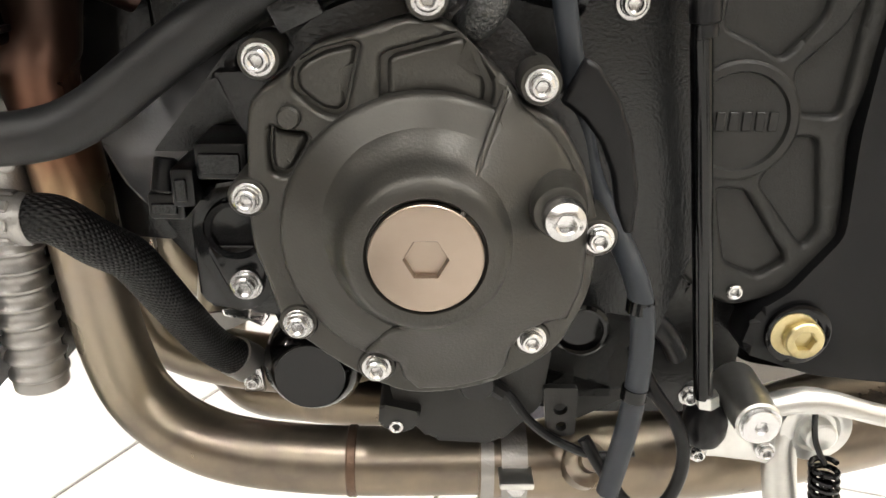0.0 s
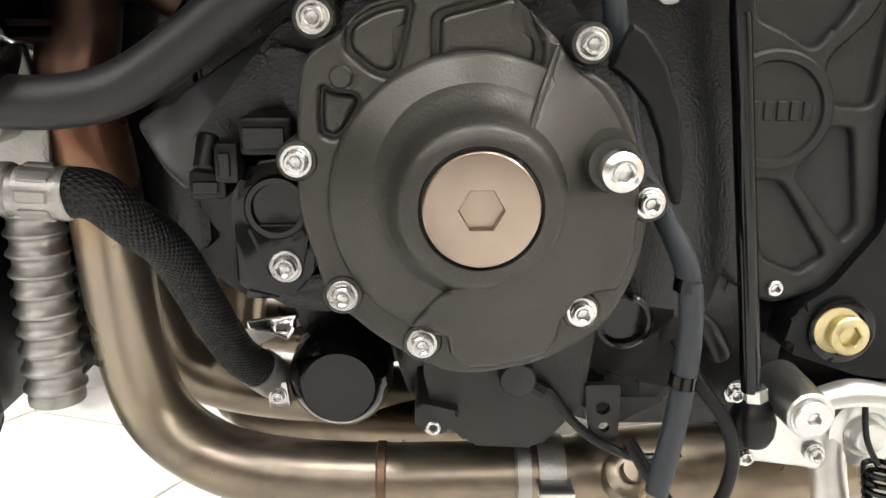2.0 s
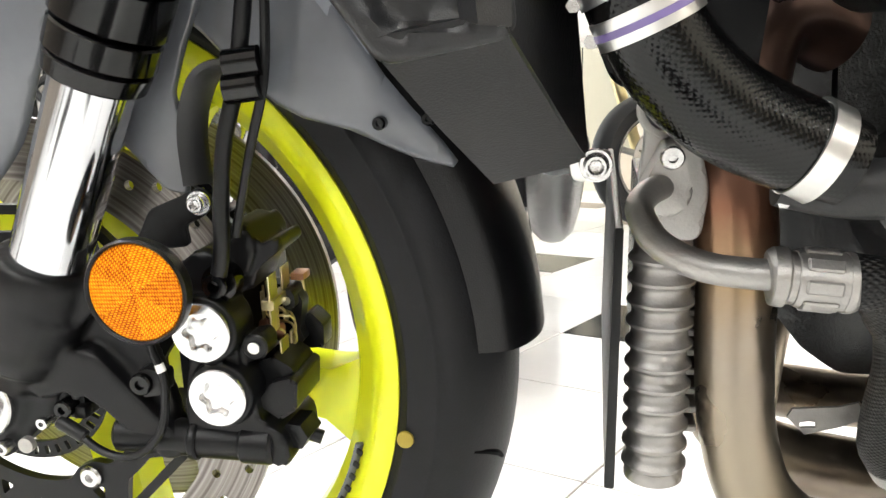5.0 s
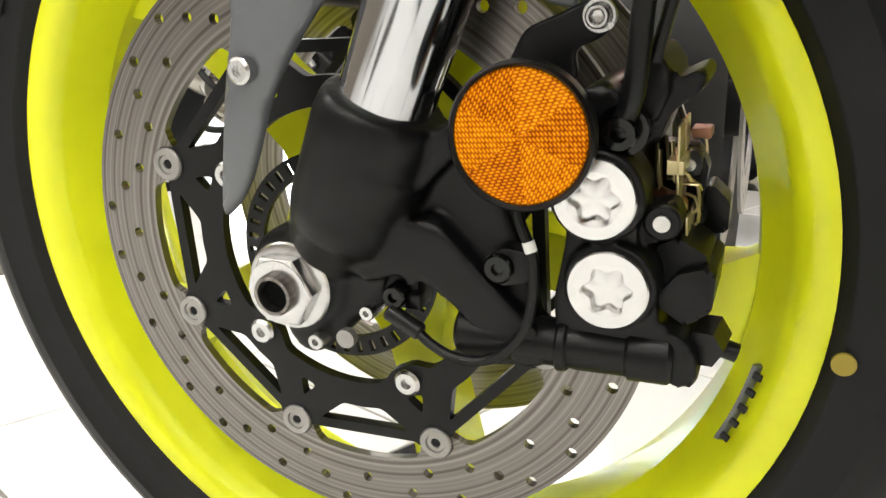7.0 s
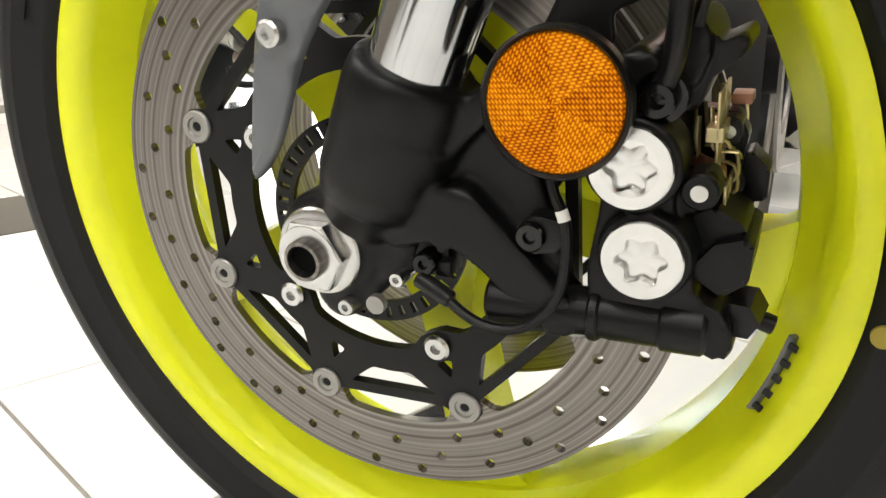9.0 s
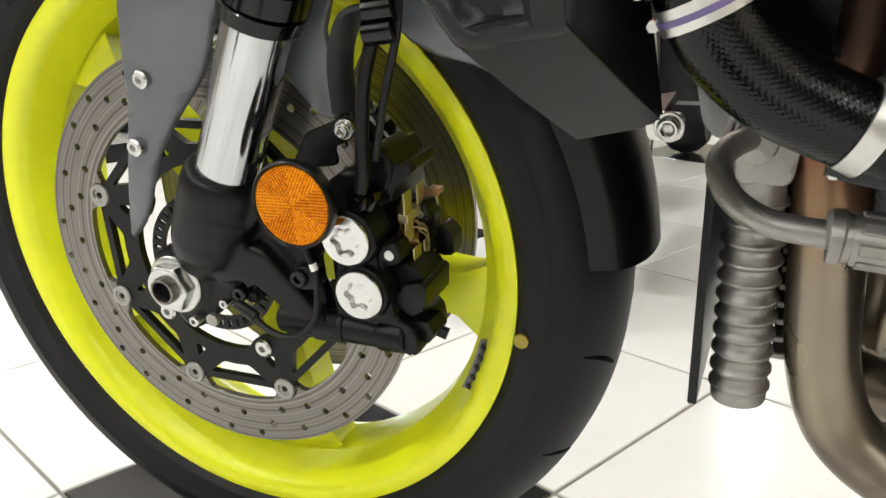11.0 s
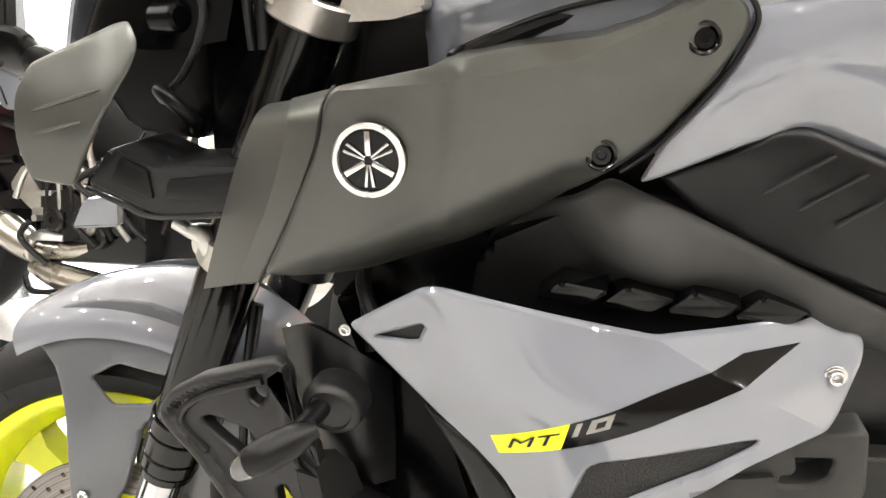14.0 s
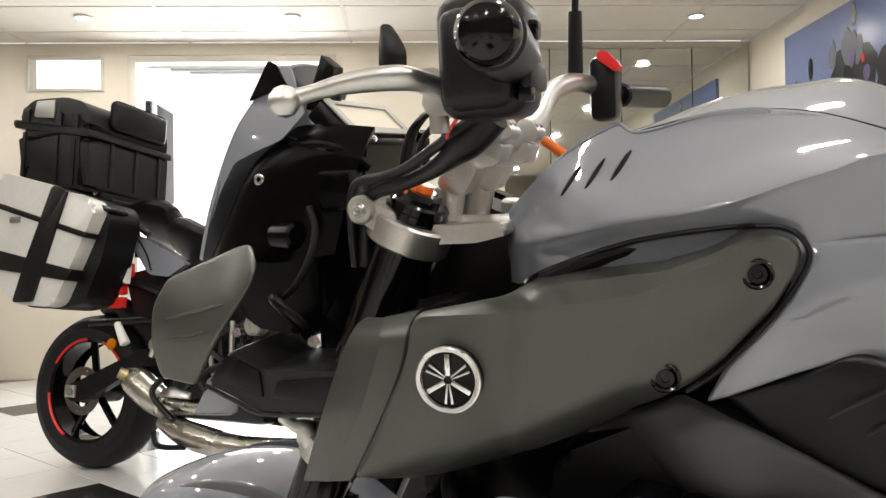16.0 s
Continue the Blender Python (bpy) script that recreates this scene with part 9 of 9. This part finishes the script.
def floor_tiles():
    inv = ROOM.inverted() @ TILE_M
    ground = part("floor", box((W - 0.15, S - 0.15, -0.10), (E + 0.15, N + 0.15, -0.003), 0), GROUT, None, "white ceramic floor tiles with some black ones and dark joints")
    ground.matrix_basis = ROOM
    tagged(ground, "", "floor", "", "structure")
    outside = part("terrace", box((W - 6, N + 0.15, -0.12), (E + 6, N + 5.0, -0.004), 0), WALLP, None, "bright paved terrace outside")
    outside.matrix_basis = ROOM
    tagged(outside, "", "terrace", "", "structure")

    def tile(lo, hi):
        bm = box((lo[0], lo[1], -0.0028), (hi[0], hi[1], 0.0), 0)
        top = [e for e in bm.edges if all(v.co.z > -0.001 for v in e.verts)]
        bmesh.ops.bevel(bm, geom=top, offset=0.0012, segments=1, affect="EDGES")
        return bm
    g = 0.0022
    src = {}
    rest = {"w": [], "b": []}
    for i in range(-24, 26):
        for j in range(-24, 30):
            x0, y0 = 0.125 + TP * (i - 1), 0.592 + TP * (j - 2)
            c = inv @ Vector((x0 + TP / 2, y0 + TP / 2, 0))
            if not (W + 0.1 < c.x < E - 0.1 and S + 0.1 < c.y < N - 0.1):
                continue
            key = "b" if (i % 4, j % 4) in ((0, 0), (2, 2)) else "w"
            wpos = TILE_M @ Vector((x0 + TP / 2, y0 + TP / 2, 0))
            if math.hypot(wpos.x - 0.0, wpos.y - 0.7) < 2.6:
                if key not in src:
                    src[key] = part("tile", tile((-TP / 2 + g, -TP / 2 + g), (TP / 2 - g, TP / 2 - g)), TILE_B if key == "b" else TILE_W, ground)
                    ob = src[key]
                else:
                    ob = share(src[key], ground, (0, 0, 0), "tile")
                ob.matrix_basis = inv @ Matrix.Translation((x0 + TP / 2, y0 + TP / 2, 0))
            else:
                rest[key].append((x0, y0))
    for key, cells in rest.items():
        vs, fs = [], []
        for x0, y0 in cells:
            b = len(vs)
            vs += [(x0 + g, y0 + g, 0), (x0 + TP - g, y0 + g, 0), (x0 + TP - g, y0 + TP - g, 0), (x0 + g, y0 + TP - g, 0)]
            vs += [(x, y, -0.0028) for x, y, _ in vs[-4:]]
            fs += [(b, b + 1, b + 2, b + 3)] + [(b + k, b + 4 + k, b + 4 + (k + 1) % 4, b + (k + 1) % 4) for k in range(4)]
        me = bpy.data.meshes.new("far_tiles")
        me.from_pydata(vs, [], fs)
        me.materials.append(TILE_B if key == "b" else TILE_W)
        ob = new("far_tiles", me)
        ob.parent = ground
        ob.matrix_basis = inv
        tagged(ob, "", "", "", "stuff")


floor_tiles()
